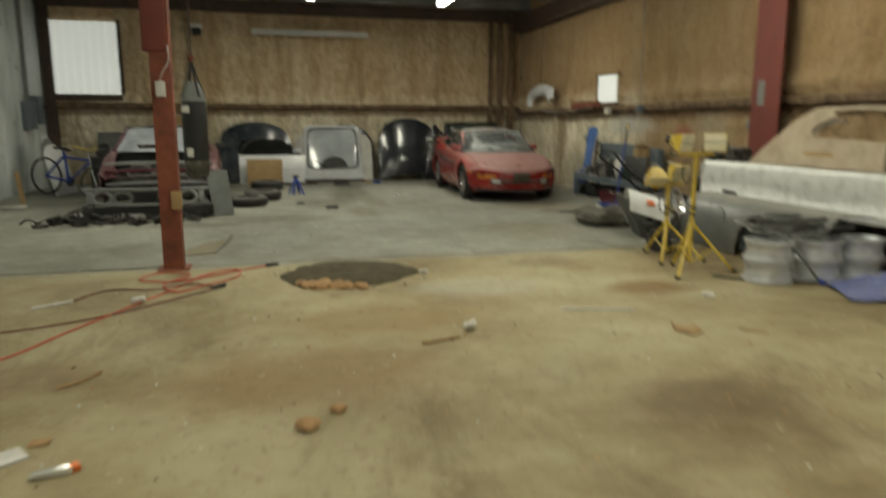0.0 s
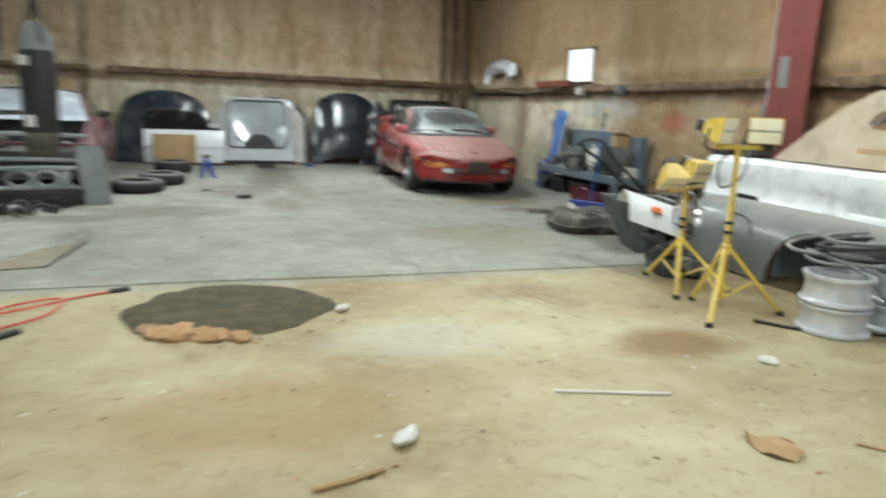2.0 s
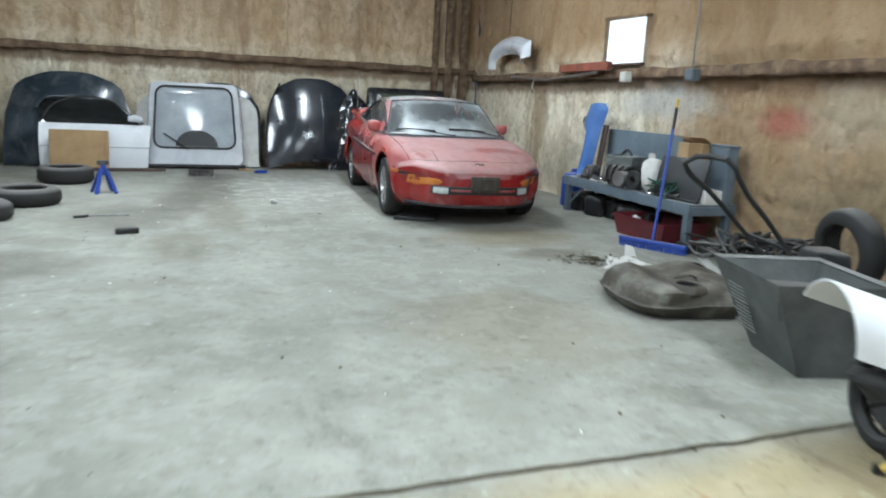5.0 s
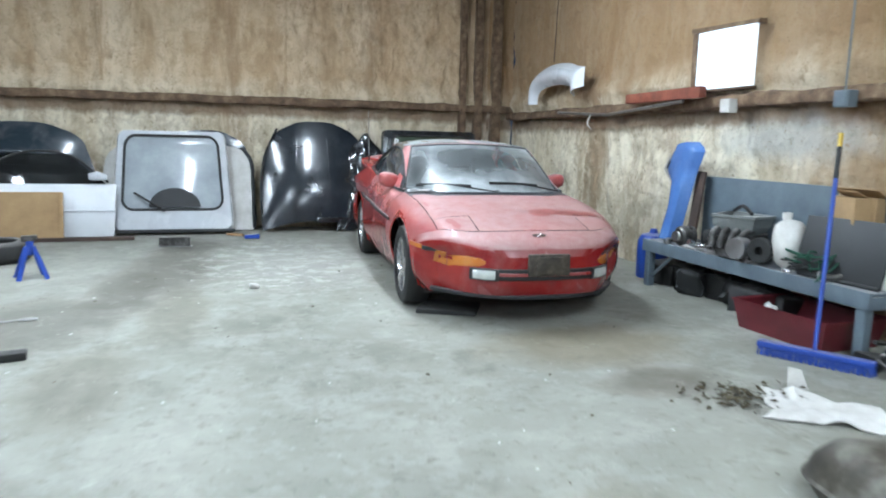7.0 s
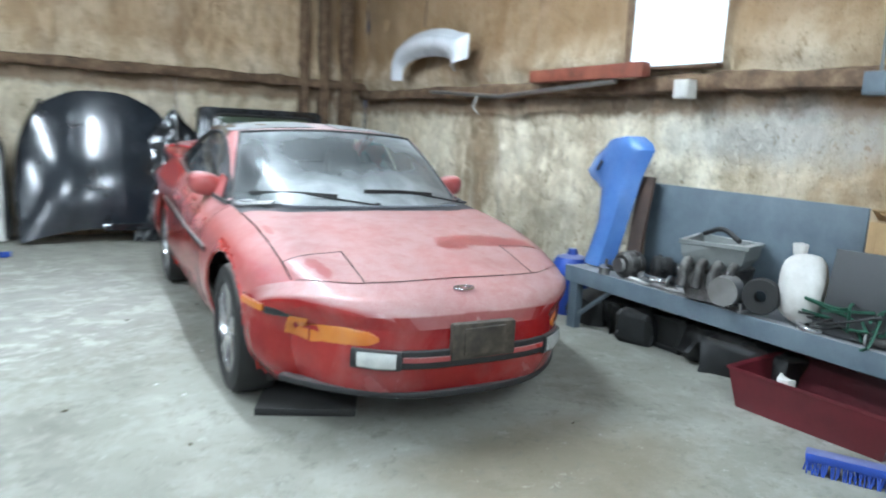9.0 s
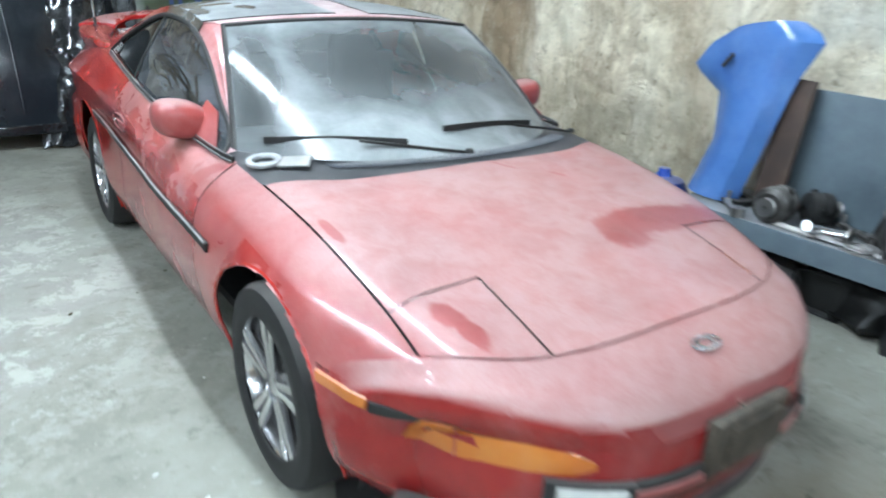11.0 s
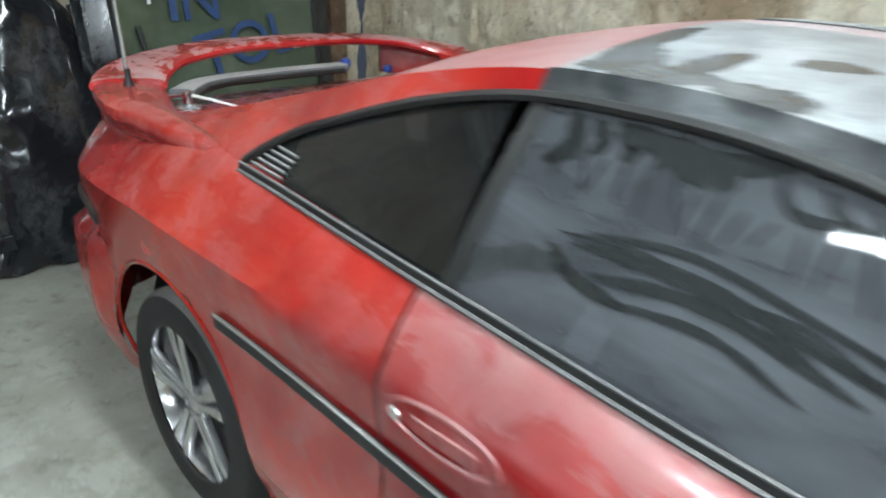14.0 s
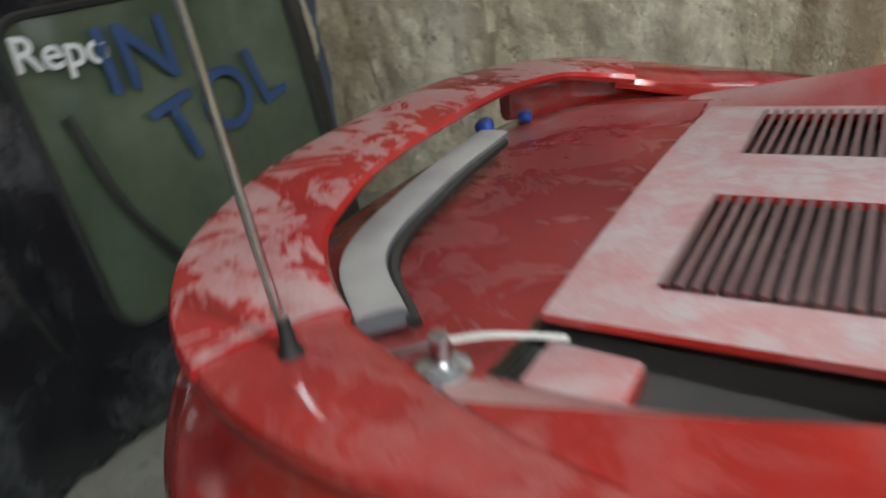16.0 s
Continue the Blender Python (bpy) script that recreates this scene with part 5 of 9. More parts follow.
    lock = part("key_lock", lathe_bm([(0.0, sx * 0.006), (0.009, sx * 0.006), (0.011, 0)], 14, "x"), CHROME, handle)
    lock.location = (sx * (side_x(1.562, 0.742) + 0.001), 1.562, 0.742)
    # front lamps: corner lamp, side marker, fog lamp
    def front_skin(x, z, out=0.0):
        """A point of the nose or of the fender's front at a distance from the middle and a height."""
        ys, ws = level(round(z, 2))
        k = int(np.argmax(np.array(ws) >= x)) if max(ws) >= x else len(ws) - 1
        y = float(np.interp(x, ws[:max(2, k + 1)], ys[:max(2, k + 1)])) if x > ws[0] else nose_y(x)
        return (sx * x, y - out, z)
    rows = []
    for u in np.linspace(0, 1, 16):
        x = 0.40 + 0.27 * u
        lo, hi = float(np.interp(u, [0, 0.12, 0.7, 1], [0.436, 0.412, 0.392, 0.408])), float(np.interp(u, [0, 0.1, 0.6, 1], [0.455, 0.472, 0.482, 0.490]))
        rows.append([front_skin(x, z, 0.007 if 0.1 < w < 0.9 else 0.001) for w, z in ((w, lo + (hi - lo) * w) for w in (0.0, 0.12, 0.5, 0.88, 1.0))])
    lamp = part("corner_lamp", thicken(rows_bm(rows), 0.006), AMBER, CAR, "dull amber corner lamp")
    part("lamp_divider", tube_bm([(p[0], p[1] - 0.002, p[2]) for p in rows[11]], 0.0025, 6), RED_IN, lamp)
    ys = np.linspace(-0.455, -0.305, 8)
    part("side_marker", sweep_bm([(sx * (side_x(y, 0.51) + 0.001), y, 0.508 + 0.05 * (y + 0.4)) for y in ys], [0.014] * 8, [0.032] * 8, 8), AMBER, CAR, "amber side marker lamp")
    ys = np.linspace(-0.56, -0.46, 6)
    part("marker_trim", sweep_bm([(sx * (side_x(y, 0.50) + 0.0), y, 0.497) for y in ys], [0.014] * 6, [0.030] * 6, 8), RUBBER, CAR)
    fog = part("fog_lamp", sweep_bm([(sx * x, nose_y(x, 0.022), 0.370) for x in (0.345, 0.405, 0.468)], [0.03] * 3, [0.060, 0.066, 0.060], 12), LENS, CAR, "clear rectangular fog lamp")
    part("fog_surround", sweep_bm([(sx * x, nose_y(x, 0.016), 0.370) for x in (0.325, 0.405, 0.484)], [0.03] * 3, [0.078, 0.082, 0.078], 12), PLASTIC, fog)
    # tail lamp
    rows = [[(sx * (0.30 + 0.33 * u), 3.285 - 0.26 * ((0.30 + 0.33 * u) / 0.67) ** 2.5 + 0.012, z) for u in np.linspace(0, 1, 8)] for z in (0.70, 0.735, 0.77)]
    part("tail_lamp", thicken(rows_bm(rows), 0.02), RED_IN, CAR, "dark red tail lamp")

# front intake, plate and lip
intake = part("air_intake", sweep_bm([(x, nose_y(x, 0.014), 0.374) for x in np.linspace(-0.325, 0.325, 13)], [0.012] * 13, [0.075] * 13, 8), PLASTIC, CAR)
part("intake_bar", sweep_bm([(x, nose_y(x, 0.020), 0.374) for x in np.linspace(-0.322, 0.322, 13)], [0.012] * 13, [0.022] * 13, 8), RED, intake)
part("chin_lip", sweep_bm([(x, -0.868 + 0.52 * abs(x / 0.68) ** 2.6 * 0.8, 0.215) for x in np.linspace(-0.67, 0.67, 25)], [0.05] * 25, [0.028] * 25, 8), PLASTIC, CAR)
plate = part("plate_holder", jitter(box_bm(-0.135, 0.148, -0.935, -0.905, 0.368, 0.512, 0.006), 0.010, 14), GRIME, CAR, "bare dirty black plate holder")
part("plate_backing", jitter(box_bm(-0.085, 0.095, -0.945, -0.93, 0.386, 0.494, 0.004), 0.008, 18), GRIME, plate)
badge = bmesh.new()
for k in range(2):
    add_tube(badge, [((0.045 - 0.02 * k) * math.cos(a) - 0.018, -0.787 + (0.020 if k == 0 else 0.015) * math.sin(a), 0.6165 + 0.25 * 0.018 * math.sin(a)) for a in np.linspace(0, 2 * math.pi, 20)], 0.004, 6)
part("badge", badge, CHROME, CAR, "plain oval chrome badge")

# windscreen, pillars, roof
def screen(v, u):
    ax = abs(v)
    lo = Vector((v * 0.662, 0.240 + 0.33 * ax ** 3.0, 0.826 - 0.002 * ax))
    hi = Vector((v * 0.535, 0.955 + 0.035 * ax ** 2, 1.197 - 0.028 * ax ** 2))
    p = lo.lerp(hi, u)
    return p + Vector((0, -0.35, 0.8)) * 0.020 * math.sin(math.pi * u)


part("windscreen", rows_bm([[screen(v, u) for v in np.linspace(-1, 1, 33)] for u in np.linspace(0, 1, 13)]), GLASS, CAR, "windscreen thick with wiped dust")
edge = [screen(-1, u) for u in np.linspace(0, 1, 10)] + [screen(v, 1) for v in np.linspace(-0.9, 0.9, 15)] + [screen(1, u) for u in np.linspace(1, 0, 10)]
part("windscreen_seal", tube_bm(edge, 0.010, 6), RUBBER, CAR)
for sx in (-1, 1):
    rows = []
    for u in np.linspace(0, 1, 14):
        a = screen(sx, u)
        y = 0.585 + u * 0.49
        b = Vector((sx * rail(y)[0], y, rail(y)[1]))
        rows.append([a, a.lerp(b, 0.5) + Vector((sx * 0.006, -0.004, 0.008)), b])
    part("front_pillar", rows_bm(rows), RED_ROOF, CAR)


def roof_pt(v, y, lift=0.0):
    x, z = rail(y)
    y2 = y - 0.105 * (1 - v * v) * max(0.0, 1 - (y - 1.09) / 0.12) if y < 1.21 else y
    return (v * x, y2, z + 0.042 * (1 - abs(v) ** 2.2) + lift)


def roof_rows(v0, v1, y0, y1, lift=0.0, nv=15, ny=14):
    return [[roof_pt(v, y, lift) for v in np.linspace(v0, v1, nv)] for y in np.linspace(y0, y1, ny)]


header = []
for u in np.linspace(0, 1, 6):
    row = []
    for v in np.linspace(-1, 1, 31):
        p = screen(v, 1).lerp(Vector(roof_pt(v, 1.105)), u)
        row.append(p + Vector((0, 0, 0.006 * math.sin(math.pi * u))))
    header.append(row)
part("roof_header", thicken(rows_bm(header), 0.01), RED_ROOF, CAR)
part("roof_bar", thicken(rows_bm(roof_rows(-0.13, 0.13, 1.105, 1.535)), 0.01), RED_ROOF, CAR)
part("roof_rear", thicken(rows_bm(roof_rows(-1, 1, 1.532, 1.87, 0, 31, 12)), 0.012), RED_HAZE, CAR)
for v0, v1 in ((-1.0, -0.135), (0.135, 1.0)):
    part("roof_panel", thicken(rows_bm(roof_rows(v0, v1, 1.108, 1.528, 0.003)), 0.008), ROOF_GLASS, CAR, "dusty black glass roof panel")
# opaque black sheet for the pane: the recess's shade is in its colour
part("rear_window_dark_sheet", rows_bm([[(v * 0.55, 1.855, z0 if z0 < 1 else roof_pt(v, 1.86)[2] - 0.014) for v in np.linspace(-0.9, 0.9, 9)] for z0 in (0.95, 1.2)]), PLASTIC, CAR)

# cowl grille, wipers, clutter at the base of the screen
cowl = BODY.get("cowl")
COWL_RIB = surf("grey_cowl_rib", [(0.10, 0.11, 0.13), (0.16, 0.17, 0.19)], 0.5, dust=0.5)
for k in range(74):
    v = -0.72 + 1.62 * k / 73
    if v > 0.9:
        break
    x = v * 0.62
    y = 0.172 + 0.19 * abs(x / 0.65) ** 2.2
    part("grille_rib", box_bm(-0.002, 0.002, -0.024, 0.026, -0.003, 0.004, m=pose(x, y + 0.04, 0.826 - 0.012 * abs(v) ** 2, 0, 0, 32)), COWL_RIB, cowl, smooth=False)


def wiper(pivot, elbow, tip, blade0, blade1):
    arm = part("wiper", sweep_bm(smooth_path([pivot, elbow, tip], 10), [0.014] * 10, [0.010] * 10, 8), RUBBER, CAR, "black wiper arm with blade")
    part("wiper_blade", sweep_bm(smooth_path([blade0, [(a + b) / 2 + c for a, b, c in zip(blade0, blade1, (0, 0, 0.006))], blade1], 12), [0.010] * 12, [0.022] * 12, 6), RUBBER, arm)
    part("wiper_nut", lathe_bm([(0, 0.014), (0.012, 0.012), (0.016, 0.0)], 12), RUBBER, arm).location = pivot


def on_screen(v, u, lift=0.016):
    p = screen(v, u)
    return (p.x, p.y - 0.5 * lift, p.z + 0.9 * lift)


wiper((0.02, 0.222, 0.832), (-0.10, 0.268, 0.846), on_screen(-0.52, 0.085, 0.022), on_screen(-0.90, 0.07), on_screen(-0.28, 0.075))
wiper((0.615, 0.345, 0.826), (0.53, 0.34, 0.842), on_screen(0.46, 0.09, 0.022), on_screen(-0.03, 0.13), on_screen(0.63, 0.085))
TAPE = surf("clear_tape", [(0.34, 0.35, 0.35), (0.48, 0.49, 0.49)], 0.2, scale=30)
tape = thing("tape_roll", (0, 0, 0), "clear packing tape roll lying at the windscreen base", "tape roll")
tape.matrix_basis = CAR.matrix_basis @ pose(-0.628, 0.405, 0.822, 6, -4, -35) @ Matrix.Diagonal((0.9, 0.9, 0.55, 1))
part("tape_ring", lathe_bm([(0.040, 0.0), (0.058, 0.0), (0.060, 0.003), (0.060, 0.022), (0.058, 0.025), (0.040, 0.025), (0.038, 0.02), (0.038, 0.004), (0.040, 0.0)], 30), TAPE, tape)
part("tape_wrapper", jitter(box_bm(0.055, 0.16, -0.05, 0.04, 0.0, 0.012, 0.003), 0.008, 20), GREY_PLASTIC, tape, "crumpled clear wrapper")

# engine deck, its lid with two slotted grilles, clutter on the tail
def deck_z(y):
    return 0.985 - 0.045 * (y - 1.86)


# near-black sheet under the lid: the engine bay's shade is in its colour
part("deck_dark_sheet", rows_bm([[(x, y, 0.90) for x in (-0.55, 0, 0.55)] for y in (1.86, 2.3, 2.66)]), RUBBER, CAR)


def lid_bar(x0, x1, y0, y1, m=RED, name="lid_bar"):
    rows = [[(x, y, deck_z(y) + 0.022 * (1 - (x / 0.52) ** 2)) for x in np.linspace(x0, x1, 8)] for y in np.linspace(y0, y1, 6)]
    return thicken(rows_bm(rows), 0.012)


LID_PAINT = make_paint("thickly_dusted_paint", [(0.30, 0.008, 0.012), (0.42, 0.016, 0.014), (0.5, 0.035, 0.025)], 1.2, (0.46, 0.385, 0.39), scuff=0.12, crust=0.22)
# slats darker than the lid: the slots' shade is put into their colour
SLAT_PAINT = make_paint("dusty_slat_with_slot_shade", [(0.07, 0.012, 0.013), (0.11, 0.02, 0.02), (0.16, 0.035, 0.032)], 0.6, (0.26, 0.205, 0.205))
lid = part("engine_lid", lid_bar(-0.415, 0.50, 2.515, 2.636), LID_PAINT, CAR, "dust-caked red engine lid with slotted grilles")
for x0, x1, y0, y1 in ((-0.415, 0.50, 1.95, 2.152), (-0.415, -0.328, 2.150, 2.517), (-0.04, 0.15, 2.150, 2.517), (0.425, 0.50, 2.150, 2.517)):
    part("lid_frame", lid_bar(x0, x1, y0, y1), LID_PAINT, lid)
for x0, x1 in ((-0.328, -0.04), (0.15, 0.425)):
    for k in range(20):
        y = 2.157 + 0.0187 * k
        xm = (x0 + x1) / 2
        part("grille_slat", box_bm(x0, x1, -0.0046, 0.0046, -0.003, 0.003, m=pose(0, y, deck_z(y) + 0.022 * (1 - (xm / 0.52) ** 2) - 0.001, -4, 0, 0)), SLAT_PAINT, lid, smooth=False)
part("vent_block", box_bm(-0.525, -0.43, 2.50, 2.62, 0.90, 0.936, 0.01), LID_PAINT, CAR)

# rear wing: a loop whose feet run forward along the fenders
half_wing = [(-0.672, 2.24, 0.948), (-0.682, 2.50, 0.960), (-0.668, 2.72, 0.976), (-0.622, 2.89, 1.000), (-0.510, 3.015, 1.026), (-0.34, 3.075, 1.044), (0.0, 3.10, 1.052)]
wing_path = smooth_path(half_wing + [(-x, y, z) for x, y, z in half_wing[-2::-1]], 61)
t = np.abs(np.linspace(-1, 1, 61))
wides = np.interp(t, [0, 0.45, 0.62, 0.75, 0.92, 1.0], [0.20, 0.205, 0.185, 0.115, 0.06, 0.012])
thick = np.interp(t, [0, 0.45, 0.62, 0.75, 0.92, 1.0], [0.034, 0.036, 0.05, 0.055, 0.04, 0.01])
blade = [k for k in range(61) if wing_path[k][1] > 2.84]
wing = part("rear_wing", sweep_bm(wing_path[blade], wides[blade], thick[blade], 16, power=0.7), RED_SCUFF, CAR)
for ends in (range(0, blade[0] + 2), range(60, blade[-1] - 2, -1)):
    ends = list(ends)
    part("wing_tail", sweep_bm(wing_path[ends] - np.array((0, 0, 0.012)), wides[ends] * 0.94, thick[ends] * 1.2, 16, power=0.75), RED_SIDE, wing)
for sx in (-1, 1):
    foot = smooth_path([(sx * 0.690, 2.31, 0.935), (sx * 0.692, 2.55, 0.940), (sx * 0.684, 2.76, 0.948), (sx * 0.645, 2.93, 0.955), (sx * 0.560, 3.05, 0.962), (sx * 0.45, 3.12, 0.965)], 20)
    part("wing_foot", sweep_bm(foot, np.interp(np.linspace(0, 1, 20), [0, 0.3, 0.6, 0.85, 1], [0.03, 0.075, 0.10, 0.10, 0.05]), np.interp(np.linspace(0, 1, 20), [0, 0.3, 0.6, 0.9, 1], [0.04, 0.075, 0.11, 0.13, 0.11]), 12, power=0.6), RED_SIDE, wing)
mast = part("antenna", tube_bm([(-0.648, 2.825, 1.0), (-0.650, 2.842, 1.25), (-0.652, 2.858, 1.55)], [0.006, 0.0052, 0.004], 8), CHROME, CAR, "straight chrome aerial mast")
part("antenna_base", lathe_bm([(0.017, 0.0), (0.016, 0.012), (0.009, 0.022), (0.007, 0.055), (0.0, 0.056)], 14), RUBBER, mast).location = (-0.648, 2.825, 0.992)
MOULD = surf("dusty_grey_moulding", [(0.10, 0.10, 0.11), (0.17, 0.17, 0.175)], 0.5, dust=0.75)
moulding = tagged(new("loose_trim_moulding", mesh_of("loose_trim_moulding", sweep_bm(smooth_path([(-0.52, 2.80, 0.972), (-0.42, 2.905, 0.972), (-0.14, 2.985, 0.968), (0.19, 3.015, 0.962)], 22), [0.07] * 22, [0.028] * 22, 12), MOULD)), "dusty grey trim moulding laid across the boot lid", "car part")
moulding.matrix_basis = CAR.matrix_basis.copy()
part("moulding_rubber", tube_bm(smooth_path([(-0.50, 2.765, 0.966), (-0.40, 2.868, 0.968), (-0.12, 2.948, 0.962), (0.17, 2.980, 0.956)], 22), 0.010, 6), RUBBER, moulding, "black rubber backing strip")
puck = thing("filler_cap", (0, 0, 0), "small round metal cap with a cable on the boot lid", "cap")
puck.matrix_basis = CAR.matrix_basis @ pose(-0.553, 2.695, 0.945)
part("cap_disc", lathe_bm([(0.0, 0.02), (0.022, 0.019), (0.034, 0.012), (0.036, 0.0)], 24), CHROME, puck)
part("cap_stem", lathe_bm([(0.0, 0.055), (0.012, 0.053), (0.014, 0.03), (0.011, 0.015)], 16), CHROME, puck)
part("cap_cable", tube_bm(smooth_path([(0.0, 0, 0.045), (0.05, -0.03, 0.03), (0.085, -0.075, 0.018), (0.10, -0.11, 0.014)], 14), 0.004, 6), PAPER, puck)
part("cap_chain", tube_bm(smooth_path([(0.0, 0, 0.045), (-0.03, 0.05, 0.035), (-0.01, 0.10, 0.03)], 12), 0.0045, 6), CHROME, puck)
for x, y, z, r in ((0.235, 3.06, 0.965, 0.022), (0.44, 3.06, 0.928, 0.018)):
    knob = bmesh.new()
    bmesh.ops.create_icosphere(knob, subdivisions=2, radius=r)
    knob = tagged(new("bottle_top", mesh_of("bottle_top", jitter(knob, 0.006, 40), BLUE)), "small blue plastic cap lying on the boot lid", "cap", "caps on the boot lid")
    knob.matrix_basis = CAR.matrix_basis @ pose(x, y, z)
stop = part("rubber_stop", lathe_bm([(0.0, 0.016), (0.02, 0.014), (0.024, 0.0)], 14), RUBBER, CAR)
stop.location = (0.565, 3.04, 0.912)

# cabin inside
part("cabin_floor", box_bm(-0.66, 0.66, 0.45, 1.86, 0.20, 0.24), FABRIC, CAR)
part("dashboard", sweep_bm([(x, 0.74, 0.73) for x in np.linspace(-0.64, 0.64, 9)], [0.42] * 9, [0.20] * 9, 14), PLASTIC, CAR)
part("bulkhead", box_bm(-0.66, 0.66, 1.78, 1.85, 0.24, 0.97, 0.02), FABRIC, CAR)
for x in (-0.34, 0.34):
    seat = part("seat", sweep_bm(smooth_path([(x, 1.02, 0.42), (x, 1.35, 0.38), (x, 1.48, 0.45), (x, 1.62, 0.82), (x, 1.66, 0.95), (x, 1.685, 1.06)], 20), [0.44] * 13 + [0.42, 0.38, 0.32, 0.28, 0.27, 0.26, 0.22], [0.17] * 14 + [0.14, 0.12, 0.11, 0.10, 0.09, 0.07], 16, flat=(0, -0.4, 1), power=0.55), FABRIC, CAR)


# ---- car panels leaning along the north wall ----
def leaning(name, x, y, lean, label, category, group="", turn=0.0):
    """A thing whose own z runs up along its tilted face."""
    return thing(name, (x, y, 0.012), label, category, turn=turn, group=group, tilt=-lean)


def shell(width, height, crown, fx, nu=28, nv=22, thick=0.012, bow=0.10, lower=0.0):
    """A pressed panel standing on its edge: fx gives the half width at a height, crown how far it bulges forward."""
    rows = []
    for k in range(nv + 1):
        v = k / nv
        w = fx(v)
        row = []
        for i in range(nu + 1):
            u = -1 + 2 * i / nu
            lift = lower * (1 - v) ** 3 * (1 - u * u)
            row.append((u * w * width / 2, -crown * (1 - abs(u) ** 2.6) * math.sin(math.pi * min(1, 0.15 + v * 0.8)) - bow * (1 - v) ** 2 * 0.3, v * height + lift - 0.05 * height * (v > 0.8) * ((v - 0.8) / 0.2) * abs(u) ** 3))
        rows.append(row)
    return thicken(rows_bm(rows), thick)


def hood_taper(v):
    return float(np.interp(v, [0, 0.1, 0.55, 0.85, 0.95, 1.0], [0.97, 1.0, 0.95, 0.80, 0.66, 0.50]))


hood = leaning("black_car_hood", 3.36, 16.52, 12, "glossy black car hood leaning against the wall", "car hood")
part("hood_skin", shell(1.46, 1.46, 0.11, hood_taper, lower=0.12), SATIN_BLACK, hood)
for x in (-0.28, 0.16):
    part("crease", sweep_bm(smooth_path([(x * 1.05, -0.112, 0.25), (x, -0.128, 0.7), (x * 0.9, -0.10, 1.2)], 12), [0.02] * 12, [0.016] * 12, 8, flat=(0, -1, 0)), SATIN_BLACK, hood)
part("front_slot", sweep_bm([(-0.02, -0.105, 0.13), (0.2, -0.105, 0.13), (0.42, -0.095, 0.13)], [0.07] * 3, [0.02] * 3, 8, flat=(0, -1, 0)), BLACK_PAINT, hood)
part("hinge_edge", tube_bm(smooth_path([(-0.70, -0.02, 0.05), (-0.72, -0.03, 0.5), (-0.66, -0.03, 1.0), (-0.5, -0.02, 1.35)], 14), 0.016, 8), BLACK_PAINT, hood)

liner = leaning("black_inner_panel", 4.03, 16.50, 11, "dull black body panel leaning between hood and tailgate", "car panel")
part("skin", jitter(shell(0.86, 1.30, 0.08, lambda v: float(np.interp(v, [0, 0.5, 0.85, 1], [1, 0.92, 0.5, 0.2]))), 0.028, 10), BLACK_PAINT, liner)
part("skin_edge", tube_bm(smooth_path([(0.38, -0.01, 0.02), (0.36, -0.03, 0.6), (0.22, -0.03, 1.1)], 12), 0.012, 6), RUBBER, liner)

hood = leaning("blue_black_engine_cover", -0.12, 16.47, 12, "dark blue-black car hood with a scoop, leaning on the wall", "car hood")
part("hood_skin", shell(1.72, 1.36, 0.13, hood_taper), DARK_PAINT, hood)
part("scoop", sweep_bm(smooth_path([(-0.40, -0.15, 0.80), (-0.32, -0.17, 0.92), (0.0, -0.18, 0.97), (0.32, -0.17, 0.92), (0.40, -0.15, 0.80)], 18), [0.05] * 18, [0.05] * 18, 10, flat=(0, -1, 0)), DARK_PAINT, hood)
part("scoop_mouth", box_bm(-0.36, 0.36, -0.155, -0.125, 0.62, 0.93, 0.02), DARK_GLASS, hood)

door = leaning("silver_car_door", 0.25, 16.29, 7, "silver car door with black mirror, standing on the floor", "car door")
rows = [[(x, -0.10 * math.sin(math.pi * (0.1 + 0.75 * v)) - 0.0, 0.62 * v) for x in np.linspace(-0.72, 0.72 - 0.05 * (1 - v), 14)] for v in np.linspace(0, 1, 12)]
part("door_skin", thicken(rows_bm(rows), 0.05), WHITE_PAINT, door)
part("window_pane", thicken(rows_bm([[(-0.70, 0, 0.62), (0.60, 0, 0.62)], [(-0.45, 0.06, 0.98), (0.18, 0.06, 0.98)]]), 0.005), DARK_GLASS, door)
part("window_frame", tube_bm(smooth_path([(-0.72, 0, 0.62), (-0.55, 0.04, 0.88), (-0.3, 0.06, 0.99), (0.15, 0.06, 0.98), (0.62, 0.0, 0.64)], 20), 0.014, 8), RUBBER, door)
part("mirror", sweep_bm([(0.44, -0.10, 0.70), (0.52, -0.12, 0.71), (0.62, -0.11, 0.69)], [0.08, 0.10, 0.06], [0.08, 0.11, 0.06], 12), SILVER, door)
part("rub_line", tube_bm([(-0.71, -0.105, 0.30), (0.70, -0.105, 0.30)], 0.012, 8), SILVER, door)

card = leaning("cardboard_piece", 0.06, 16.02, 9, "torn piece of brown cardboard propped on the door", "cardboard")
part("sheet", jitter(box_bm(-0.37, 0.37, -0.025, 0.0, 0.0, 0.55, 0.004), 0.02, 4), CARD, card)
part("bent_edge", jitter(box_bm(0.32, 0.375, -0.05, -0.03, 0.0, 0.53, 0.004), 0.02, 6), CARD, card)

hatch = leaning("silver_rear_hatch", 1.58, 16.45, 9, "silver hatchback tailgate with its window, leaning on the wall", "tailgate")


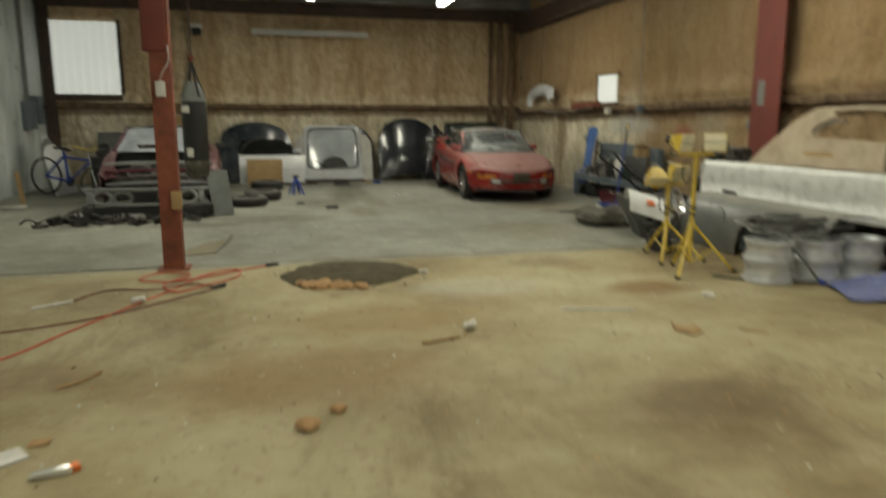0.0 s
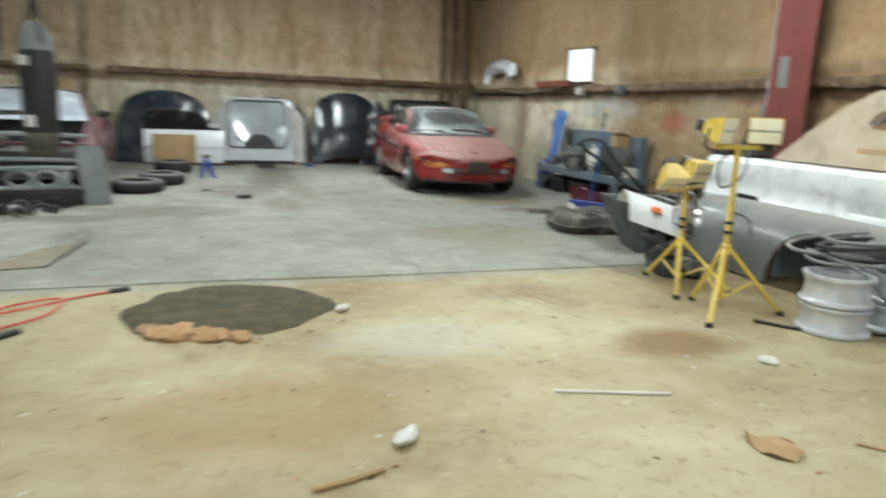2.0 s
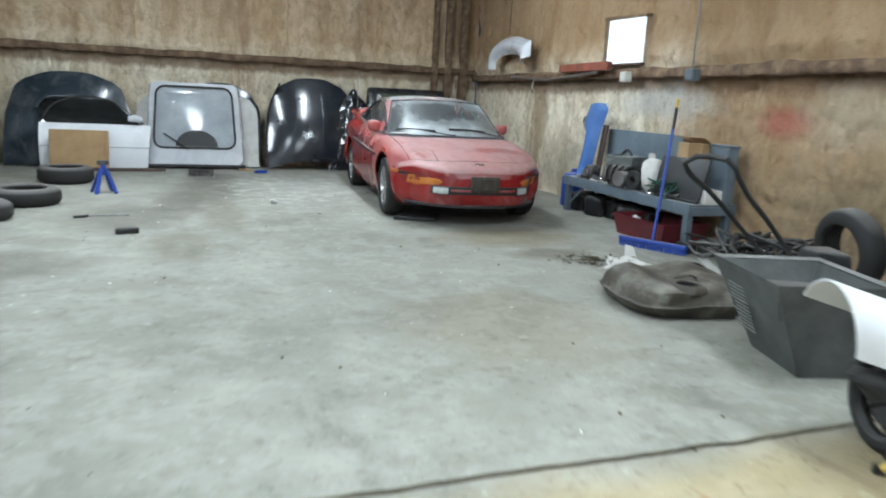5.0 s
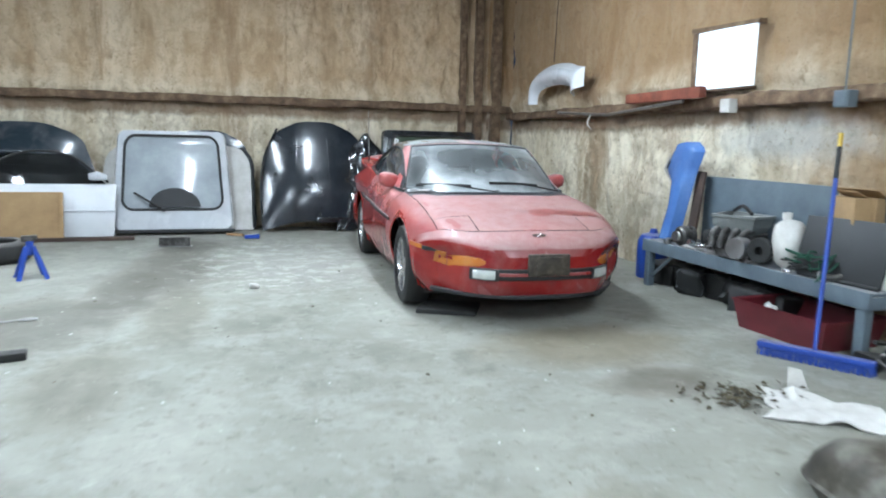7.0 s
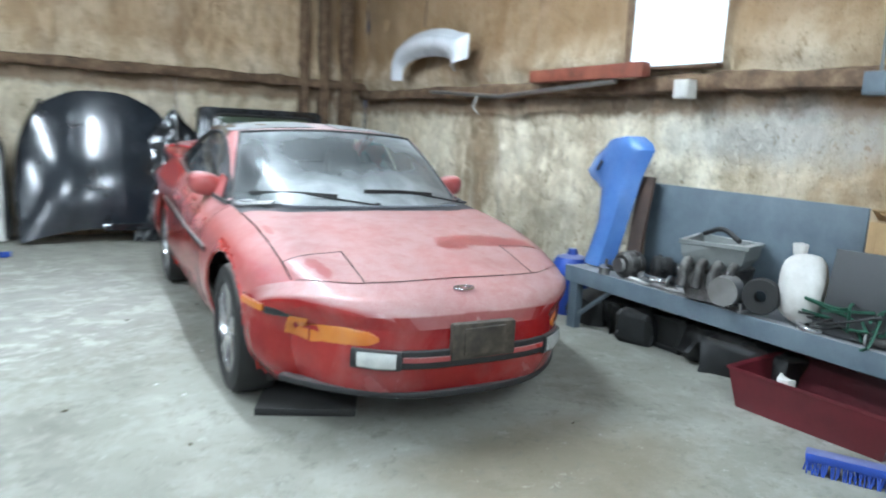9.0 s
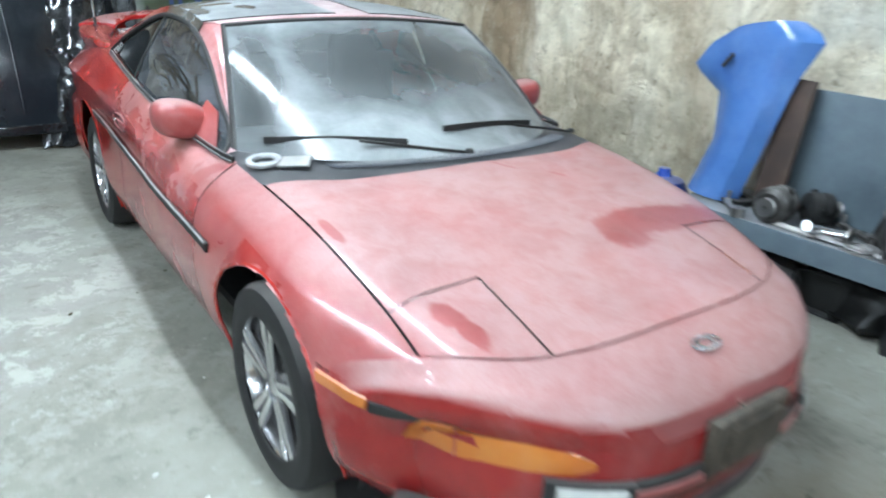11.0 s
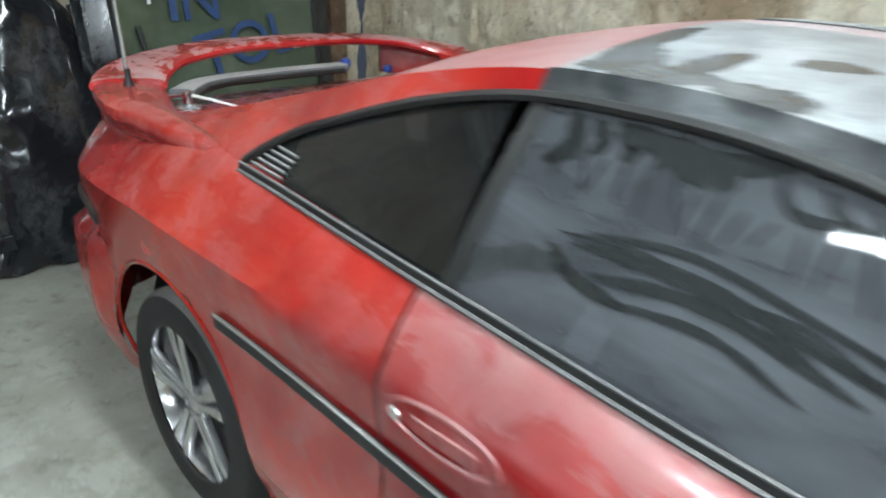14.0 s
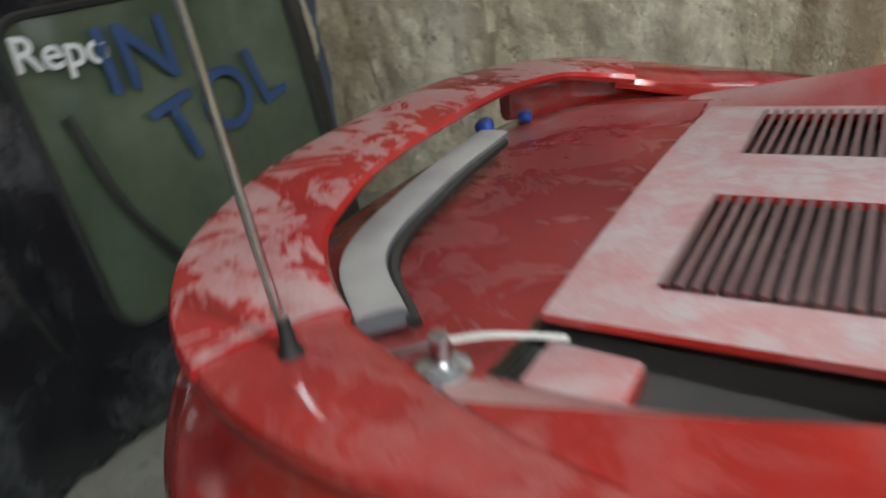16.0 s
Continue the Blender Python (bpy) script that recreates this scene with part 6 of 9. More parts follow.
def ring_row(x0, x1, z0, z1, y, r, n=9, taper=0.0):
    pts = []
    for cx, cz, a0 in ((x1 - r, z1 - r, 0), (x0 + r, z1 - r, 90), (x0 + r, z0 + r, 180), (x1 - r, z0 + r, 270)):
        for k in range(n):
            a = radians(a0 + 90 * k / (n - 1))
            pts.append(((cx + r * math.cos(a)) * (1 - taper * (cz + r * math.sin(a))), y - 0.05 * (1 - ((cx + r * math.cos(a)) / 0.75) ** 2), cz + r * math.sin(a)))
    return pts


part("tailgate_frame", thicken(rows_bm([ring_row(-0.72, 0.72, 0.03, 1.28, 0.04, 0.10, taper=0.10), ring_row(-0.70, 0.70, 0.05, 1.27, -0.02, 0.10, taper=0.10), ring_row(-0.60, 0.60, 0.30, 1.20, -0.05, 0.14, taper=0.10)], ring=True), 0.01), SILVER, hatch)
bm = bmesh.new()
bm.faces.new([bm.verts.new(p) for p in ring_row(-0.61, 0.61, 0.29, 1.21, -0.044, 0.14, taper=0.10)])
bmesh.ops.triangulate(bm, faces=bm.faces)
HATCH_GLASS = make_paint("grey_dusty_window", [(0.24, 0.265, 0.285), (0.34, 0.37, 0.39), (0.44, 0.47, 0.49)], 0.5, (0.52, 0.55, 0.57), 0.06)
part("window", bm, HATCH_GLASS, hatch)
part("window_seal", tube_bm(ring_row(-0.605, 0.605, 0.295, 1.205, -0.05, 0.14, taper=0.10) + ring_row(-0.605, 0.605, 0.295, 1.205, -0.05, 0.14, taper=0.10)[:1], 0.016, 6), RUBBER, hatch)
bm = bmesh.new()
bm.faces.new([bm.verts.new((0.30 * math.cos(a) + 0.02, -0.102, 0.32 + 0.24 * math.sin(a))) for a in np.linspace(0, math.pi, 20)])
part("wiped_patch", bm, PLASTIC, hatch, "darker wiped half circle")
part("wiper", tube_bm(smooth_path([(-0.10, -0.10, 0.27), (-0.2, -0.13, 0.34), (-0.44, -0.11, 0.50)], 8), 0.012, 6), RUBBER, hatch)
part("bottom_lip", sweep_bm([(-0.72, -0.02, 0.03), (0, -0.07, 0.03), (0.72, -0.02, 0.03)], [0.06] * 3, [0.045] * 3, 8), RUBBER, hatch)
panel = leaning("white_door_panel", 2.11, 16.73, 8, "white car door panel standing behind the tailgate", "car door")
part("door_skin", shell(0.86, 1.10, 0.06, lambda v: float(np.interp(v, [0, 0.6, 0.85, 1], [1, 1, 0.9, 0.7]))), PAPER, panel)
part("door_edge", tube_bm(smooth_path([(0.43, -0.01, 0.02), (0.435, -0.02, 0.6), (0.40, -0.02, 0.95), (0.30, -0.01, 1.08)], 14), 0.022, 8), PLASTIC, panel)
panel = leaning("dark_door_shell", 1.95, 16.89, 8, "dark car panel edge showing behind the tailgate", "car panel")
part("skin", shell(1.28, 1.30, 0.05, hood_taper), DARK_PAINT, panel)
panel = leaning("white_door_panel", 1.01, 16.73, 8, "white car panel standing behind the tailgate", "car door")
part("door_skin", shell(0.60, 1.08, 0.05, hood_taper), PAPER, panel)

cap = leaning("black_tailgate", 4.88, 16.40, 7, "black rear hatch with grimy green glass and blue crayon writing", "tailgate", turn=-3)
part("hatch_frame", thicken(rows_bm([ring_row(-0.66, 0.66, 0.02, 1.36, 0.05, 0.07), ring_row(-0.64, 0.64, 0.04, 1.35, -0.02, 0.07), ring_row(-0.52, 0.53, 0.36, 1.27, -0.03, 0.09)], ring=True), 0.012), BLACK_PAINT, cap)
bm = bmesh.new()
bm.faces.new([bm.verts.new(p) for p in ring_row(-0.53, 0.54, 0.35, 1.28, -0.026, 0.09)])
bmesh.ops.triangulate(bm, faces=bm.faces)
GREEN = make_paint("grimy_green_window", [(0.035, 0.05, 0.032), (0.06, 0.08, 0.052), (0.09, 0.115, 0.08)], 0.4, (0.3, 0.32, 0.26), 0.12)
part("glass", bm, GREEN, cap)
part("glass_seal", tube_bm(ring_row(-0.525, 0.535, 0.355, 1.275, -0.034, 0.09) + ring_row(-0.525, 0.535, 0.355, 1.275, -0.034, 0.09)[:1], 0.013, 6), RUBBER, cap)
part("gas_strut", tube_bm(smooth_path([(-0.44, -0.09, 1.0), (-0.38, -0.10, 0.7), (-0.28, -0.10, 0.5)], 10), 0.012, 6), RUBBER, cap)
part("lower_skin", box_bm(-0.62, 0.62, -0.05, 0.0, 0.03, 0.33, 0.03), BLACK_PAINT, cap)
part("license_recess", box_bm(-0.3, 0.35, -0.075, -0.045, 0.09, 0.27, 0.02), PLASTIC, cap)
CRAYON = surf("blue_crayon", [(0.02, 0.045, 0.13), (0.03, 0.07, 0.19)], 0.7)
CHALK = surf("white_crayon", [(0.6, 0.6, 0.6), (0.72, 0.72, 0.72)], 0.8)


def words(body, x, z, size, m, parent, y=-0.083, turn=0, thick=0.006):
    cu = bpy.data.curves.new("writing", "FONT")
    cu.body, cu.size, cu.extrude, cu.offset = body, size, 0.001, thick
    tmp = bpy.data.objects.new("tmp", cu)
    scene.collection.objects.link(tmp)
    me = bpy.data.meshes.new_from_object(tmp.evaluated_get(bpy.context.evaluated_depsgraph_get()))
    bpy.data.objects.remove(tmp)
    me.name = "writing"
    me.materials.clear()
    me.materials.append(m)
    ob = new("writing", me)
    ob.parent = parent
    ob.matrix_basis = pose(x, y, z, 90, 0, 0) @ pose(0, 0, 0, 0, 0, turn)
    return ob


words("IN", -0.29, 1.02, 0.27, CRAYON, cap, thick=0.003)
words("TOL", -0.15, 0.745, 0.29, CRAYON, cap, turn=12, thick=0.002)
words("Repo", -0.515, 1.14, 0.13, CHALK, cap, turn=-6, thick=0.002)

# ---- loose things on the north half of the floor ----
def tyre(place, label, R=0.31, w=0.20, inner=0.19, turn=0.0, tilt=0.0, group=""):
    t = thing("car_tyre", place, label, "tyre", turn=turn, tilt=tilt, group=group)
    part("tread", lathe_bm([(inner, 0.02), (inner + 0.01, 0.004), (R - 0.06, 0.0), (R - 0.02, 0.02), (R, 0.05), (R, w - 0.05), (R - 0.02, w - 0.02), (R - 0.06, w), (inner + 0.01, w - 0.004), (inner, w - 0.02), (inner + 0.03, w / 2), (inner, 0.02)], 40), TYRE, t)
    return t


tyre((0.10, 14.72, 0), "black car tyre lying flat on the floor")
tyre((-0.22, 12.12, 0), "worn black tyre lying flat by the wreck", 0.33, 0.16)
tyre((0.02, 13.0, 0), "black tyre lying flat near the wreck", 0.32, 0.17)

stand = thing("jack_stand", (0.63, 13.80, 0), "blue steel jack stand on the floor", "jack stand", turn=20)
for k in range(4):
    a = radians(45 + 90 * k)
    part("leg", sweep_bm([(0.15 * math.cos(a), 0.15 * math.sin(a), 0.0), (0.10 * math.cos(a), 0.10 * math.sin(a), 0.12), (0.035 * math.cos(a), 0.035 * math.sin(a), 0.27)], [0.045, 0.05, 0.04], [0.02] * 3, 8, flat=(math.cos(a), math.sin(a), 0.4)), BLUE, stand)
part("column", tube_bm([(0, 0, 0.20), (0, 0, 0.32)], 0.03, 10), BLUE, stand)
part("saddle", box_bm(-0.06, 0.06, -0.025, 0.025, 0.315, 0.365, 0.01), CAST, stand)

for (x, y, turn, s) in ((1.08, 11.42, 15, 0.055),):
    chunk = solid("rubber_block", jitter(box_bm(-1.6 * s, 1.6 * s, -s, s, 0, 0.8 * s, 0.01), 0.01, 12), RUBBER, "small black rubber block on the floor", "block", place=(x, y, 0), turn=turn)
tool = thing("bent_rod_tool", (0.80, 12.24, 0.008), "thin bent steel tool lying on the floor", "tool", turn=12)
part("rod", tube_bm(smooth_path([(-0.22, -0.03, 0), (-0.05, 0.0, 0.004), (0.06, 0.01, 0), (0.20, 0.05, 0), (0.23, 0.02, 0), (0.12, 0.0, 0)], 20), 0.007, 6), STEEL, tool)
part("handle", tube_bm([(-0.24, -0.035, 0.002), (-0.12, -0.015, 0.004)], 0.014, 8), RUBBER, tool)
wedge = thing("metal_bracket", (1.66, 15.42, 0), "rusty folded metal bracket below the tailgate", "bracket", turn=-5)
part("plate", jitter(box_bm(-0.17, 0.17, -0.05, 0.05, 0.0, 0.012), 0.006, 9), STEEL, wedge)
part("lip", jitter(box_bm(-0.16, 0.16, -0.055, -0.043, 0.013, 0.11), 0.008, 9), CAST, wedge)
rail_bar = solid("wooden_batten", box_bm(-0.55, 0.55, -0.03, 0.03, 0, 0.045, 0.006), DARK_STEEL, "dark wooden batten on the floor by the door", "batten", place=(0.62, 16.0, 0), turn=4)
bit = solid("blue_clamp", jitter(box_bm(-0.10, 0.08, -0.03, 0.03, 0, 0.05, 0.012), 0.015, 14), BLUE, "small blue clamp on the floor", "clamp", place=(2.50, 15.95, 0), turn=12)
solid("wood_scrap", jitter(box_bm(-0.10, 0.10, -0.03, 0.03, 0, 0.03, 0.006), 0.01, 14), CLAY, "brown wood scrap beside the tailgate", "scrap", place=(2.30, 16.25, 0), turn=-20)
mat_bm = box_bm(-0.215, 0.215, -0.165, 0.165, 0, 0.035, 0.008)
solid("rubber_mat", mat_bm, RUBBER, "black rubber mat on the floor before the car", "mat", place=(3.765, 12.01, 0), turn=-26)

# ---- the wreck and its litter ----
DULL_GREY = make_paint("dull_grey_bare_panel", [(0.14, 0.15, 0.155), (0.22, 0.23, 0.235), (0.3, 0.31, 0.31)], 0.4, (0.34, 0.34, 0.33), 0.3, scuff=0.5)
HAZE = make_glass("dust_white_windscreen", (0.5, 0.55, 0.58), 0.85, smear=0.3, dust_col=(0.56, 0.60, 0.66))
wreck = thing("wrecked_coupe", (-1.42, 11.35, 0), "stripped maroon coupe with dusty windscreen and no nose", "car", turn=4)
W2 = np.array([(0.0, 0.80, 0.55, 0.62), (0.35, 0.86, 0.72, 0.80), (0.8, 0.88, 0.84, 0.90), (1.3, 0.88, 0.90, 0.94), (2.6, 0.88, 0.92, 0.95), (4.0, 0.82, 0.90, 0.93)])
for sx in (-1, 1):
    rows = []
    for y in np.linspace(0.0, 4.0, 40):
        w, zs, zt = [float(spline(W2[:, 0], W2[:, k], y)) for k in (1, 2, 3)]
        prof = smooth_path([(w - 0.05, 0.20), (w, 0.42), (w, 0.60), (w - 0.06, zs - 0.03), (w - 0.16, zs + 0.01), (w - 0.22, zs - 0.02)], 16)
        rows.append([(sx * x, y, z) for x, z in prof])
    bm = rows_bm(rows)
    gone = [f for f in bm.faces if all(math.hypot(v.co.y - 0.62, v.co.z - 0.33) < 0.34 for v in f.verts)]
    bmesh.ops.delete(bm, geom=gone, context="FACES")
    part("front_fender", thicken(bm, 0.008), MAROON, wreck)
    w = part("wheel", lathe_bm([(0.20, 0.0), (0.31, sx * -0.0), (0.325, sx * -0.03), (0.325, sx * -0.17), (0.2, sx * -0.19), (0.02, sx * -0.06), (0.2, 0.0)], 32, "x"), TYRE, wreck)
    w.location = (sx * 0.84, 0.66, 0.325)
part("engine_bay", box_bm(-0.66, 0.66, 0.06, 1.18, 0.22, 0.56, 0.04), CAST, wreck)
for k, (x, y, z, sx2, sy, sz) in enumerate(((-0.3, 0.5, 0.62, 0.30, 0.34, 0.14), (0.25, 0.62, 0.60, 0.26, 0.3, 0.16), (0.5, 0.3, 0.58, 0.12, 0.12, 0.14), (-0.52, 0.2, 0.58, 0.10, 0.14, 0.10), (0.0, 0.95, 0.66, 0.6, 0.12, 0.10))):
    part("engine_part", jitter(box_bm(x - sx2 / 2, x + sx2 / 2, y - sy / 2, y + sy / 2, z - sz / 2, z + sz / 2, 0.025), 0.02, 9, k), (CAST, PLASTIC, STEEL)[k % 3], wreck)
for z in (0.44, 0.62, 0.73):
    part("cross_bar", sweep_bm(smooth_path([(-0.74, 0.10, z), (-0.3, 0.02, z + 0.02), (0.3, 0.02, z + 0.02), (0.74, 0.10, z)], 14), [0.07] * 14, [0.05] * 14, 8), (MAROON, DULL_GREY, MAROON)[int(z * 10) % 3], wreck)
part("windscreen", rows_bm([[(v * (0.70 - 0.15 * u), 1.05 + 0.62 * u - 0.18 * (1 - v * v) * (1 - 0.5 * u), 0.88 + 0.37 * u) for v in np.linspace(-1, 1, 21)] for u in np.linspace(0, 1, 9)]), HAZE, wreck, "windscreen white with dust")
part("roof", thicken(rows_bm([[(v * 0.56, y, 1.25 + 0.045 * (1 - v * v) - 0.05 * ((y - 2.1) / 0.5) ** 2 * 0.3) for v in np.linspace(-1, 1, 15)] for y in np.linspace(1.62, 2.9, 10)]), 0.02), PLASTIC, wreck)
for sx in (-1, 1):
    part("roof_pillar", tube_bm(smooth_path([(sx * 0.72, 1.08, 0.88), (sx * 0.62, 1.42, 1.10), (sx * 0.56, 1.70, 1.25)], 10), 0.028, 8), MAROON, wreck)
    part("side_window", rows_bm([[(sx * 0.72, 1.1, 0.9), (sx * 0.72, 2.9, 0.95)], [(sx * 0.575, 1.66, 1.24), (sx * 0.57, 2.7, 1.24)]]), DARK_GLASS, wreck)
    part("door_mirror", sweep_bm([(sx * 0.80, 1.22, 0.96), (sx * 0.88, 1.22, 0.97), (sx * 0.95, 1.24, 0.96)], [0.09, 0.10, 0.06], [0.08, 0.10, 0.06], 10), RUBBER, wreck)
part("firewall", box_bm(-0.7, 0.7, 1.18, 1.24, 0.25, 0.88), PLASTIC, wreck)
part("cowl_clutter", jitter(box_bm(-0.35, 0.1, 0.98, 1.12, 0.88, 0.99, 0.02), 0.05, 12), CAST, wreck)
part("floor_pan", box_bm(-0.7, 0.7, 1.24, 3.9, 0.2, 0.3), PLASTIC, wreck)
part("tail", box_bm(-0.78, 0.78, 2.9, 4.0, 0.3, 0.95, 0.12, seg=3), MAROON, wreck)

nose = thing("header_panel", (-1.52, 10.68, 0.215), "silver headlight header panel with round openings, lying on scrap", "car part", turn=3)
for x in (-0.56, -0.30, 0.28, 0.54):
    part("lamp_ring", add_tube(bmesh.new(), [(x + 0.115 * math.cos(a), -0.02, 0.10 + 0.085 * math.sin(a)) for a in np.linspace(0, 2 * math.pi, 22)], 0.024, 8, caps=False), DULL_GREY, nose)
for z in (0.205, 0.0):
    part("panel_rail", sweep_bm(smooth_path([(-0.80, 0.10, z), (-0.62, 0.0, z + 0.01), (0, -0.03, z), (0.6, 0.0, z + 0.01), (0.80, 0.10, z)], 20), [0.06] * 20, [0.045] * 20, 10), DULL_GREY, nose)
part("grille_mesh", box_bm(-0.15, 0.13, -0.01, 0.015, 0.02, 0.18, 0.01), PLASTIC, nose)
for x in (-0.43, 0.41, -0.72, 0.72):
    part("panel_web", box_bm(x - 0.035, x + 0.035, -0.015, 0.015, 0.03, 0.18, 0.01), DULL_GREY, nose)
bumper = solid("bumper_beam", sweep_bm(smooth_path([(-0.85, 0.25, 0.10), (-0.7, 0.03, 0.10), (0, -0.05, 0.10), (0.7, 0.03, 0.10), (0.85, 0.25, 0.10)], 24), [0.12] * 24, [0.18] * 24, 10), PLASTIC, "black bumper beam on the floor under the header panel", "car part", place=(-1.50, 10.75, 0), turn=3)
random.seed(9)
for k in range(26):
    x, y = random.uniform(-2.75, -0.72), random.uniform(10.12, 10.66)
    j = thing("scrap_part", (x, y, 0), "greasy black suspension and engine scrap on the floor", "scrap", turn=random.uniform(0, 360), group="scrap before the wreck")
    if k % 2:
        part("bracket", jitter(box_bm(-0.09, 0.09, -0.05, 0.05, 0, random.uniform(0.05, 0.13), 0.015), 0.03, 11, k), (CAST, RUBBER, STEEL)[k % 3], j)
    else:
        part("spring", tube_bm([(-0.10 + 0.20 * q / 60, 0.035 * math.cos(q * 0.63), 0.045 + 0.035 * math.sin(q * 0.63)) for q in range(61)], 0.007, 6), (CAST, RUBBER, DARK_STEEL)[k % 3], j)
    part("rod", tube_bm(smooth_path([(0, 0, 0.05), (random.uniform(0.1, 0.2), 0.05, 0.12), (random.uniform(0.15, 0.3), -0.08, 0.05)], 8), 0.012, 6), (RUBBER, CAST)[k % 2], j)
hose = thing("hose_tangle", (-2.25, 10.15, 0), "tangle of thin black hoses on the floor", "hoses")
for k in range(5):
    part("hose", tube_bm(smooth_path([(random.uniform(-0.1, 0.1), random.uniform(-0.1, 0.1), 0.02), (random.uniform(-0.2, 0.2), random.uniform(-0.1, 0.2), random.uniform(0.1, 0.28)), (random.uniform(-0.2, 0.3), random.uniform(-0.2, 0.1), 0.15), (random.uniform(0.1, 0.4), random.uniform(-0.1, 0.2), 0.02)], 18), 0.010, 6), RUBBER, hose)
board = leaning("grey_board", -0.50, 10.88, 14, "grey plastic trim board leaning on the wreck", "board", turn=-6)
part("sheet", plate_bm([(-0.16, 0, 0.0), (0.12, 0, 0.0), (0.02, 0, 0.66), (-0.28, 0, 0.66)], 0.02, (0, 1, 0), 0.004), GREY_PLASTIC, board)

# heavy bag on its strap
bag = thing("heavy_bag", (-0.70, 9.25, 0), "black heavy punching bag hanging on webbing straps", "punching bag")
part("bag_body", lathe_bm([(0.0, 0.68), (0.10, 0.68), (0.13, 0.72), (0.142, 0.95), (0.145, 1.35), (0.138, 1.58), (0.11, 1.64), (0.0, 1.645)], 28), RUBBER, bag)
part("bag_base", lathe_bm([(0.140, 0.88), (0.144, 0.86), (0.13, 0.705), (0.10, 0.676), (0.0, 0.675)], 28), GUNMETAL, bag, "faded grey bottom of the bag")
part("bag_collar", lathe_bm([(0.141, 1.57), (0.125, 1.66), (0.09, 1.74), (0.06, 1.80), (0.0, 1.81)], 24), GREY_PLASTIC, bag)
for k in range(4):
    a = radians(90 * k + 30)
    part("strap", sweep_bm([(0.15 * math.cos(a), 0.15 * math.sin(a), 1.62), (0.06 * math.cos(a), 0.06 * math.sin(a), 1.85), (0.0, 0.0, 2.06)], [0.03] * 3, [0.006] * 3, 6, flat=(math.cos(a), math.sin(a), 0.3)), RUBBER, bag)
part("chain", tube_bm([(0, 0, 2.04), (0, 0, TOP - 0.02)], 0.012, 6), DARK_STEEL, bag)
part("chain_swivel", lathe_bm([(0.0, 2.12), (0.03, 2.10), (0.035, 2.05), (0.0, 2.0)], 12), RUST, bag)
part("label_patch", box_bm(-0.125, -0.04, -0.152, -0.115, 1.44, 1.52, 0.004), PAPER, bag, "plain pale maker's mark")
part("label_patch", box_bm(-0.09, -0.02, -0.156, -0.128, 0.93, 1.03, 0.004), PAPER, bag, "plain pale square mark")

# bicycle by the partition
bike = thing("bicycle", (-3.28, 13.9, 0), "blue bicycle leaning among the clutter", "bicycle", turn=-28, lean=8)
for x in (-0.52, 0.52):
    w = part("wheel", tube_bm([(x + 0.31 * math.cos(a), 0, 0.33 + 0.31 * math.sin(a)) for a in np.linspace(0, 2 * math.pi, 36)], 0.020, 8), RUBBER, bike)
    for k in range(10):
        a = math.pi * k / 10
        part("spoke", tube_bm([(x + 0.30 * math.cos(a), 0.01, 0.33 + 0.30 * math.sin(a)), (x - 0.30 * math.cos(a), -0.01, 0.33 - 0.30 * math.sin(a))], 0.002, 4), STEEL, w)
bm = bmesh.new()
for a, b in (((-0.52, 0.33), (-0.15, 0.75)), ((-0.52, 0.33), (-0.05, 0.30)), ((-0.05, 0.30), (-0.17, 0.82)), ((-0.05, 0.30), (0.36, 0.70)), ((-0.15, 0.72), (0.36, 0.74))):
    add_tube(bm, [(a[0], 0, a[1]), (b[0], 0, b[1])], 0.022, 8)
part("frame", bm, BLUE, bike)
part("fork", tube_bm([(0.34, 0, 0.88), (0.40, 0, 0.62), (0.52, 0, 0.33)], 0.018, 8), CHROME, bike)
part("handlebar", tube_bm(smooth_path([(0.25, -0.27, 0.98), (0.36, -0.1, 0.93), (0.36, 0.1, 0.93), (0.25, 0.27, 0.98)], 14), 0.014, 8), YELLOW, bike)
part("saddle", sweep_bm([(-0.32, 0, 0.86), (-0.2, 0, 0.87), (-0.04, 0, 0.85)], [0.16, 0.12, 0.05], [0.05] * 3, 10), RUBBER, bike)
part("crank", lathe_bm([(0.0, 0.03), (0.09, 0.03), (0.09, 0.04), (0.0, 0.04)], 20, "y"), CAST, bike).location = (-0.05, 0, 0.30)
crate = thing("storage_chest", (-2.62, 14.6, 0), "dark plastic trunk heaped with clutter by the partition", "trunk", turn=6)
part("box", box_bm(-0.42, 0.42, -0.3, 0.3, 0.0, 0.72, 0.04, seg=3), PLASTIC, crate)
part("heap", jitter(box_bm(-0.34, 0.34, -0.22, 0.22, 0.72, 0.84, 0.05, seg=3), 0.06, 9), FABRIC, crate)
sheet = leaning("grey_glass_sheet", -2.42, 16.57, 10, "large grey pane leaning by the wall", "pane")
part("pane", box_bm(-0.95, 0.75, 0, 0.012, 0.0, 1.12, 0.003), GREY_PLASTIC, sheet)
part("edge_trim", tube_bm([(-0.95, 0.0, 1.12), (0.75, 0.0, 1.12)], 0.012, 6), RUBBER, sheet)
solid("cardboard_carton", jitter(box_bm(-0.2, 0.2, -0.15, 0.15, 0, 0.3, 0.01), 0.01, 5), CARD, "small brown carton on the grey trunk", "carton", place=(-1.78, 16.3, 1.162))
shelf = solid("carton_stand", box_bm(-0.25, 0.25, -0.2, 0.2, 0, 1.16, 0.02), PLASTIC, "dark cabinet below the carton", "cabinet", place=(-1.78, 16.3, 0))
heap = thing("fender_heap", (-3.55, 14.7, 0), "pale battered panels heaped by the partition", "car panels", turn=80)
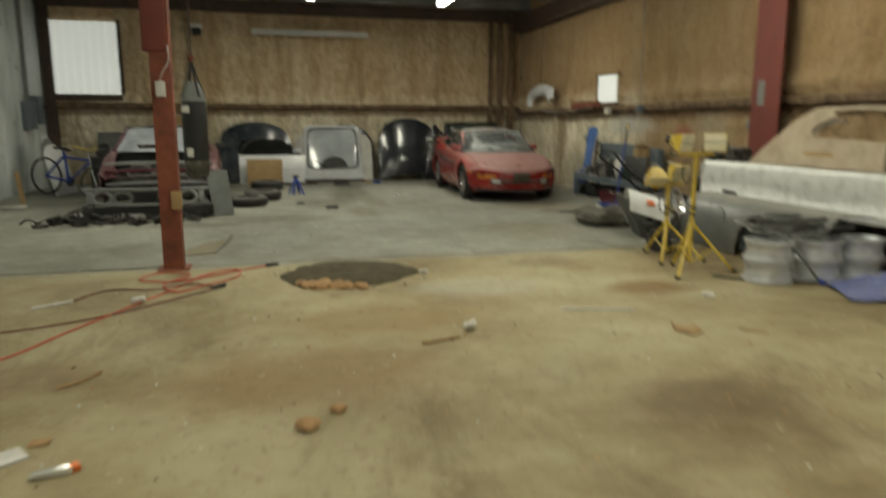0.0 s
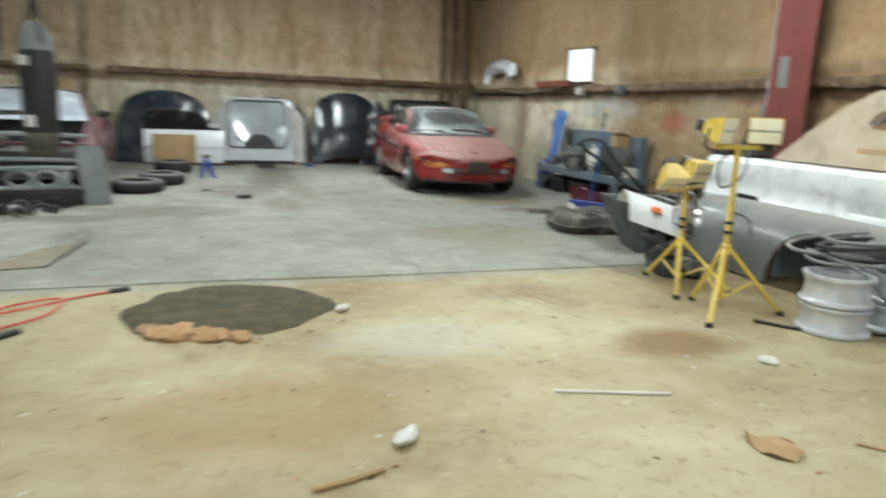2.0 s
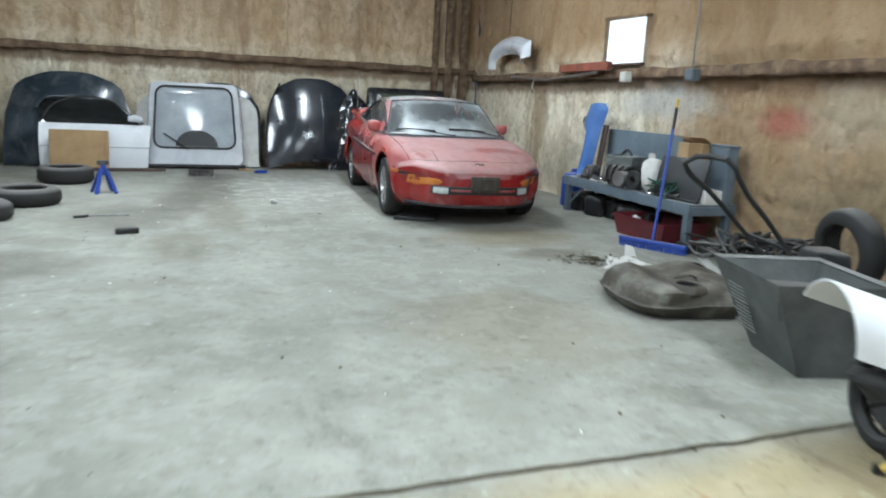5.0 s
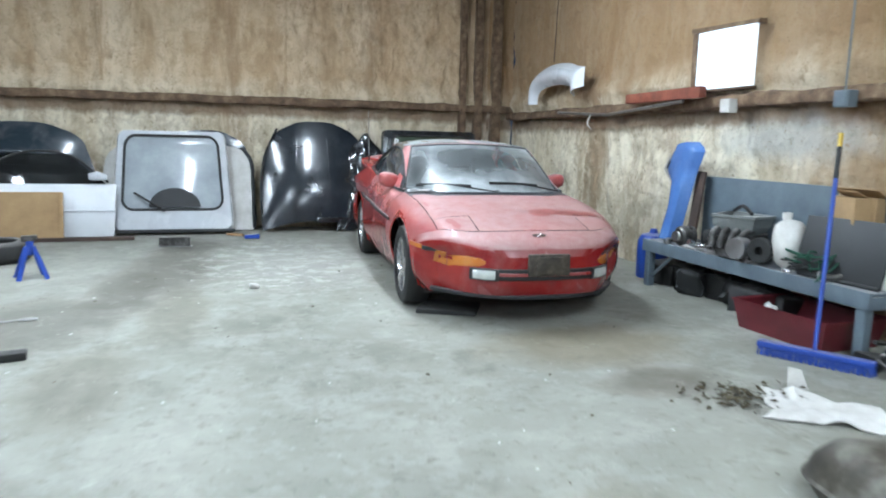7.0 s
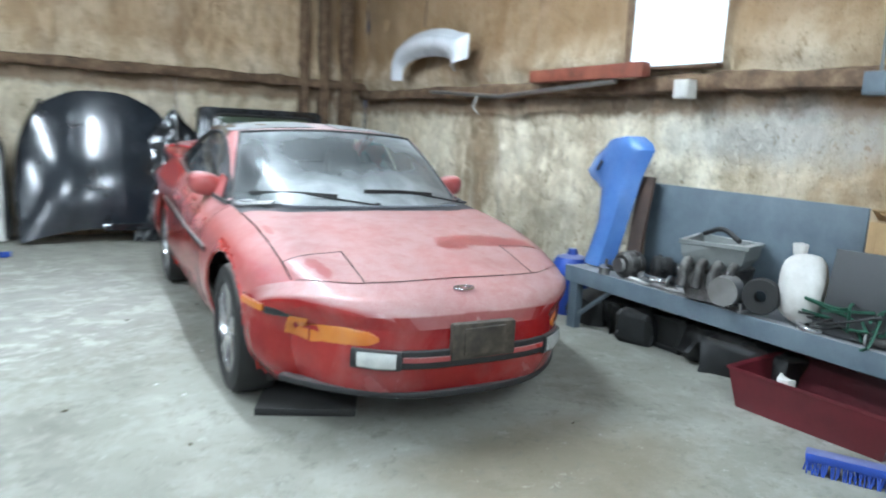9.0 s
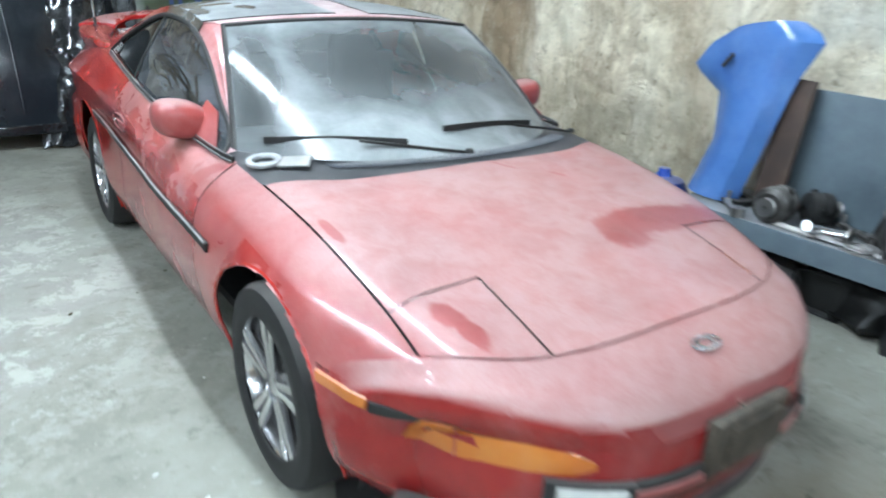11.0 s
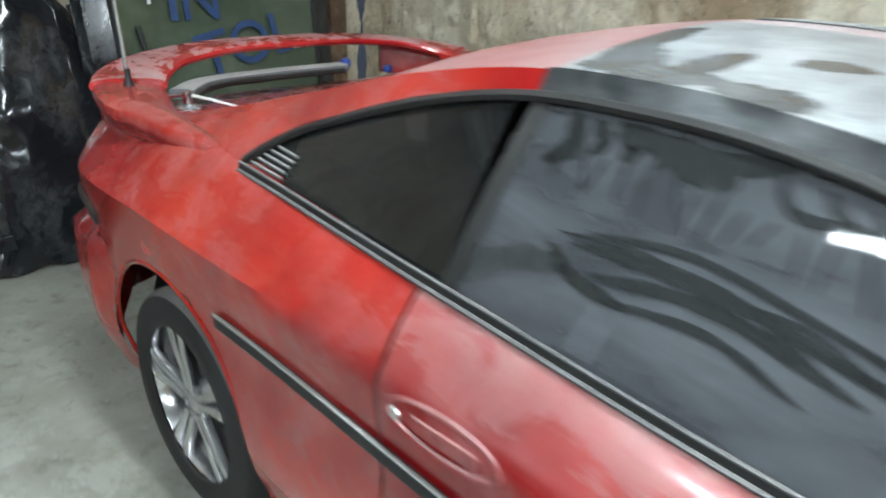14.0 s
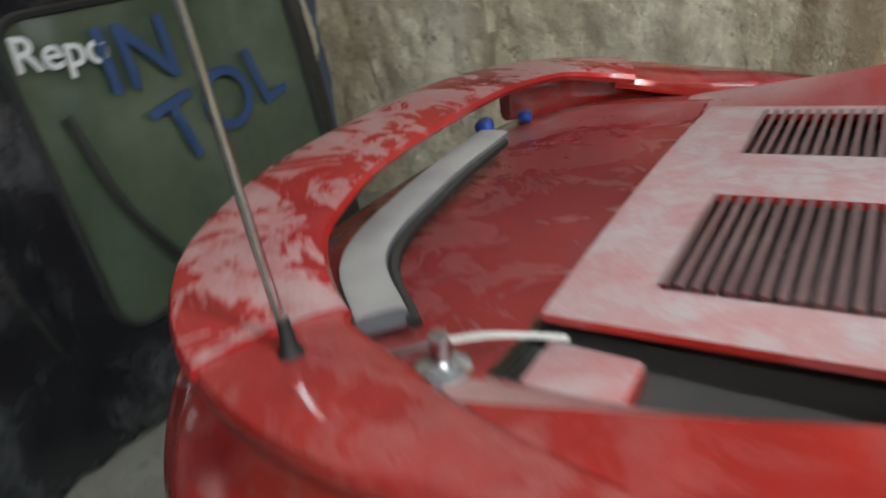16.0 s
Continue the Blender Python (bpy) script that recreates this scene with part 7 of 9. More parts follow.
for k in range(3):
    p = part("panel", shell(0.9 - 0.1 * k, 0.95 + 0.1 * k, 0.08, hood_taper), (WHITE_PAINT, GREY_PLASTIC, SHEET)[k], heap)
    p.matrix_basis = pose(0.1 * k, 0.16 * k, 0, -12 + 4 * k, 0, 6 * k)
bx = thing("wall_switch_box", (WEST + 0.09, 15.6, 0), "grey electrical box with two pipes on the partition", "electrical box")
part("box", box_bm(-0.06, 0.08, -0.22, 0.22, 1.20, 1.72, 0.01), BLUE_STEEL, bx)
for dy in (-0.08, 0.08):
    part("pipe", tube_bm([(0.0, dy, 1.72), (0.0, dy, 3.9)], 0.022, 8), GREY_PLASTIC, bx)
part("side_box", box_bm(-0.06, 0.12, 0.28, 0.60, 1.30, 1.85, 0.01), BLUE_STEEL, bx)
white_board = leaning("plywood_offcut", -3.72, 12.90, 6, "brown plywood offcut leaning on the partition", "board", turn=90)
part("sheet", box_bm(-0.10, 0.10, 0, 0.015, 0, 0.55), CARD, white_board)
solid("rag", jitter(box_bm(-0.16, 0.16, -0.1, 0.1, 0, 0.06, 0.02), 0.03, 12), PAPER, "crumpled white rag on the floor", "rag", place=(-3.72, 12.45, 0))

# ---- bench along the east wall ----
bench = thing("low_bench", (6.02, 11.45, 0), "low blue-grey steel bench covered with engine parts", "bench")
part("bench_top", box_bm(-0.26, 0.25, -1.15, 1.15, 0.385, 0.405, 0.003), BLUE_STEEL, bench)
part("front_apron", box_bm(-0.265, -0.245, -1.155, 1.155, 0.305, 0.410, 0.004), BLUE_STEEL, bench)
for y in (-1.155, 1.14):
    part("end_apron", box_bm(-0.243, 0.25, y, y + 0.016, 0.305, 0.383, 0.003), BLUE_STEEL, bench)
for x in (-0.225, 0.20):
    for y in (-1.10, 1.08):
        part("leg", box_bm(x - 0.03, x + 0.03, y - 0.035, y + 0.035, 0.0, 0.383, 0.005), BLUE_STEEL, bench)
part("bench_brace", tube_bm([(-0.22, 1.06, 0.08), (-0.22, 0.7, 0.36)], 0.014, 6), BLUE_STEEL, bench)

fender = thing("blue_fender", (5.98, 12.52, 0.41), "bright blue car fender leaning on the wall above the bench", "car fender", turn=-101, tilt=-6)
rows = []
for v in np.linspace(0, 1, 22):
    left = float(np.interp(v, [0, 0.35, 0.62, 0.75, 0.9, 1], [-0.14, -0.06, -0.10, -0.30, -0.22, -0.10]))
    right = float(np.interp(v, [0, 0.3, 0.7, 0.93, 1], [0.14, 0.20, 0.27, 0.36, 0.22]))
    rows.append([(left + (right - left) * u, -0.10 * math.sin(math.pi * (0.12 + 0.7 * u)) + 0.06 * (u > 0.85) * (u - 0.85) / 0.15, v * 0.80 + 0.06 * u * v) for u in np.linspace(0, 1, 14)])
part("fender_skin", thicken(rows_bm(rows), 0.006), BLUE_PAINT, fender)
part("lamp_slot", sweep_bm([(-0.05, -0.118, 0.62), (0.0, -0.126, 0.68)], [0.02] * 2, [0.012] * 2, 8, flat=(0, -1, 0)), PLASTIC, fender)
part("brown_backing", box_bm(0.20, 0.34, 0.04, 0.06, 0.05, 0.62, 0.004), DARK_STEEL, fender)
back = leaning("blue_grey_panel", 6.10, 11.58, 0, "blue-grey steel panel standing on the bench against the wall", "panel", turn=-90)
back.location.z = 0.412
part("sheet", box_bm(-0.68, 0.66, 0.0, 0.015, 0.0, 0.57, 0.003), BLUE_STEEL, back)
lump = thing("carburettor", (5.90, 11.55, 0.41), "greasy carburettor and intake castings on the bench", "engine part", turn=18)
bm = bmesh.new()
ring4 = ((-1, -1), (1, -1), (1.1, 0), (1, 1), (-1, 1), (-1.1, 0))
add_rows(bm, [[(x * a, y * b, z) for x, y in ring4] for a, b, z in ((0.09, 0.12, 0.17), (0.12, 0.16, 0.24), (0.125, 0.17, 0.30), (0.135, 0.18, 0.305), (0.135, 0.18, 0.325), (0.11, 0.15, 0.325), (0.09, 0.13, 0.25), (0.01, 0.01, 0.245))], ring=True)
part("casting", jitter(bm, 0.012, 12), GREY_PLASTIC, lump, smooth=False)
for k in range(4):
    part("intake_runner", tube_bm(smooth_path([(-0.05, -0.12 + 0.08 * k, 0.22), (-0.16, -0.12 + 0.08 * k, 0.19), (-0.20, -0.11 + 0.075 * k, 0.08)], 10), 0.026, 10), CAST, lump)
part("base_casting", jitter(box_bm(-0.15, 0.12, -0.14, 0.15, 0.0, 0.18, 0.03, seg=5), 0.06, 14), CAST, lump)
part("throttle_body", lathe_bm([(0.0, 0.02), (0.075, 0.02), (0.08, 0.12), (0.06, 0.13), (0.05, 0.06), (0.0, 0.06)], 20, "x"), STEEL, lump).location = (-0.28, -0.12, 0.10)
part("top_strap", tube_bm(smooth_path([(-0.08, -0.12, 0.34), (0, 0, 0.385), (0.08, 0.12, 0.34)], 10), 0.014, 8), RUBBER, lump)
part("pulley", lathe_bm([(0.03, 0), (0.085, 0.0), (0.09, 0.01), (0.075, 0.025), (0.09, 0.04), (0.085, 0.05), (0.03, 0.05)], 24, "x"), RUBBER, lump).location = (-0.26, -0.30, 0.11)
jug = thing("plastic_jug", (5.88, 11.06, 0.41), "stained white plastic jug in a torn bag on the bench", "jug", turn=30)
bm = bmesh.new()
bmesh.ops.create_icosphere(bm, subdivisions=3, radius=0.13)
bmesh.ops.scale(bm, vec=(0.85, 0.9, 1.35), verts=bm.verts)
bmesh.ops.translate(bm, verts=bm.verts, vec=(0, 0, 0.17))
part("jug_body", jitter(bm, 0.03, 9), PAPER, jug)
part("jug_spout", lathe_bm([(0.03, 0.0), (0.035, 0.05), (0.0, 0.06)], 12), PAPER, jug).location = (0.02, 0.03, 0.33)
wires = thing("green_wiring", (5.88, 10.82, 0.41), "tangled green wiring loom on the bench", "wiring")
GREEN_WIRE = surf("green_wire", [(0.01, 0.06, 0.035), (0.02, 0.11, 0.06)], 0.6)
random.seed(21)
for k in range(12):
    pts = [(random.uniform(-0.16, 0.16), random.uniform(-0.2, 0.2), random.uniform(0.01, 0.17)) for _ in range(5)]
    part("wire", tube_bm(smooth_path(pts, 18), 0.007, 5), (GREEN_WIRE, RUBBER)[k % 3 == 2], wires)


def engine_bit(x, y, kind, size, m, turn):
    """A small engine part lying on the bench: alternator, pulley, pipe elbow or bracket."""
    p = thing("engine_bit", (x, y, 0.407), "oily small engine part on the bench", "engine part", turn=turn, group="engine parts on the bench")
    r = size
    if kind == "alternator":
        body = part("alternator_body", lathe_bm([(0.2 * r, -0.9 * r), (0.7 * r, -0.9 * r), (0.95 * r, -0.7 * r), (r, -0.3 * r), (0.93 * r, -0.25 * r), (0.93 * r, 0.1 * r), (r, 0.15 * r), (0.95 * r, 0.6 * r), (0.6 * r, 0.8 * r), (0.2 * r, 0.8 * r)], 22, "x"), m, p)
        body.location = (0, 0, r)
        part("alternator_pulley", lathe_bm([(0.12 * r, -1.3 * r), (0.5 * r, -1.3 * r), (0.38 * r, -1.15 * r), (0.5 * r, -1.0 * r), (0.12 * r, -1.0 * r)], 18, "x"), STEEL, p).location = (0, 0, r)
        for a in (0.6, 2.7, 4.8):
            part("mounting_lug", box_bm(-0.1 * r, 0.25 * r, -0.16 * r, 0.16 * r, 0.9 * r, 1.2 * r, 0.02, m=pose(0, 0, r, math.degrees(a))), m, p)
    elif kind == "pulley":
        part("pulley_disc", lathe_bm([(0.25 * r, 0.0), (0.95 * r, 0.0), (r, 0.05 * r), (0.85 * r, 0.16 * r), (r, 0.28 * r), (0.95 * r, 0.34 * r), (0.6 * r, 0.34 * r), (0.55 * r, 0.2 * r), (0.25 * r, 0.2 * r), (0.25 * r, 0.0)], 26), m, p)
    elif kind == "elbow":
        part("pipe_elbow", tube_bm(smooth_path([(-1.3 * r, 0, 0.5 * r), (-0.2 * r, 0, 0.45 * r), (0.5 * r, 0.5 * r, 0.6 * r), (0.6 * r, 1.2 * r, 0.9 * r)], 14), 0.32 * r, 12), m, p)
        part("pipe_flange", lathe_bm([(0.2 * r, -0.08 * r), (0.55 * r, -0.08 * r), (0.55 * r, 0.08 * r), (0.2 * r, 0.08 * r)], 18, "x"), STEEL, p).location = (-1.3 * r, 0, 0.56 * r)
    else:
        part("bracket_arm", sweep_bm(smooth_path([(-1.4 * r, 0, 0.2 * r), (0, 0.15 * r, 0.35 * r), (1.3 * r, -0.2 * r, 0.25 * r)], 10), [0.5 * r, 0.6 * r, 0.45 * r] + [0.4 * r] * 7, [0.22 * r] * 10, 8), m, p)
        part("bracket_boss", lathe_bm([(0.12 * r, 0.0), (0.36 * r, 0.0), (0.36 * r, 0.5 * r), (0.12 * r, 0.5 * r)], 16), m, p).location = (-1.2 * r, 0, 0.05 * r)
        part("bracket_bolt", tube_bm([(1.1 * r, -0.15 * r, 0.3 * r), (1.15 * r, -0.2 * r, 0.8 * r)], 0.1 * r, 6), STEEL, p)


for k, (x, y, kind, size, m) in enumerate(((5.86, 12.14, "alternator", 0.085, CAST), (5.84, 12.34, "bracket", 0.085, STEEL), (5.83, 11.90, "elbow", 0.075, CHROME), (6.00, 12.02, "alternator", 0.075, RUBBER), (5.81, 11.27, "bracket", 0.07, STEEL),
                                            (5.83, 10.95, "pulley", 0.075, CHROME), (5.82, 10.62, "elbow", 0.06, CAST), (5.98, 12.40, "pulley", 0.09, RUBBER), (5.82, 11.74, "pulley", 0.07, STEEL), (5.98, 11.83, "bracket", 0.09, CAST))):
    engine_bit(x, y, kind, size, m, k * 47)
for y, x0, m in ((11.95, 5.80, PAPER), (11.7, 5.79, STEEL), (10.55, 5.83, RUBBER), (11.5, 5.80, STEEL)):
    solid("steel_rod", tube_bm([(0, -0.22, 0.012), (0.02, 0.22, 0.012)], 0.012, 8), m, "loose rod lying along the bench edge", "rod", group="rods on the bench", place=(x0, y, 0.407), turn=random.uniform(-8, 8))
flap = leaning("black_board", 5.84, 10.62, 14, "dark grey board leaning on the bench clutter", "board", turn=-82)
flap.location.z = 0.41
part("sheet", box_bm(-0.30, 0.28, 0, 0.02, 0, 0.40, 0.004), PLASTIC, flap)
for y, z0, s, tn in ((10.72, 0.0, 0.15, 8), (10.70, 0.3, 0.10, -14)):
    crate = thing("carton", (6.10 - z0 * 0.3, y, 0.41), "brown cardboard carton with open flaps on the bench", "carton", turn=tn, group="cartons on the bench")
    bm = box_bm(-s * 0.6, s * 0.6, -s, s, 0, 0.52, 0.004)
    part("carton_body", bm, CARD, crate)
    part("carton_flap", box_bm(-s * 0.6, s * 0.3, -s, s, 0.0, 0.006, m=pose(0, 0, 0.53, 0, 28, 0)), CARD, crate)
grey = thing("metal_box", (6.08, 10.43, 0.407), "blue-grey metal box standing at the bench end", "metal box", turn=-4)
part("carcass", box_bm(0.03, 0.14, -0.14, 0.14, 0, 0.50, 0.01), BLUE_STEEL, grey)
part("lid", box_bm(0.025, 0.145, -0.145, 0.145, 0.502, 0.53, 0.006), BLUE_STEEL, grey)
part("white_tray", box_bm(-0.10, 0.10, -1.145, -0.92, 0.406, 0.53, 0.008), PAPER, bench)
tub = thing("maroon_tray", (5.86, 10.83, 0), "dark red plastic tray under the bench", "tray", turn=4)
RED_TUB = surf("dark_red_plastic", [(0.07, 0.008, 0.012), (0.13, 0.014, 0.02)], 0.4)
bm = bmesh.new()
rows = [[(x * k, y * k, z) for x, y in ((-0.26, -0.36), (0.26, -0.36), (0.26, 0.36), (-0.26, 0.36))] for k, z in ((0.88, 0.0), (1.0, 0.19), (1.05, 0.20), (1.05, 0.185))]
vs, _ = add_rows(bm, rows, ring=True)
bm.faces.new(vs[0][::-1])
part("tray", thicken(bm, 0.01), RED_TUB, tub)
part("tray_rag", jitter(box_bm(-0.20, -0.13, 0.1, 0.17, 0.10, 0.2, 0.02), 0.03, 14), PAPER, tub)
# greasy clutter; its near-black materials also hold the bench's shade
under = thing("under_bench_heap", (6.02, 11.75, 0), "black greasy parts heaped under the bench, darkened further for its shade", "scrap")
for k in range(7):
    part("lump", jitter(box_bm(-0.12, 0.12, -0.14, 0.14, 0, 0.2, 0.04, m=pose(random.uniform(-0.1, 0.1), -0.5 + 0.22 * k, 0, 0, 0, 30 * k), seg=3), 0.07, 12, k), (RUBBER, PLASTIC, RUBBER)[k % 3], under)
tank = thing("blue_canister", (6.03, 12.85, 0), "blue steel canister standing behind the bench end", "canister")
part("body", lathe_bm([(0.0, 0.0), (0.13, 0.0), (0.14, 0.02), (0.14, 0.34), (0.11, 0.40), (0.04, 0.42), (0.03, 0.46), (0.0, 0.46)], 24), BLUE, tank)
tyre((5.45, 13.6, 0.31), "black tyre standing by the wall beside the car", 0.31, 0.19, tilt=90, turn=90)

broom = thing("push_broom", (5.435, 10.33, 0), "blue push broom leaning on the bench with a yellow tip", "broom")
head_dir = math.degrees(math.atan2(10.07 - 10.60, 5.59 - 5.28))
head = part("broom_head", box_bm(-0.31, 0.31, -0.035, 0.035, 0.05, 0.085, 0.01), BLUE, broom)
head.matrix_basis = pose(0, 0, 0, 0, 0, head_dir)
bm = bmesh.new()
for k in range(60):
    x = -0.30 + 0.6 * k / 59
    for y in (-0.022, 0.0, 0.022):
        add_tube(bm, [(x, y, 0.052), (x + random.uniform(-0.012, 0.012), y * 1.5, 0.001)], 0.004, 4)
br = part("bristles", bm, BLUE, broom)
br.matrix_basis = pose(0, 0, 0, 0, 0, head_dir)
tagged(br, kind="stuff")
top = Vector((5.72 - 5.435, 10.58 - 10.33, 1.32))
part("broom_handle", tube_bm([(0, 0, 0.07), top * 0.85], 0.013, 10), BLUE, broom)
part("handle_sleeve", tube_bm([top * 0.80, top * 0.94], 0.0145, 10), RUBBER, broom)
part("handle_tip", tube_bm([top * 0.94, top], 0.0145, 10), YELLOW, broom)

# wall fittings
hung = thing("silver_fender", (EAST - 0.17, 15.15, 1.72), "silver car fender hung on the foam wall", "car fender", turn=-90)
rows = []
for a in np.linspace(0, 1, 24):
    ang = math.pi * (1.0 - 0.98 * a)
    ci, si = math.cos(ang), math.sin(ang)
    outer = (0.68 * ci + 0.02, 0.46 * max(0, si) ** 0.4)
    inner = (0.50 * ci - 0.02, 0.21 * max(0, si) ** 0.5)
    if a > 0.8:
        outer = (0.70, 0.46 * max(0, si) ** 0.4)
    rows.append([(outer[0] + (inner[0] - outer[0]) * u, -0.05 - 0.10 * math.sin(math.pi * u) , outer[1] + (inner[1] - outer[1]) * u) for u in np.linspace(0, 1, 8)])
part("fender_skin", thicken(rows_bm(rows), 0.008), SILVER, hung)
part("hook_wire", tube_bm([(-0.15, -0.02, 0.5), (-0.15, 0.02, 1.9)], 0.006, 6), DARK_STEEL, hung)
pipe = thing("wall_pipe", (EAST - 0.20, 14.0, 1.60), "rusty pipe and old fittings along the wall rail", "pipe")
part("pipe", tube_bm([(0, -1.35, 0.02), (0.02, 0, -0.06), (0, 1.1, 0.0)], 0.016, 8), STEEL, pipe)
part("channel", jitter(box_bm(-0.03, 0.05, -1.6, -0.45, 0.04, 0.13, 0.01), 0.015, 7), RUST, pipe)
part("wire_end", tube_bm(smooth_path([(0, 0.3, -0.05), (-0.02, 0.32, -0.15), (0.0, 0.26, -0.21)], 8), 0.006, 6), PAPER, pipe)
for y, m, s, lab in ((12.12, PAPER, 0.055, "small white outlet box on the wall rail"), (10.99, BLUE_STEEL, 0.06, "dark blue-grey outlet box on the wall rail")):
    ob = thing("outlet_box", (EAST - 0.15, y, 1.56), lab, "outlet box")
    part("case", box_bm(-0.035, 0.05, -s, s, -0.055, 0.055, 0.006), m, ob)
    part("cover", box_bm(-0.042, -0.036, -s * 0.85, s * 0.85, -0.045, 0.045, 0.003), m, ob)
    if y < 11.5:
        part("feed_pipe", tube_bm([(0.0, 0, 0.055), (0.0, 0, 2.0)], 0.009, 6), GREY_PLASTIC, ob)

# ---- litter before the bench ----
bm = rows_bm([[(x, y, 0.012 + 0.035 * abs(noise.noise(Vector((x * 6, y * 6, 3)))) + 0.02 * noise.noise(Vector((x * 14, y * 14, 1)))) for x in np.linspace(-0.24, 0.24, 18)] for y in np.linspace(-0.18, 0.20, 16)])
for v in bm.verts:
    e = 1 + 0.25 * noise.noise(Vector((v.co.x * 7, v.co.y * 7, 9)))
    v.co.x *= e
    v.co.y *= e
sheet = solid("torn_sheet", thicken(bm, 0.006), PAPER, "torn dirty white sheet lying on the floor", "sheet", place=(4.87, 9.72, 0), turn=-40)
flag = leaning("torn_sheet_corner", 4.98, 9.98, 6, "upright torn corner of a white sheet", "sheet", turn=-20)
part("flap", jitter(plate_bm([(-0.05, 0, 0), (0.06, 0, 0), (0.02, 0, 0.10), (-0.05, 0, 0.12)], 0.004, (0, 1, 0)), 0.01, 9), PAPER, flag)
random.seed(31)
bm = bmesh.new()
for k in range(170):
    x, y = 4.62 + random.gauss(0, 0.14), 9.98 + random.gauss(0, 0.09)
    a, s = random.uniform(0, 6.28), random.uniform(0.008, 0.03)
    c, d = math.cos(a) * s, math.sin(a) * s
    z = random.uniform(0.002, 0.03)
    vs = [bm.verts.new(p) for p in ((x - c, y - d, z), (x - d * 0.5, y + c * 0.5, z + 0.008), (x + c, y + d, z + 0.004), (x + d * 0.5, y - c * 0.5, z))]
    bm.faces.new(vs)
solid("leaf_litter", bm, DIRT, "small heap of dry leaves and dirt on the floor", "leaf litter", kind="stuff", smooth=False)

tank = thing("fuel_tank", (4.53, 8.80, 0), "grimy grey flat fuel tank with a round opening, on the floor", "fuel tank", turn=-9)
rows = []
for z, k in ((0.0, 0.80), (0.03, 0.92), (0.08, 1.0), (0.09, 1.03), (0.10, 1.0), (0.16, 0.96), (0.195, 0.86), (0.202, 0.78), (0.206, 0.72), (0.208, 0.66), (0.21, 0.6), (0.209, 0.53), (0.208, 0.46), (0.205, 0.3), (0.20, 0.02)):
    row = []
    for a in np.linspace(0, 2 * math.pi, 57)[:-1]:
        ca, sa = math.cos(a), math.sin(a)
        x, y = 0.42 * math.copysign(abs(ca) ** 0.45, ca) * k, 0.36 * math.copysign(abs(sa) ** 0.45, sa) * k
        row.append((x, y, z + 0.03 * noise.noise(Vector((x * 4, y * 4, 0.3))) * (z > 0.12) - 0.035 * (z > 0.18) * max(0, 1 - abs(x + 0.10) / 0.16) + 0.03 * (z > 0.14) * max(0, 1 - math.hypot(x + 0.33, y - 0.05) / 0.22)))
    rows.append(row)
bm = jitter(rows_bm(rows, ring=True), 0.022, 5)
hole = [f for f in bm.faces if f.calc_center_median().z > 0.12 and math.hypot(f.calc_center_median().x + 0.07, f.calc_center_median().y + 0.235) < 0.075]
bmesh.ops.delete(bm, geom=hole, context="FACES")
part("tank_shell", bm, GUNMETAL, tank)
part("pump_ring", lathe_bm([(0.066, 0.186), (0.066, 0.200), (0.071, 0.206), (0.086, 0.206), (0.112, 0.192), (0.125, 0.165)], 26), GUNMETAL, tank).location = (-0.07, -0.235, 0.0)
# near-black lining added inside the ring, so the opening's shade is its colour
OPENING_BLACK = surf("opening_shade_black", [(0.010, 0.010, 0.011), (0.016, 0.016, 0.016), (0.022, 0.022, 0.021)], 0.9, scale=20, dust=0.0)
part("neck_lining", lathe_bm([(0.066, 0.05), (0.063, 0.05), (0.063, 0.199), (0.0655, 0.199)], 26), OPENING_BLACK, tank, "near-black lining added to carry the opening's shade").location = (-0.07, -0.235, 0.0)
part("vent_line", tube_bm(smooth_path([(-0.1, 0.3, 0.16), (0.1, 0.34, 0.19), (0.3, 0.3, 0.2), (0.42, 0.36, 0.12)], 16), 0.008, 6), CAST, tank)
part("wire_loop", tube_bm(smooth_path([(-0.08, -0.1, 0.2), (0.0, -0.13, 0.225), (0.08, -0.1, 0.2)], 10), 0.005, 6), RUBBER, tank)

mow = thing("push_mower", (4.45, 7.82, 0), "old push mower with black tube handle and grey catcher", "lawn mower", turn=-15.6)
into_mower = mow.matrix_basis.inverted()
rows = []
for z, k, dx in ((0.0, 0.68, 0.13), (0.45, 1.0, 0.0), (0.475, 1.03, 0.0), (0.46, 0.98, 0.0)):
    rows.append([(x * k + dx, y * k, z) for x, y in ((-0.27, -0.32), (0.30, -0.32), (0.30, 0.32), (-0.27, 0.32))])
bm = bmesh.new()
vs, _ = add_rows(bm, rows, ring=True)
bm.faces.new(vs[0][::-1])
BIN = surf("scuffed_grey_bin", [(0.05, 0.053, 0.05), (0.085, 0.09, 0.086), (0.14, 0.14, 0.135)], 0.55, scale=5, dust=0.5)
catcher = part("grass_catcher", thicken(bm, 0.012), BIN, mow)
random.seed(3)
for k in range(12):
    z = 0.36 - 0.021 * k
    face = -0.27 + (0.45 - z) / 0.45 * 0.184
    part("faded_print", box_bm(-0.004, 0.002, 0.02, 0.02 + random.uniform(0.14, 0.2), -0.003, 0.003), GREY_PLASTIC, catcher, smooth=False).location = (face - 0.002, 0.03, z)
part("catcher_fill", jitter(box_bm(-0.08, 0.24, -0.22, 0.22, 0.24, 0.36, 0.03), 0.04, 7), PLASTIC, mow)


def mower_tube(name, pts, r):
    part(name, tube_bm(smooth_path([into_mower @ Vector(p) for p in pts], 22), r, 8), RUBBER, mow)


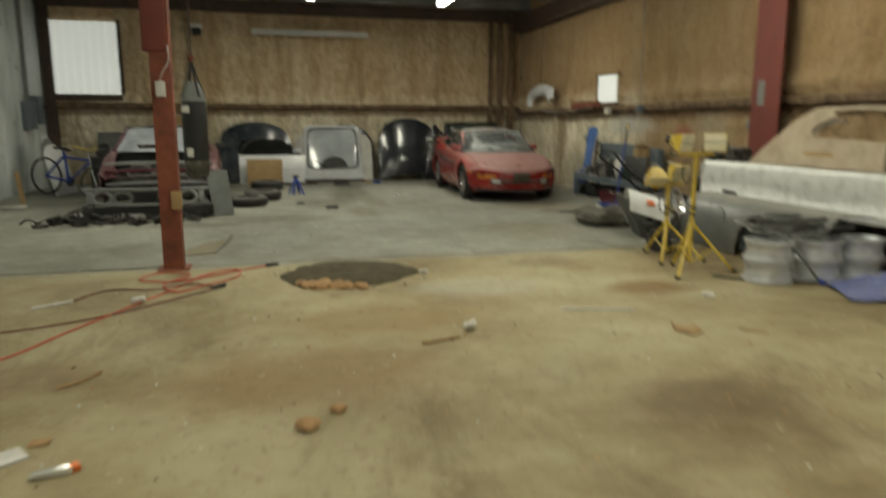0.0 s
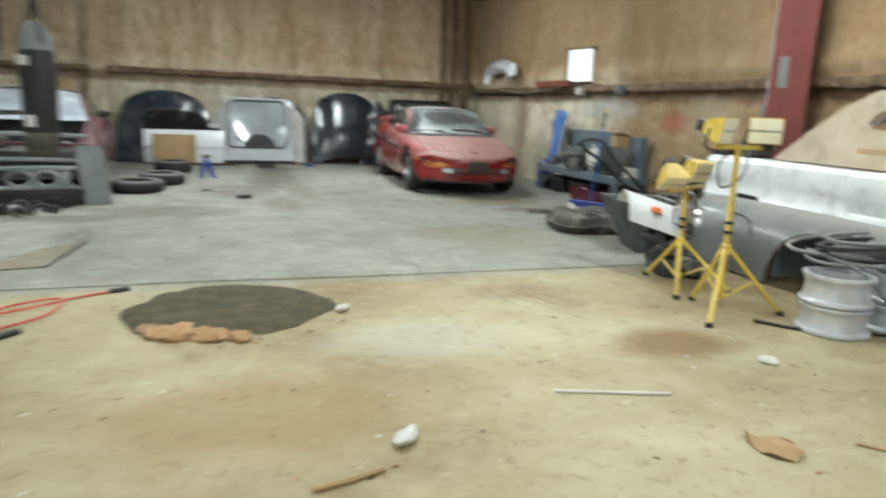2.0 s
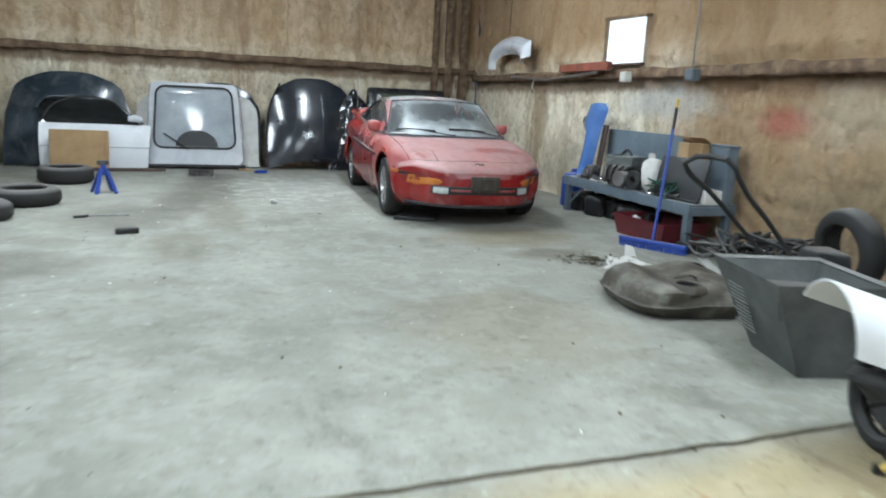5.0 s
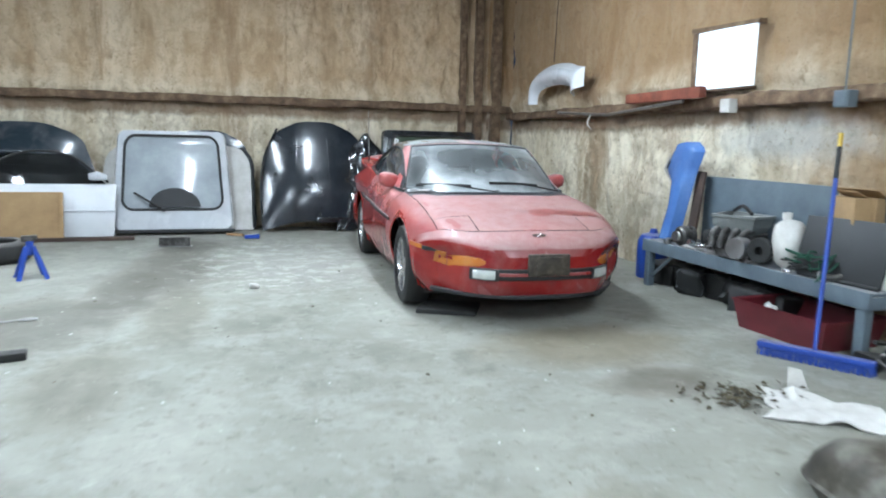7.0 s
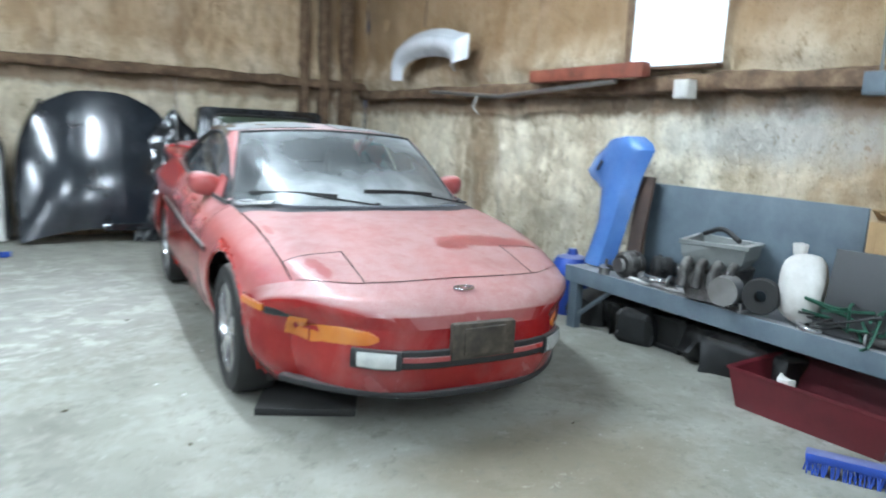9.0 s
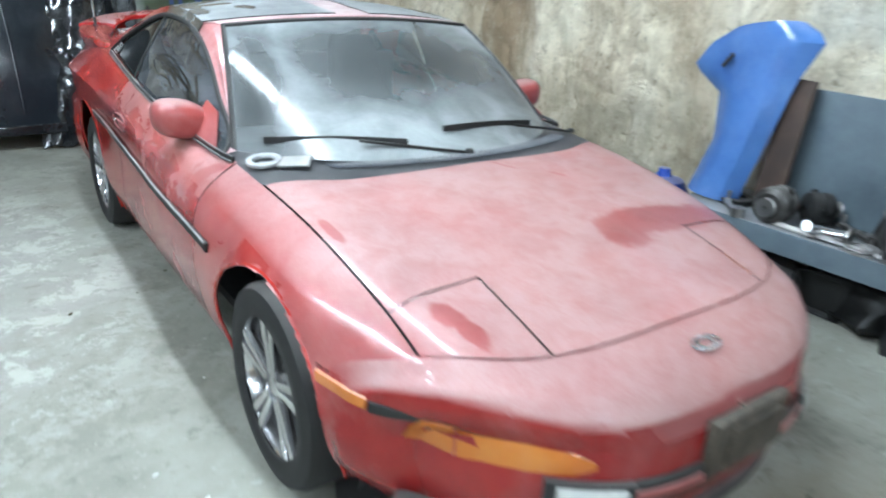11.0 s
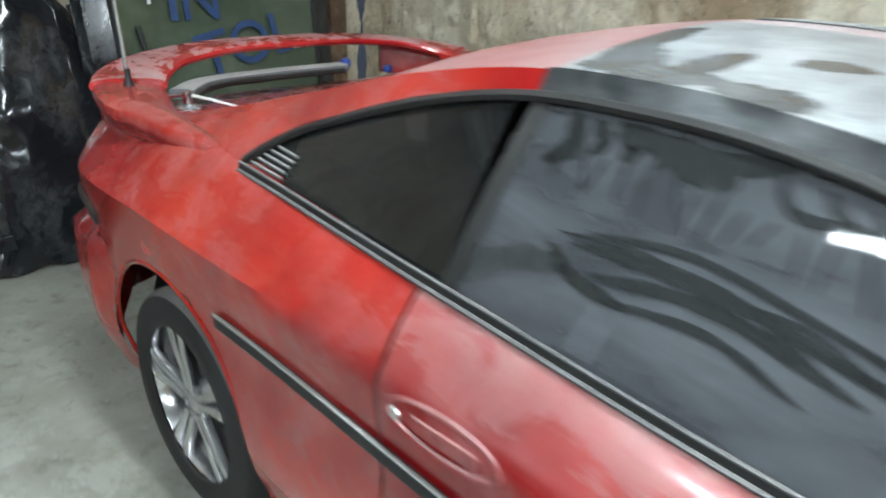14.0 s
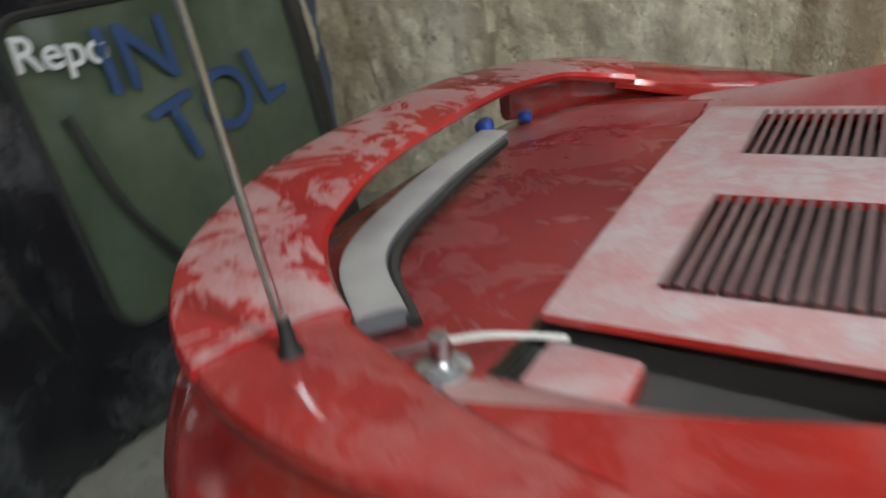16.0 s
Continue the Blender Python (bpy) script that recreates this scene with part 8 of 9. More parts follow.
mower_tube("handle_tube", [(5.05, 8.58, 0.30), (4.70, 8.47, 0.53), (4.30, 8.36, 0.80), (4.12, 8.31, 0.90), (4.07, 8.29, 0.945), (4.10, 8.26, 0.98), (4.15, 8.20, 0.99)], 0.014)
mower_tube("handle_grip", [(4.15, 8.215, 0.99), (4.15, 8.14, 0.99), (4.15, 8.06, 0.985)], 0.015)
mower_tube("handle_tube", [(4.15, 8.065, 0.985), (4.17, 8.04, 0.96), (4.22, 8.05, 0.90), (4.30, 8.08, 0.83), (4.55, 8.17, 0.665), (5.1, 8.4, 0.30)], 0.014)
mower_tube("handle_brace", [(4.70, 8.47, 0.53), (4.80, 8.36, 0.49), (4.9, 8.30, 0.44)], 0.010)
at = into_mower @ Vector((5.22, 8.36, 0))
part("mower_deck", lathe_bm([(0.0, 0.30), (0.14, 0.29), (0.24, 0.22), (0.26, 0.10), (0.25, 0.06)], 28), WHITE_PAINT, mow).location = at
part("mower_engine", jitter(box_bm(-0.10, 0.10, -0.12, 0.12, 0.28, 0.44, 0.03, seg=3), 0.02, 9), PLASTIC, mow).location = at
for x, y in ((-0.17, -0.28), (0.17, -0.28), (-0.17, 0.28), (0.17, 0.28)):
    part("wheel", lathe_bm([(0.0, 0.02), (0.085, 0.02), (0.09, 0.0), (0.09, -0.03), (0.0, -0.03)], 20, "y"), RUBBER, mow).location = (at[0] + x, at[1] + y, 0.09)
fend = thing("white_mudguard", (4.02, 6.98, 0.20), "white mudguard with an orange sticker, propped on a wheel", "mudguard", turn=-18)
rows = [[(x, -0.21 * math.cos(a) , 0.24 * math.sin(a) + 0.14 - 0.3 * x) for a in np.linspace(0.1, math.pi * 0.8, 14)] for x in np.linspace(-0.24, 0.22, 10)]
part("guard_skin", thicken(rows_bm(rows), 0.008), WHITE_PAINT, fend)
STICKER = surf("orange_sticker", [(0.7, 0.14, 0.03), (0.8, 0.22, 0.06)], 0.5)
part("sticker", box_bm(-0.04, 0.04, -0.012, 0.0, -0.03, 0.03, m=pose(-0.03, -0.165, 0.312, -58, 14, 0)), STICKER, fend)
part("guard_wheel", tube_bm([(0.05, 0.02 + 0.17 * math.cos(a), 0.0 + 0.17 * math.sin(a)) for a in np.linspace(0, 2 * math.pi, 26)], 0.035, 8), RUBBER, fend)
lampbowl = thing("headlight_bowl", (4.14, 6.66, 0.54), "dented chrome headlight bowl resting on the pile", "headlight", turn=35, tilt=70)
part("bowl", lathe_bm([(0.0, -0.12), (0.075, -0.11), (0.125, -0.06), (0.145, 0.0), (0.15, 0.014), (0.135, 0.014), (0.11, -0.025), (0.0, -0.04)], 26), CHROME, lampbowl)
rest = thing("scrap_pile", (4.14, 6.86, 0), "dark heap of greasy parts under the headlight bowl", "scrap")
random.seed(58)
for k in range(9):
    lump = bmesh.new()
    bmesh.ops.create_icosphere(lump, subdivisions=2, radius=1)
    bmesh.ops.scale(lump, vec=(random.uniform(0.07, 0.13), random.uniform(0.08, 0.16), random.uniform(0.05, 0.10)), verts=lump.verts)
    part("lump", jitter(lump, 0.06, 9, k), (CAST, RUBBER, PLASTIC)[k % 3], rest).location = (random.uniform(-0.08, 0.08), random.uniform(-0.18, 0.18), 0.07 + 0.045 * (k % 8))

# ---- yellow work lights ----
LAMP_GLASS = surf("frosted_lamp_glass", [(0.80, 0.73, 0.50), (0.90, 0.86, 0.70)], 0.3, scale=14)


def work_light(place, turn, feet, hub_z, top_z, heads, bar_z, bar, label):
    st = thing("work_light_stand", place, label, "work light", turn=turn, group="yellow work lights")
    for k, (fx, fy) in enumerate(feet):
        leg = part("leg", tube_bm([(fx, fy, 0.012), (0.028 * fx / math.hypot(fx, fy), 0.028 * fy / math.hypot(fx, fy), hub_z)], 0.0145, 8), YELLOW, st)
        part("foot", lathe_bm([(0.0, 0.0), (0.022, 0.0), (0.022, 0.03), (0.0, 0.03)], 10), RUBBER, leg).location = (fx, fy, 0)
        part("leg_brace", tube_bm([(fx * 0.5, fy * 0.5, hub_z * 0.5), (0.0, 0.0, hub_z * 0.22)], 0.009, 6), YELLOW, st)
    part("pole", tube_bm([(0, 0, 0.10), (0, 0, top_z)], 0.018, 10), YELLOW, st)
    part("pole_collar", tube_bm([(0, 0, hub_z - 0.03), (0, 0, hub_z + 0.03)], 0.032, 12), YELLOW, st)
    for z in (hub_z + 0.10, hub_z + 0.16):
        part("pole_clamp", tube_bm([(0, 0, z), (0, 0, z + 0.02)], 0.027, 10), RUBBER, st)
    part("cross_bar", box_bm(-bar, bar, -0.014, 0.014, bar_z - 0.014, bar_z + 0.014, 0.003), YELLOW, st)
    for x, z, rz, rx in heads:
        head = part("lamp_head", rows_bm([[(sx * 0.5 * w, y, sz * 0.5 * h) for sx, sz in ((-1, -1), (1, -1), (1, 1), (-1, 1))] for y, w, h in ((0.07, 0.08, 0.07), (0.02, 0.13, 0.11), (-0.06, 0.185, 0.155), (-0.07, 0.19, 0.16))], ring=True, caps=True), YELLOW, st)
        head.matrix_basis = pose(x, 0, z, rx, 0, rz)
        part("lamp_glass", box_bm(-0.090, 0.090, -0.079, -0.071, -0.075, 0.075, 0.003), LAMP_GLASS, head, "frosted lamp glass")
        part("lamp_guard", box_bm(-0.094, 0.094, -0.082, -0.0785, -0.004, 0.004), STEEL, head)
        part("lamp_yoke", tube_bm(smooth_path([(-0.10, 0, 0), (-0.10, 0, -0.10), (0, 0, -0.13), (0.10, 0, -0.10), (0.10, 0, 0)], 16), 0.007, 6), CAST, head)
        part("junction_box", box_bm(-0.04, 0.04, 0.07, 0.12, -0.035, 0.035, 0.008), CAST, head)
    part("cord", tube_bm(smooth_path([(0.03, 0.02, top_z), (-0.10, 0.03, top_z - 0.10), (-0.08, 0.02, top_z - 0.25), (0.04, -0.02, top_z - 0.18), (0.10, 0.02, top_z - 0.05)], 20), 0.006, 6), RUBBER, st)
    return st


work_light((3.77, 5.84, 0), 0, [(-0.275, -0.25), (0.375, -0.125), (0.03, 0.30)], 0.42, 1.06, [(-0.17, 1.17, 25, 10), (0.19, 1.17, -40, 5)], 1.06, 0.17, "yellow tripod work light with two flood heads")
work_light((3.92, 6.48, 0), 30, [(-0.34, -0.15), (0.10, -0.36), (0.18, 0.32)], 0.34, 0.72, [(-0.27, 0.84, -40, 55), (0.13, 0.87, -20, 25)], 0.73, 0.30, "yellow tripod work light with tipped flood heads")

# ---- truck parts by the east wall ----
bed = thing("truck_bed_side", (5.30, 6.15, 0), "white-painted truck bed side resting on timber blocks", "truck part", turn=-1)
rows = []
for y in np.linspace(-1.85, 1.85, 40):
    prof = [(0.10, 0.43), (0.0, 0.44), (-0.012, 0.52), (0.012, 0.56), (0.0, 0.66), (-0.016, 0.70), (-0.016, 0.84), (0.02, 0.88), (0.14, 0.89)]
    rows.append([(x + 0.012 * noise.noise(Vector((y * 1.5, z * 3, 0))), y, z + 0.012 * noise.noise(Vector((y, 4, 0)))) for x, z in prof])
CHIPPED = surf("chipped_white_paint", [(0.52, 0.53, 0.51), (0.78, 0.79, 0.78), (0.84, 0.85, 0.84)], 0.5, scale=7, bump=0.3)
part("side_sheet", thicken(rows_bm(rows), 0.01), CHIPPED, bed)
part("bed_floor", box_bm(0.145, 0.62, -1.85, 1.85, 0.80, 0.875, 0.01), DARK_STEEL, bed)
for y in (-1.6, 1.5):
    part("support_block", box_bm(0.10, 0.32, y - 0.15, y + 0.15, 0.0, 0.425, 0.01), DARK_STEEL, bed)
part("end_cap", box_bm(0.02, 0.6, 1.86, 1.88, 0.45, 0.86, 0.006), CHIPPED, bed)
part("tie_hook", sweep_bm([(-0.03, 1.35, 0.53), (-0.06, 1.30, 0.55), (-0.05, 1.1, 0.54)], [0.03] * 3, [0.05] * 3, 8), RUBBER, bed)
panel = thing("tan_cab_panel", (5.36, 6.2, 0.90), "tan truck cab panel with cut window on the bed side", "truck panel", turn=-1, lean=12)
TAN = surf("tan_primer", [(0.30, 0.235, 0.165), (0.44, 0.36, 0.265), (0.50, 0.42, 0.32)], 0.75, scale=4, bump=0.1)
bm = bmesh.new()
outline = [(0, 1.02, 0.0), (0, 0.72, 0.26), (0, 0.42, 0.48), (0, 0.18, 0.595), (0, -0.05, 0.60), (0, -0.08, 0.50), (0, 0.12, 0.42), (0, 0.18, 0.34), (0, 0.14, 0.30), (0, -0.75, 0.27), (0, -0.80, 0.0)]
bm.faces.new([bm.verts.new(p) for p in outline])
r = bmesh.ops.extrude_face_region(bm, geom=list(bm.faces))
bmesh.ops.translate(bm, verts=[v for v in r["geom"] if isinstance(v, bmesh.types.BMVert)], vec=(0.03, 0, 0))
bmesh.ops.recalc_face_normals(bm, faces=bm.faces)
part("panel_sheet", bm, TAN, panel)
part("upper_rail", sweep_bm(smooth_path([(0.015, -0.02, 0.575), (0.015, -0.4, 0.585), (0.015, -0.85, 0.55)], 10), [0.05] * 10, [0.05] * 10, 8), TAN, panel)
part("silver_trim", sweep_bm(smooth_path([(-0.02, 0.10, 0.33), (-0.03, -0.08, 0.43), (-0.02, -0.25, 0.46)], 10), [0.05] * 10, [0.02] * 10, 8), CHROME, panel)
part("stamped_bar", box_bm(-0.004, 0.0, -0.18, 0.2, 0.11, 0.15), CARD, panel)
part("wrapped_bundle", jitter(box_bm(0.05, 0.30, -0.9, -0.35, 0.0, 0.22, 0.05, seg=3), 0.05, 7), FABRIC, panel)
for k, (x, y) in enumerate(((5.55, 7.62), (5.70, 7.85), (5.52, 7.98))):
    p = thing("scrap_casting", (x, y, 0.878), "dark casting lying on the truck bed side", "scrap", turn=40 * k, group="castings on the truck bed")
    part("casting", jitter(box_bm(-0.13, 0.13, -0.09, 0.09, 0, 0.16 - 0.03 * k, 0.04, seg=3), 0.04, 10, k), (CAST, STEEL, PLASTIC)[k], p)

quarter = thing("grey_fender", (4.86, 6.55, 0), "dusty grey truck fender standing on the floor", "truck fender", turn=-4)
GREY_FENDER = make_paint("dusty_grey_primer", [(0.09, 0.095, 0.095), (0.14, 0.145, 0.14), (0.19, 0.19, 0.18)], 0.6, (0.36, 0.34, 0.3), 0.45)
rows = []
for y in np.linspace(-1.35, 1.28, 60):
    end = min(1.0, max(0.0, (1.28 - y) / 0.35)) ** 0.5
    top = 0.30 + 0.25 * end
    prof = smooth_path([(-0.16 - 0.03 * end, 0.02), (-0.19, 0.2), (-0.15, 0.40 * top / 0.55), (-0.03, top * 0.97), (0.2, top), (0.36, top * 0.96)], 20)
    rows.append([(x + 0.22 * (1 - end), y, z) for x, z in prof])
bm = rows_bm(rows)
gone = [f for f in bm.faces if all(math.hypot(v.co.y + 0.55, v.co.z - 0.06) < 0.40 and v.co.x < 0.1 for v in f.verts)]
bmesh.ops.delete(bm, geom=gone, context="FACES")
for v in bm.verts:
    d = math.hypot(v.co.y + 0.55, v.co.z - 0.06)
    if d < 0.40 and v.co.x < 0.1:
        v.co.y, v.co.z = -0.55 + (v.co.y + 0.55) * 0.40 / d, 0.06 + (v.co.z - 0.06) * 0.40 / d
part("fender_skin", thicken(bm, 0.008), GREY_FENDER, quarter)
part("arch_liner", rows_bm([[(x, -0.55 + 0.41 * math.cos(a), 0.06 + 0.41 * math.sin(a)) for a in np.linspace(0, math.pi, 22)] for x in (-0.12, 0.3)]), BLUE_STEEL, quarter, "dark blue inner arch")
part("arch_back", box_bm(0.30, 0.32, -1.0, -0.1, 0.0, 0.46), PLASTIC, quarter)
part("crease", tube_bm(smooth_path([(-0.165, 1.05, 0.40), (-0.10, 0.6, 0.46), (-0.16, 0.1, 0.40), (-0.185, 0.08, 0.15)], 24), 0.007, 6), RUBBER, quarter)

# chrome rims in two stacks, hoses, blue tarpaulin
ALLOY = surf("dull_silver_alloy", [(0.50, 0.52, 0.55), (0.66, 0.68, 0.71), (0.76, 0.78, 0.80)], 0.34, 0.45, scale=6, bump=0.05)


def rim(x, y, z, turn):
    r = thing("bare_wheel", (x, y, z), "shiny bare steel wheel rim in a stack on the floor", "wheel", turn=turn, group="stacked wheel rims")
    part("barrel", lathe_bm([(0.175, 0.0), (0.205, 0.004), (0.205, 0.02), (0.185, 0.035), (0.180, 0.06), (0.176, 0.11), (0.188, 0.14), (0.20, 0.155), (0.20, 0.172), (0.17, 0.175), (0.15, 0.15), (0.15, 0.03), (0.175, 0.0)], 40), ALLOY, r)
    part("disc", lathe_bm([(0.03, 0.10), (0.05, 0.12), (0.10, 0.115), (0.15, 0.09)], 32), STEEL, r)
    return r


for x, y in ((4.22, 5.38), (4.66, 5.32), (5.08, 5.30)):
    for k in range(2):
        rim(x, y, 0.002 + 0.178 * k, 30 * k)
random.seed(12)
hose = thing("hose_coil", (4.62, 5.50, 0.36), "coil of grey hose heaped on the wheel rims", "hose")
for k in range(9):
    r0, r1 = random.uniform(0.30, 0.46), random.uniform(0.14, 0.22)
    cx, cy, tl = random.uniform(-0.12, 0.12), random.uniform(-0.05, 0.12), random.uniform(-0.25, 0.25)
    part("hose_loop", tube_bm([(cx + r0 * math.cos(a), cy + r1 * math.sin(a), 0.02 + 0.018 * k + tl * 0.12 * math.cos(a + k)) for a in np.linspace(0, 2 * math.pi * 0.96, 34)], 0.012, 6), (GREY_PLASTIC, RUBBER, GREY_PLASTIC)[k % 3], hose)
part("hose_end", tube_bm(smooth_path([(-0.45, 0.1, 0.10), (-0.30, -0.20, 0.0), (-0.18, -0.30, -0.18), (-0.08, -0.36, -0.33)], 16), 0.013, 6), GREY_PLASTIC, hose)
part("hose_nozzle", tube_bm([(-0.085, -0.355, -0.33), (-0.04, -0.38, -0.35)], 0.024, 8), BLUE, hose)
cord = solid("black_cable", tube_bm(smooth_path([(3.86, 5.62, 0.012), (3.98, 5.45, 0.012), (4.2, 5.30, 0.012), (4.42, 5.22, 0.012), (4.6, 5.10, 0.012)], 24), 0.011, 6), RUBBER, "black cable running along the floor to the rims", "cable")
rows = []
for i, y in enumerate(np.linspace(-0.34, 0.34, 22)):
    rows.append([(x, y, 0.02 + 0.16 * max(0, 1 - math.hypot(x, y) / 0.42) * (0.6 + 0.9 * abs(noise.noise(Vector((x * 7, y * 7, 2))))) + 0.02 * abs(noise.noise(Vector((x * 15, y * 15, 5))))) for x in np.linspace(-0.36, 0.36, 24)])
solid("blue_tarpaulin", thicken(rows_bm(rows), 0.006), BLUE, "crumpled blue tarpaulin on the floor by the rims", "tarpaulin", place=(4.78, 4.72, 0), turn=-25)
for k, (x, y) in enumerate(((5.55, 4.9), (5.75, 5.9))):
    solid("scrap_bin", jitter(box_bm(-0.25, 0.25, -0.3, 0.3, 0, 0.38, 0.05, seg=3), 0.06, 6, k), CAST, "dark greasy parts pile under the truck bed", "scrap", place=(x, y, 0), turn=20 * k)

# ---- cords, scraps and stains on the near floor ----
ORANGE = surf("orange_red_cord", [(0.42, 0.06, 0.03), (0.60, 0.11, 0.05)], 0.55)
DARK_CORD = surf("dark_red_cord", [(0.12, 0.04, 0.03), (0.2, 0.06, 0.045)], 0.6)
cord = thing("extension_cord", (0, 0, 0.008), "orange-red extension cord lying in loose loops", "extension cord")
part("cord", tube_bm(smooth_path([(-1.75, 4.35, 0), (-1.40, 4.65, 0), (-1.17, 5.14, 0), (-0.90, 5.71, 0), (-0.62, 6.30, 0), (-0.40, 6.75, 0.01), (-0.20, 6.85, 0.01), (-0.18, 6.55, 0.01), (-0.42, 6.25, 0.01), (-0.62, 6.05, 0.012), (-0.75, 6.3, 0.012), (-0.60, 6.75, 0.01), (-0.85, 6.85, 0.008), (-0.98, 6.6, 0.006), (-0.72, 6.45, 0.012), (-0.35, 6.62, 0.014), (-0.05, 6.9, 0.006), (0.06, 6.98, 0)], 120), 0.0075, 6), ORANGE, cord)
part("cord_plug", tube_bm([(0.06, 6.98, 0.004), (0.17, 7.03, 0.004)], 0.017, 8), RUBBER, cord)
cord = thing("extension_cord", (0, 0, 0.007), "dark red cord lying on the concrete", "cord")
part("cord", tube_bm(smooth_path([(-1.65, 5.2, 0), (-1.25, 5.35, 0), (-0.95, 5.55, 0), (-0.60, 5.85, 0.01), (-0.35, 6.15, 0.01), (-0.50, 6.32, 0.01), (-0.85, 6.22, 0.008), (-1.15, 6.3, 0), (-1.35, 6.0, 0)], 70), 0.007, 6), DARK_CORD, cord)
part("cord_coupler", tube_bm([(-0.36, 6.14, 0.01), (-0.27, 6.24, 0.01)], 0.018, 8), RUBBER, cord)
HARDBOARD = surf("worn_hardboard", [(0.20, 0.165, 0.11), (0.30, 0.26, 0.185)], 0.8, scale=6)
board = thing("hardboard_sheet", (-0.58, 8.02, 0), "thin tan hardboard sheet lying on the grey slab", "board", turn=8)
part("sheet", plate_bm([(-0.30, -0.30, 0.004), (0.10, -0.26, 0.004), (0.36, 0.62, 0.004), (0.02, 0.40, 0.004)], 0.006), HARDBOARD, board)
part("curled_edge", sweep_bm(smooth_path([(0.10, -0.26, 0.010), (0.22, 0.15, 0.022), (0.36, 0.62, 0.06)], 14), [0.02] * 14, [0.008] * 14, 6), CAST, board)
for pts, r, m, lab, cat in (
    ([(-1.57, 5.80), (-1.34, 5.97)], 0.012, PAPER, "straight white stick on the concrete", "stick"),
    ([(2.12, 4.92), (2.62, 4.77)], 0.008, PAPER, "long pale straw lying on the concrete", "stick"),
    ([(0.97, 4.37), (1.10, 4.40), (1.22, 4.44)], 0.011, CARD, "short pale twig on the concrete", "twig"),
    ([(-0.97, 4.10), (-0.88, 4.17), (-0.80, 4.30)], 0.010, CARD, "bent brown twig on the concrete", "twig"),
    ([(3.05, 4.18), (3.16, 4.05)], 0.007, CARD, "thin wood splinter on the concrete", "splinter"),
):
    solid("thin_stick", tube_bm([(x, y, r) for x, y in pts], r, 6), m, lab, cat)
for x, y, s, m, lab in ((3.39, 5.01, 0.042, PAPER, "crumpled pale paper ball on the concrete"), (1.35, 4.62, 0.06, PAPER, "crumpled pale paper scrap on the concrete"), (2.70, 4.24, 0.10, CARD, "flat torn cardboard scrap on the concrete"), (-0.857, 5.85, 0.06, PAPER, "small white rag on the orange cord"), (0.23, 3.33, 0.05, CLAY, "orange clay crumb on the concrete"), (0.38, 3.49, 0.035, CLAY, "small clay crumb on the concrete"), (1.42, 6.33, 0.05, PAPER, "white chip beside the dirt"), (2.42, 13.05, 0.05, PAPER, "flattened white paper on the grey slab")):
    ball = bmesh.new()
    bmesh.ops.create_icosphere(ball, subdivisions=2, radius=s)
    flat = 0.5 if s < 0.09 else 0.14
    bmesh.ops.scale(ball, vec=(1.2, 0.8, flat), verts=ball.verts)
    solid("floor_scrap", jitter(ball, s * 0.45, 16, x), m, lab, "scrap", place=(x, y, s * flat * 0.8), turn=40 * x)
wrap = thing("foil_wrapper", (-0.74, 3.17, 0), "crinkled clear and orange wrapper on the concrete", "wrapper", turn=20)
part("wrapper_skin", jitter(box_bm(-0.07, 0.07, -0.035, 0.035, 0, 0.025, 0.006, seg=3), 0.022, 22), LENS, wrap)
part("wrapper_end", jitter(box_bm(0.06, 0.10, -0.03, 0.03, 0.0, 0.03, 0.006), 0.012, 22), STICKER, wrap)
solid("card_scrap", jitter(box_bm(-0.09, 0.09, -0.06, 0.06, 0.002, 0.012, 0.002), 0.008, 12), PAPER, "dirty white card on the concrete", "card", place=(-0.97, 3.33, 0), turn=35)
solid("red_scrap", jitter(box_bm(-0.04, 0.04, -0.025, 0.025, 0.002, 0.014, 0.004), 0.01, 18), CLAY, "small orange scrap beside the card", "scrap", place=(-0.86, 3.46, 0))
random.seed(77)
for name, m, lab, n, zone, size in (("grit", CLAY, "orange clay grit scattered on the concrete", 150, (-2.2, 4.2, 2.2, 7.0), 0.008), ("pale_grit", PAPER, "pale paint flakes scattered on the concrete", 170, (-2.2, 4.6, 2.0, 13.5), 0.007), ("dark_grit", DIRT, "dark crumbs scattered on the slab", 130, (-1.5, 5.2, 3.0, 14.0), 0.008)):
    bm = bmesh.new()
    for k in range(n):
        x, y, s = random.uniform(zone[0], zone[1]), random.uniform(zone[2], zone[3]), size * random.uniform(0.4, 1.5)
        vs = bmesh.ops.create_icosphere(bm, subdivisions=1, radius=s, matrix=pose(x, y, s * 0.3, 0, 0, random.uniform(0, 180)) @ Matrix.Diagonal((1.3, 0.8, 0.4, 1)))
    solid(name, jitter(bm, 0.004, 60), m, lab, "grit", kind="stuff", smooth=False)

# ---- heap by the wall beyond the bench ----
random.seed(77)
heap = thing("engine_scrap_heap", (5.75, 9.80, 0), "black greasy engine scrap heaped beside the bench", "scrap")
for k in range(10):
    s = random.uniform(0.06, 0.13)
    part("lump", jitter(box_bm(-s, s, -0.8 * s, 0.8 * s, 0, 1.3 * s, 0.25 * s, m=pose(random.uniform(-0.18, 0.18), -0.42 + 0.09 * k, 0, 0, 0, 33 * k)), 0.35 * s, 12, k), (RUBBER, CAST, PLASTIC)[k % 3], heap)
for k in range(5):
    part("pipe_end", tube_bm(smooth_path([(random.uniform(-0.2, 0.2), random.uniform(-0.4, 0.4), random.uniform(0.06, 0.2)) for _ in range(3)], 10), 0.014, 6), (CAST, RUBBER)[k % 2], heap)
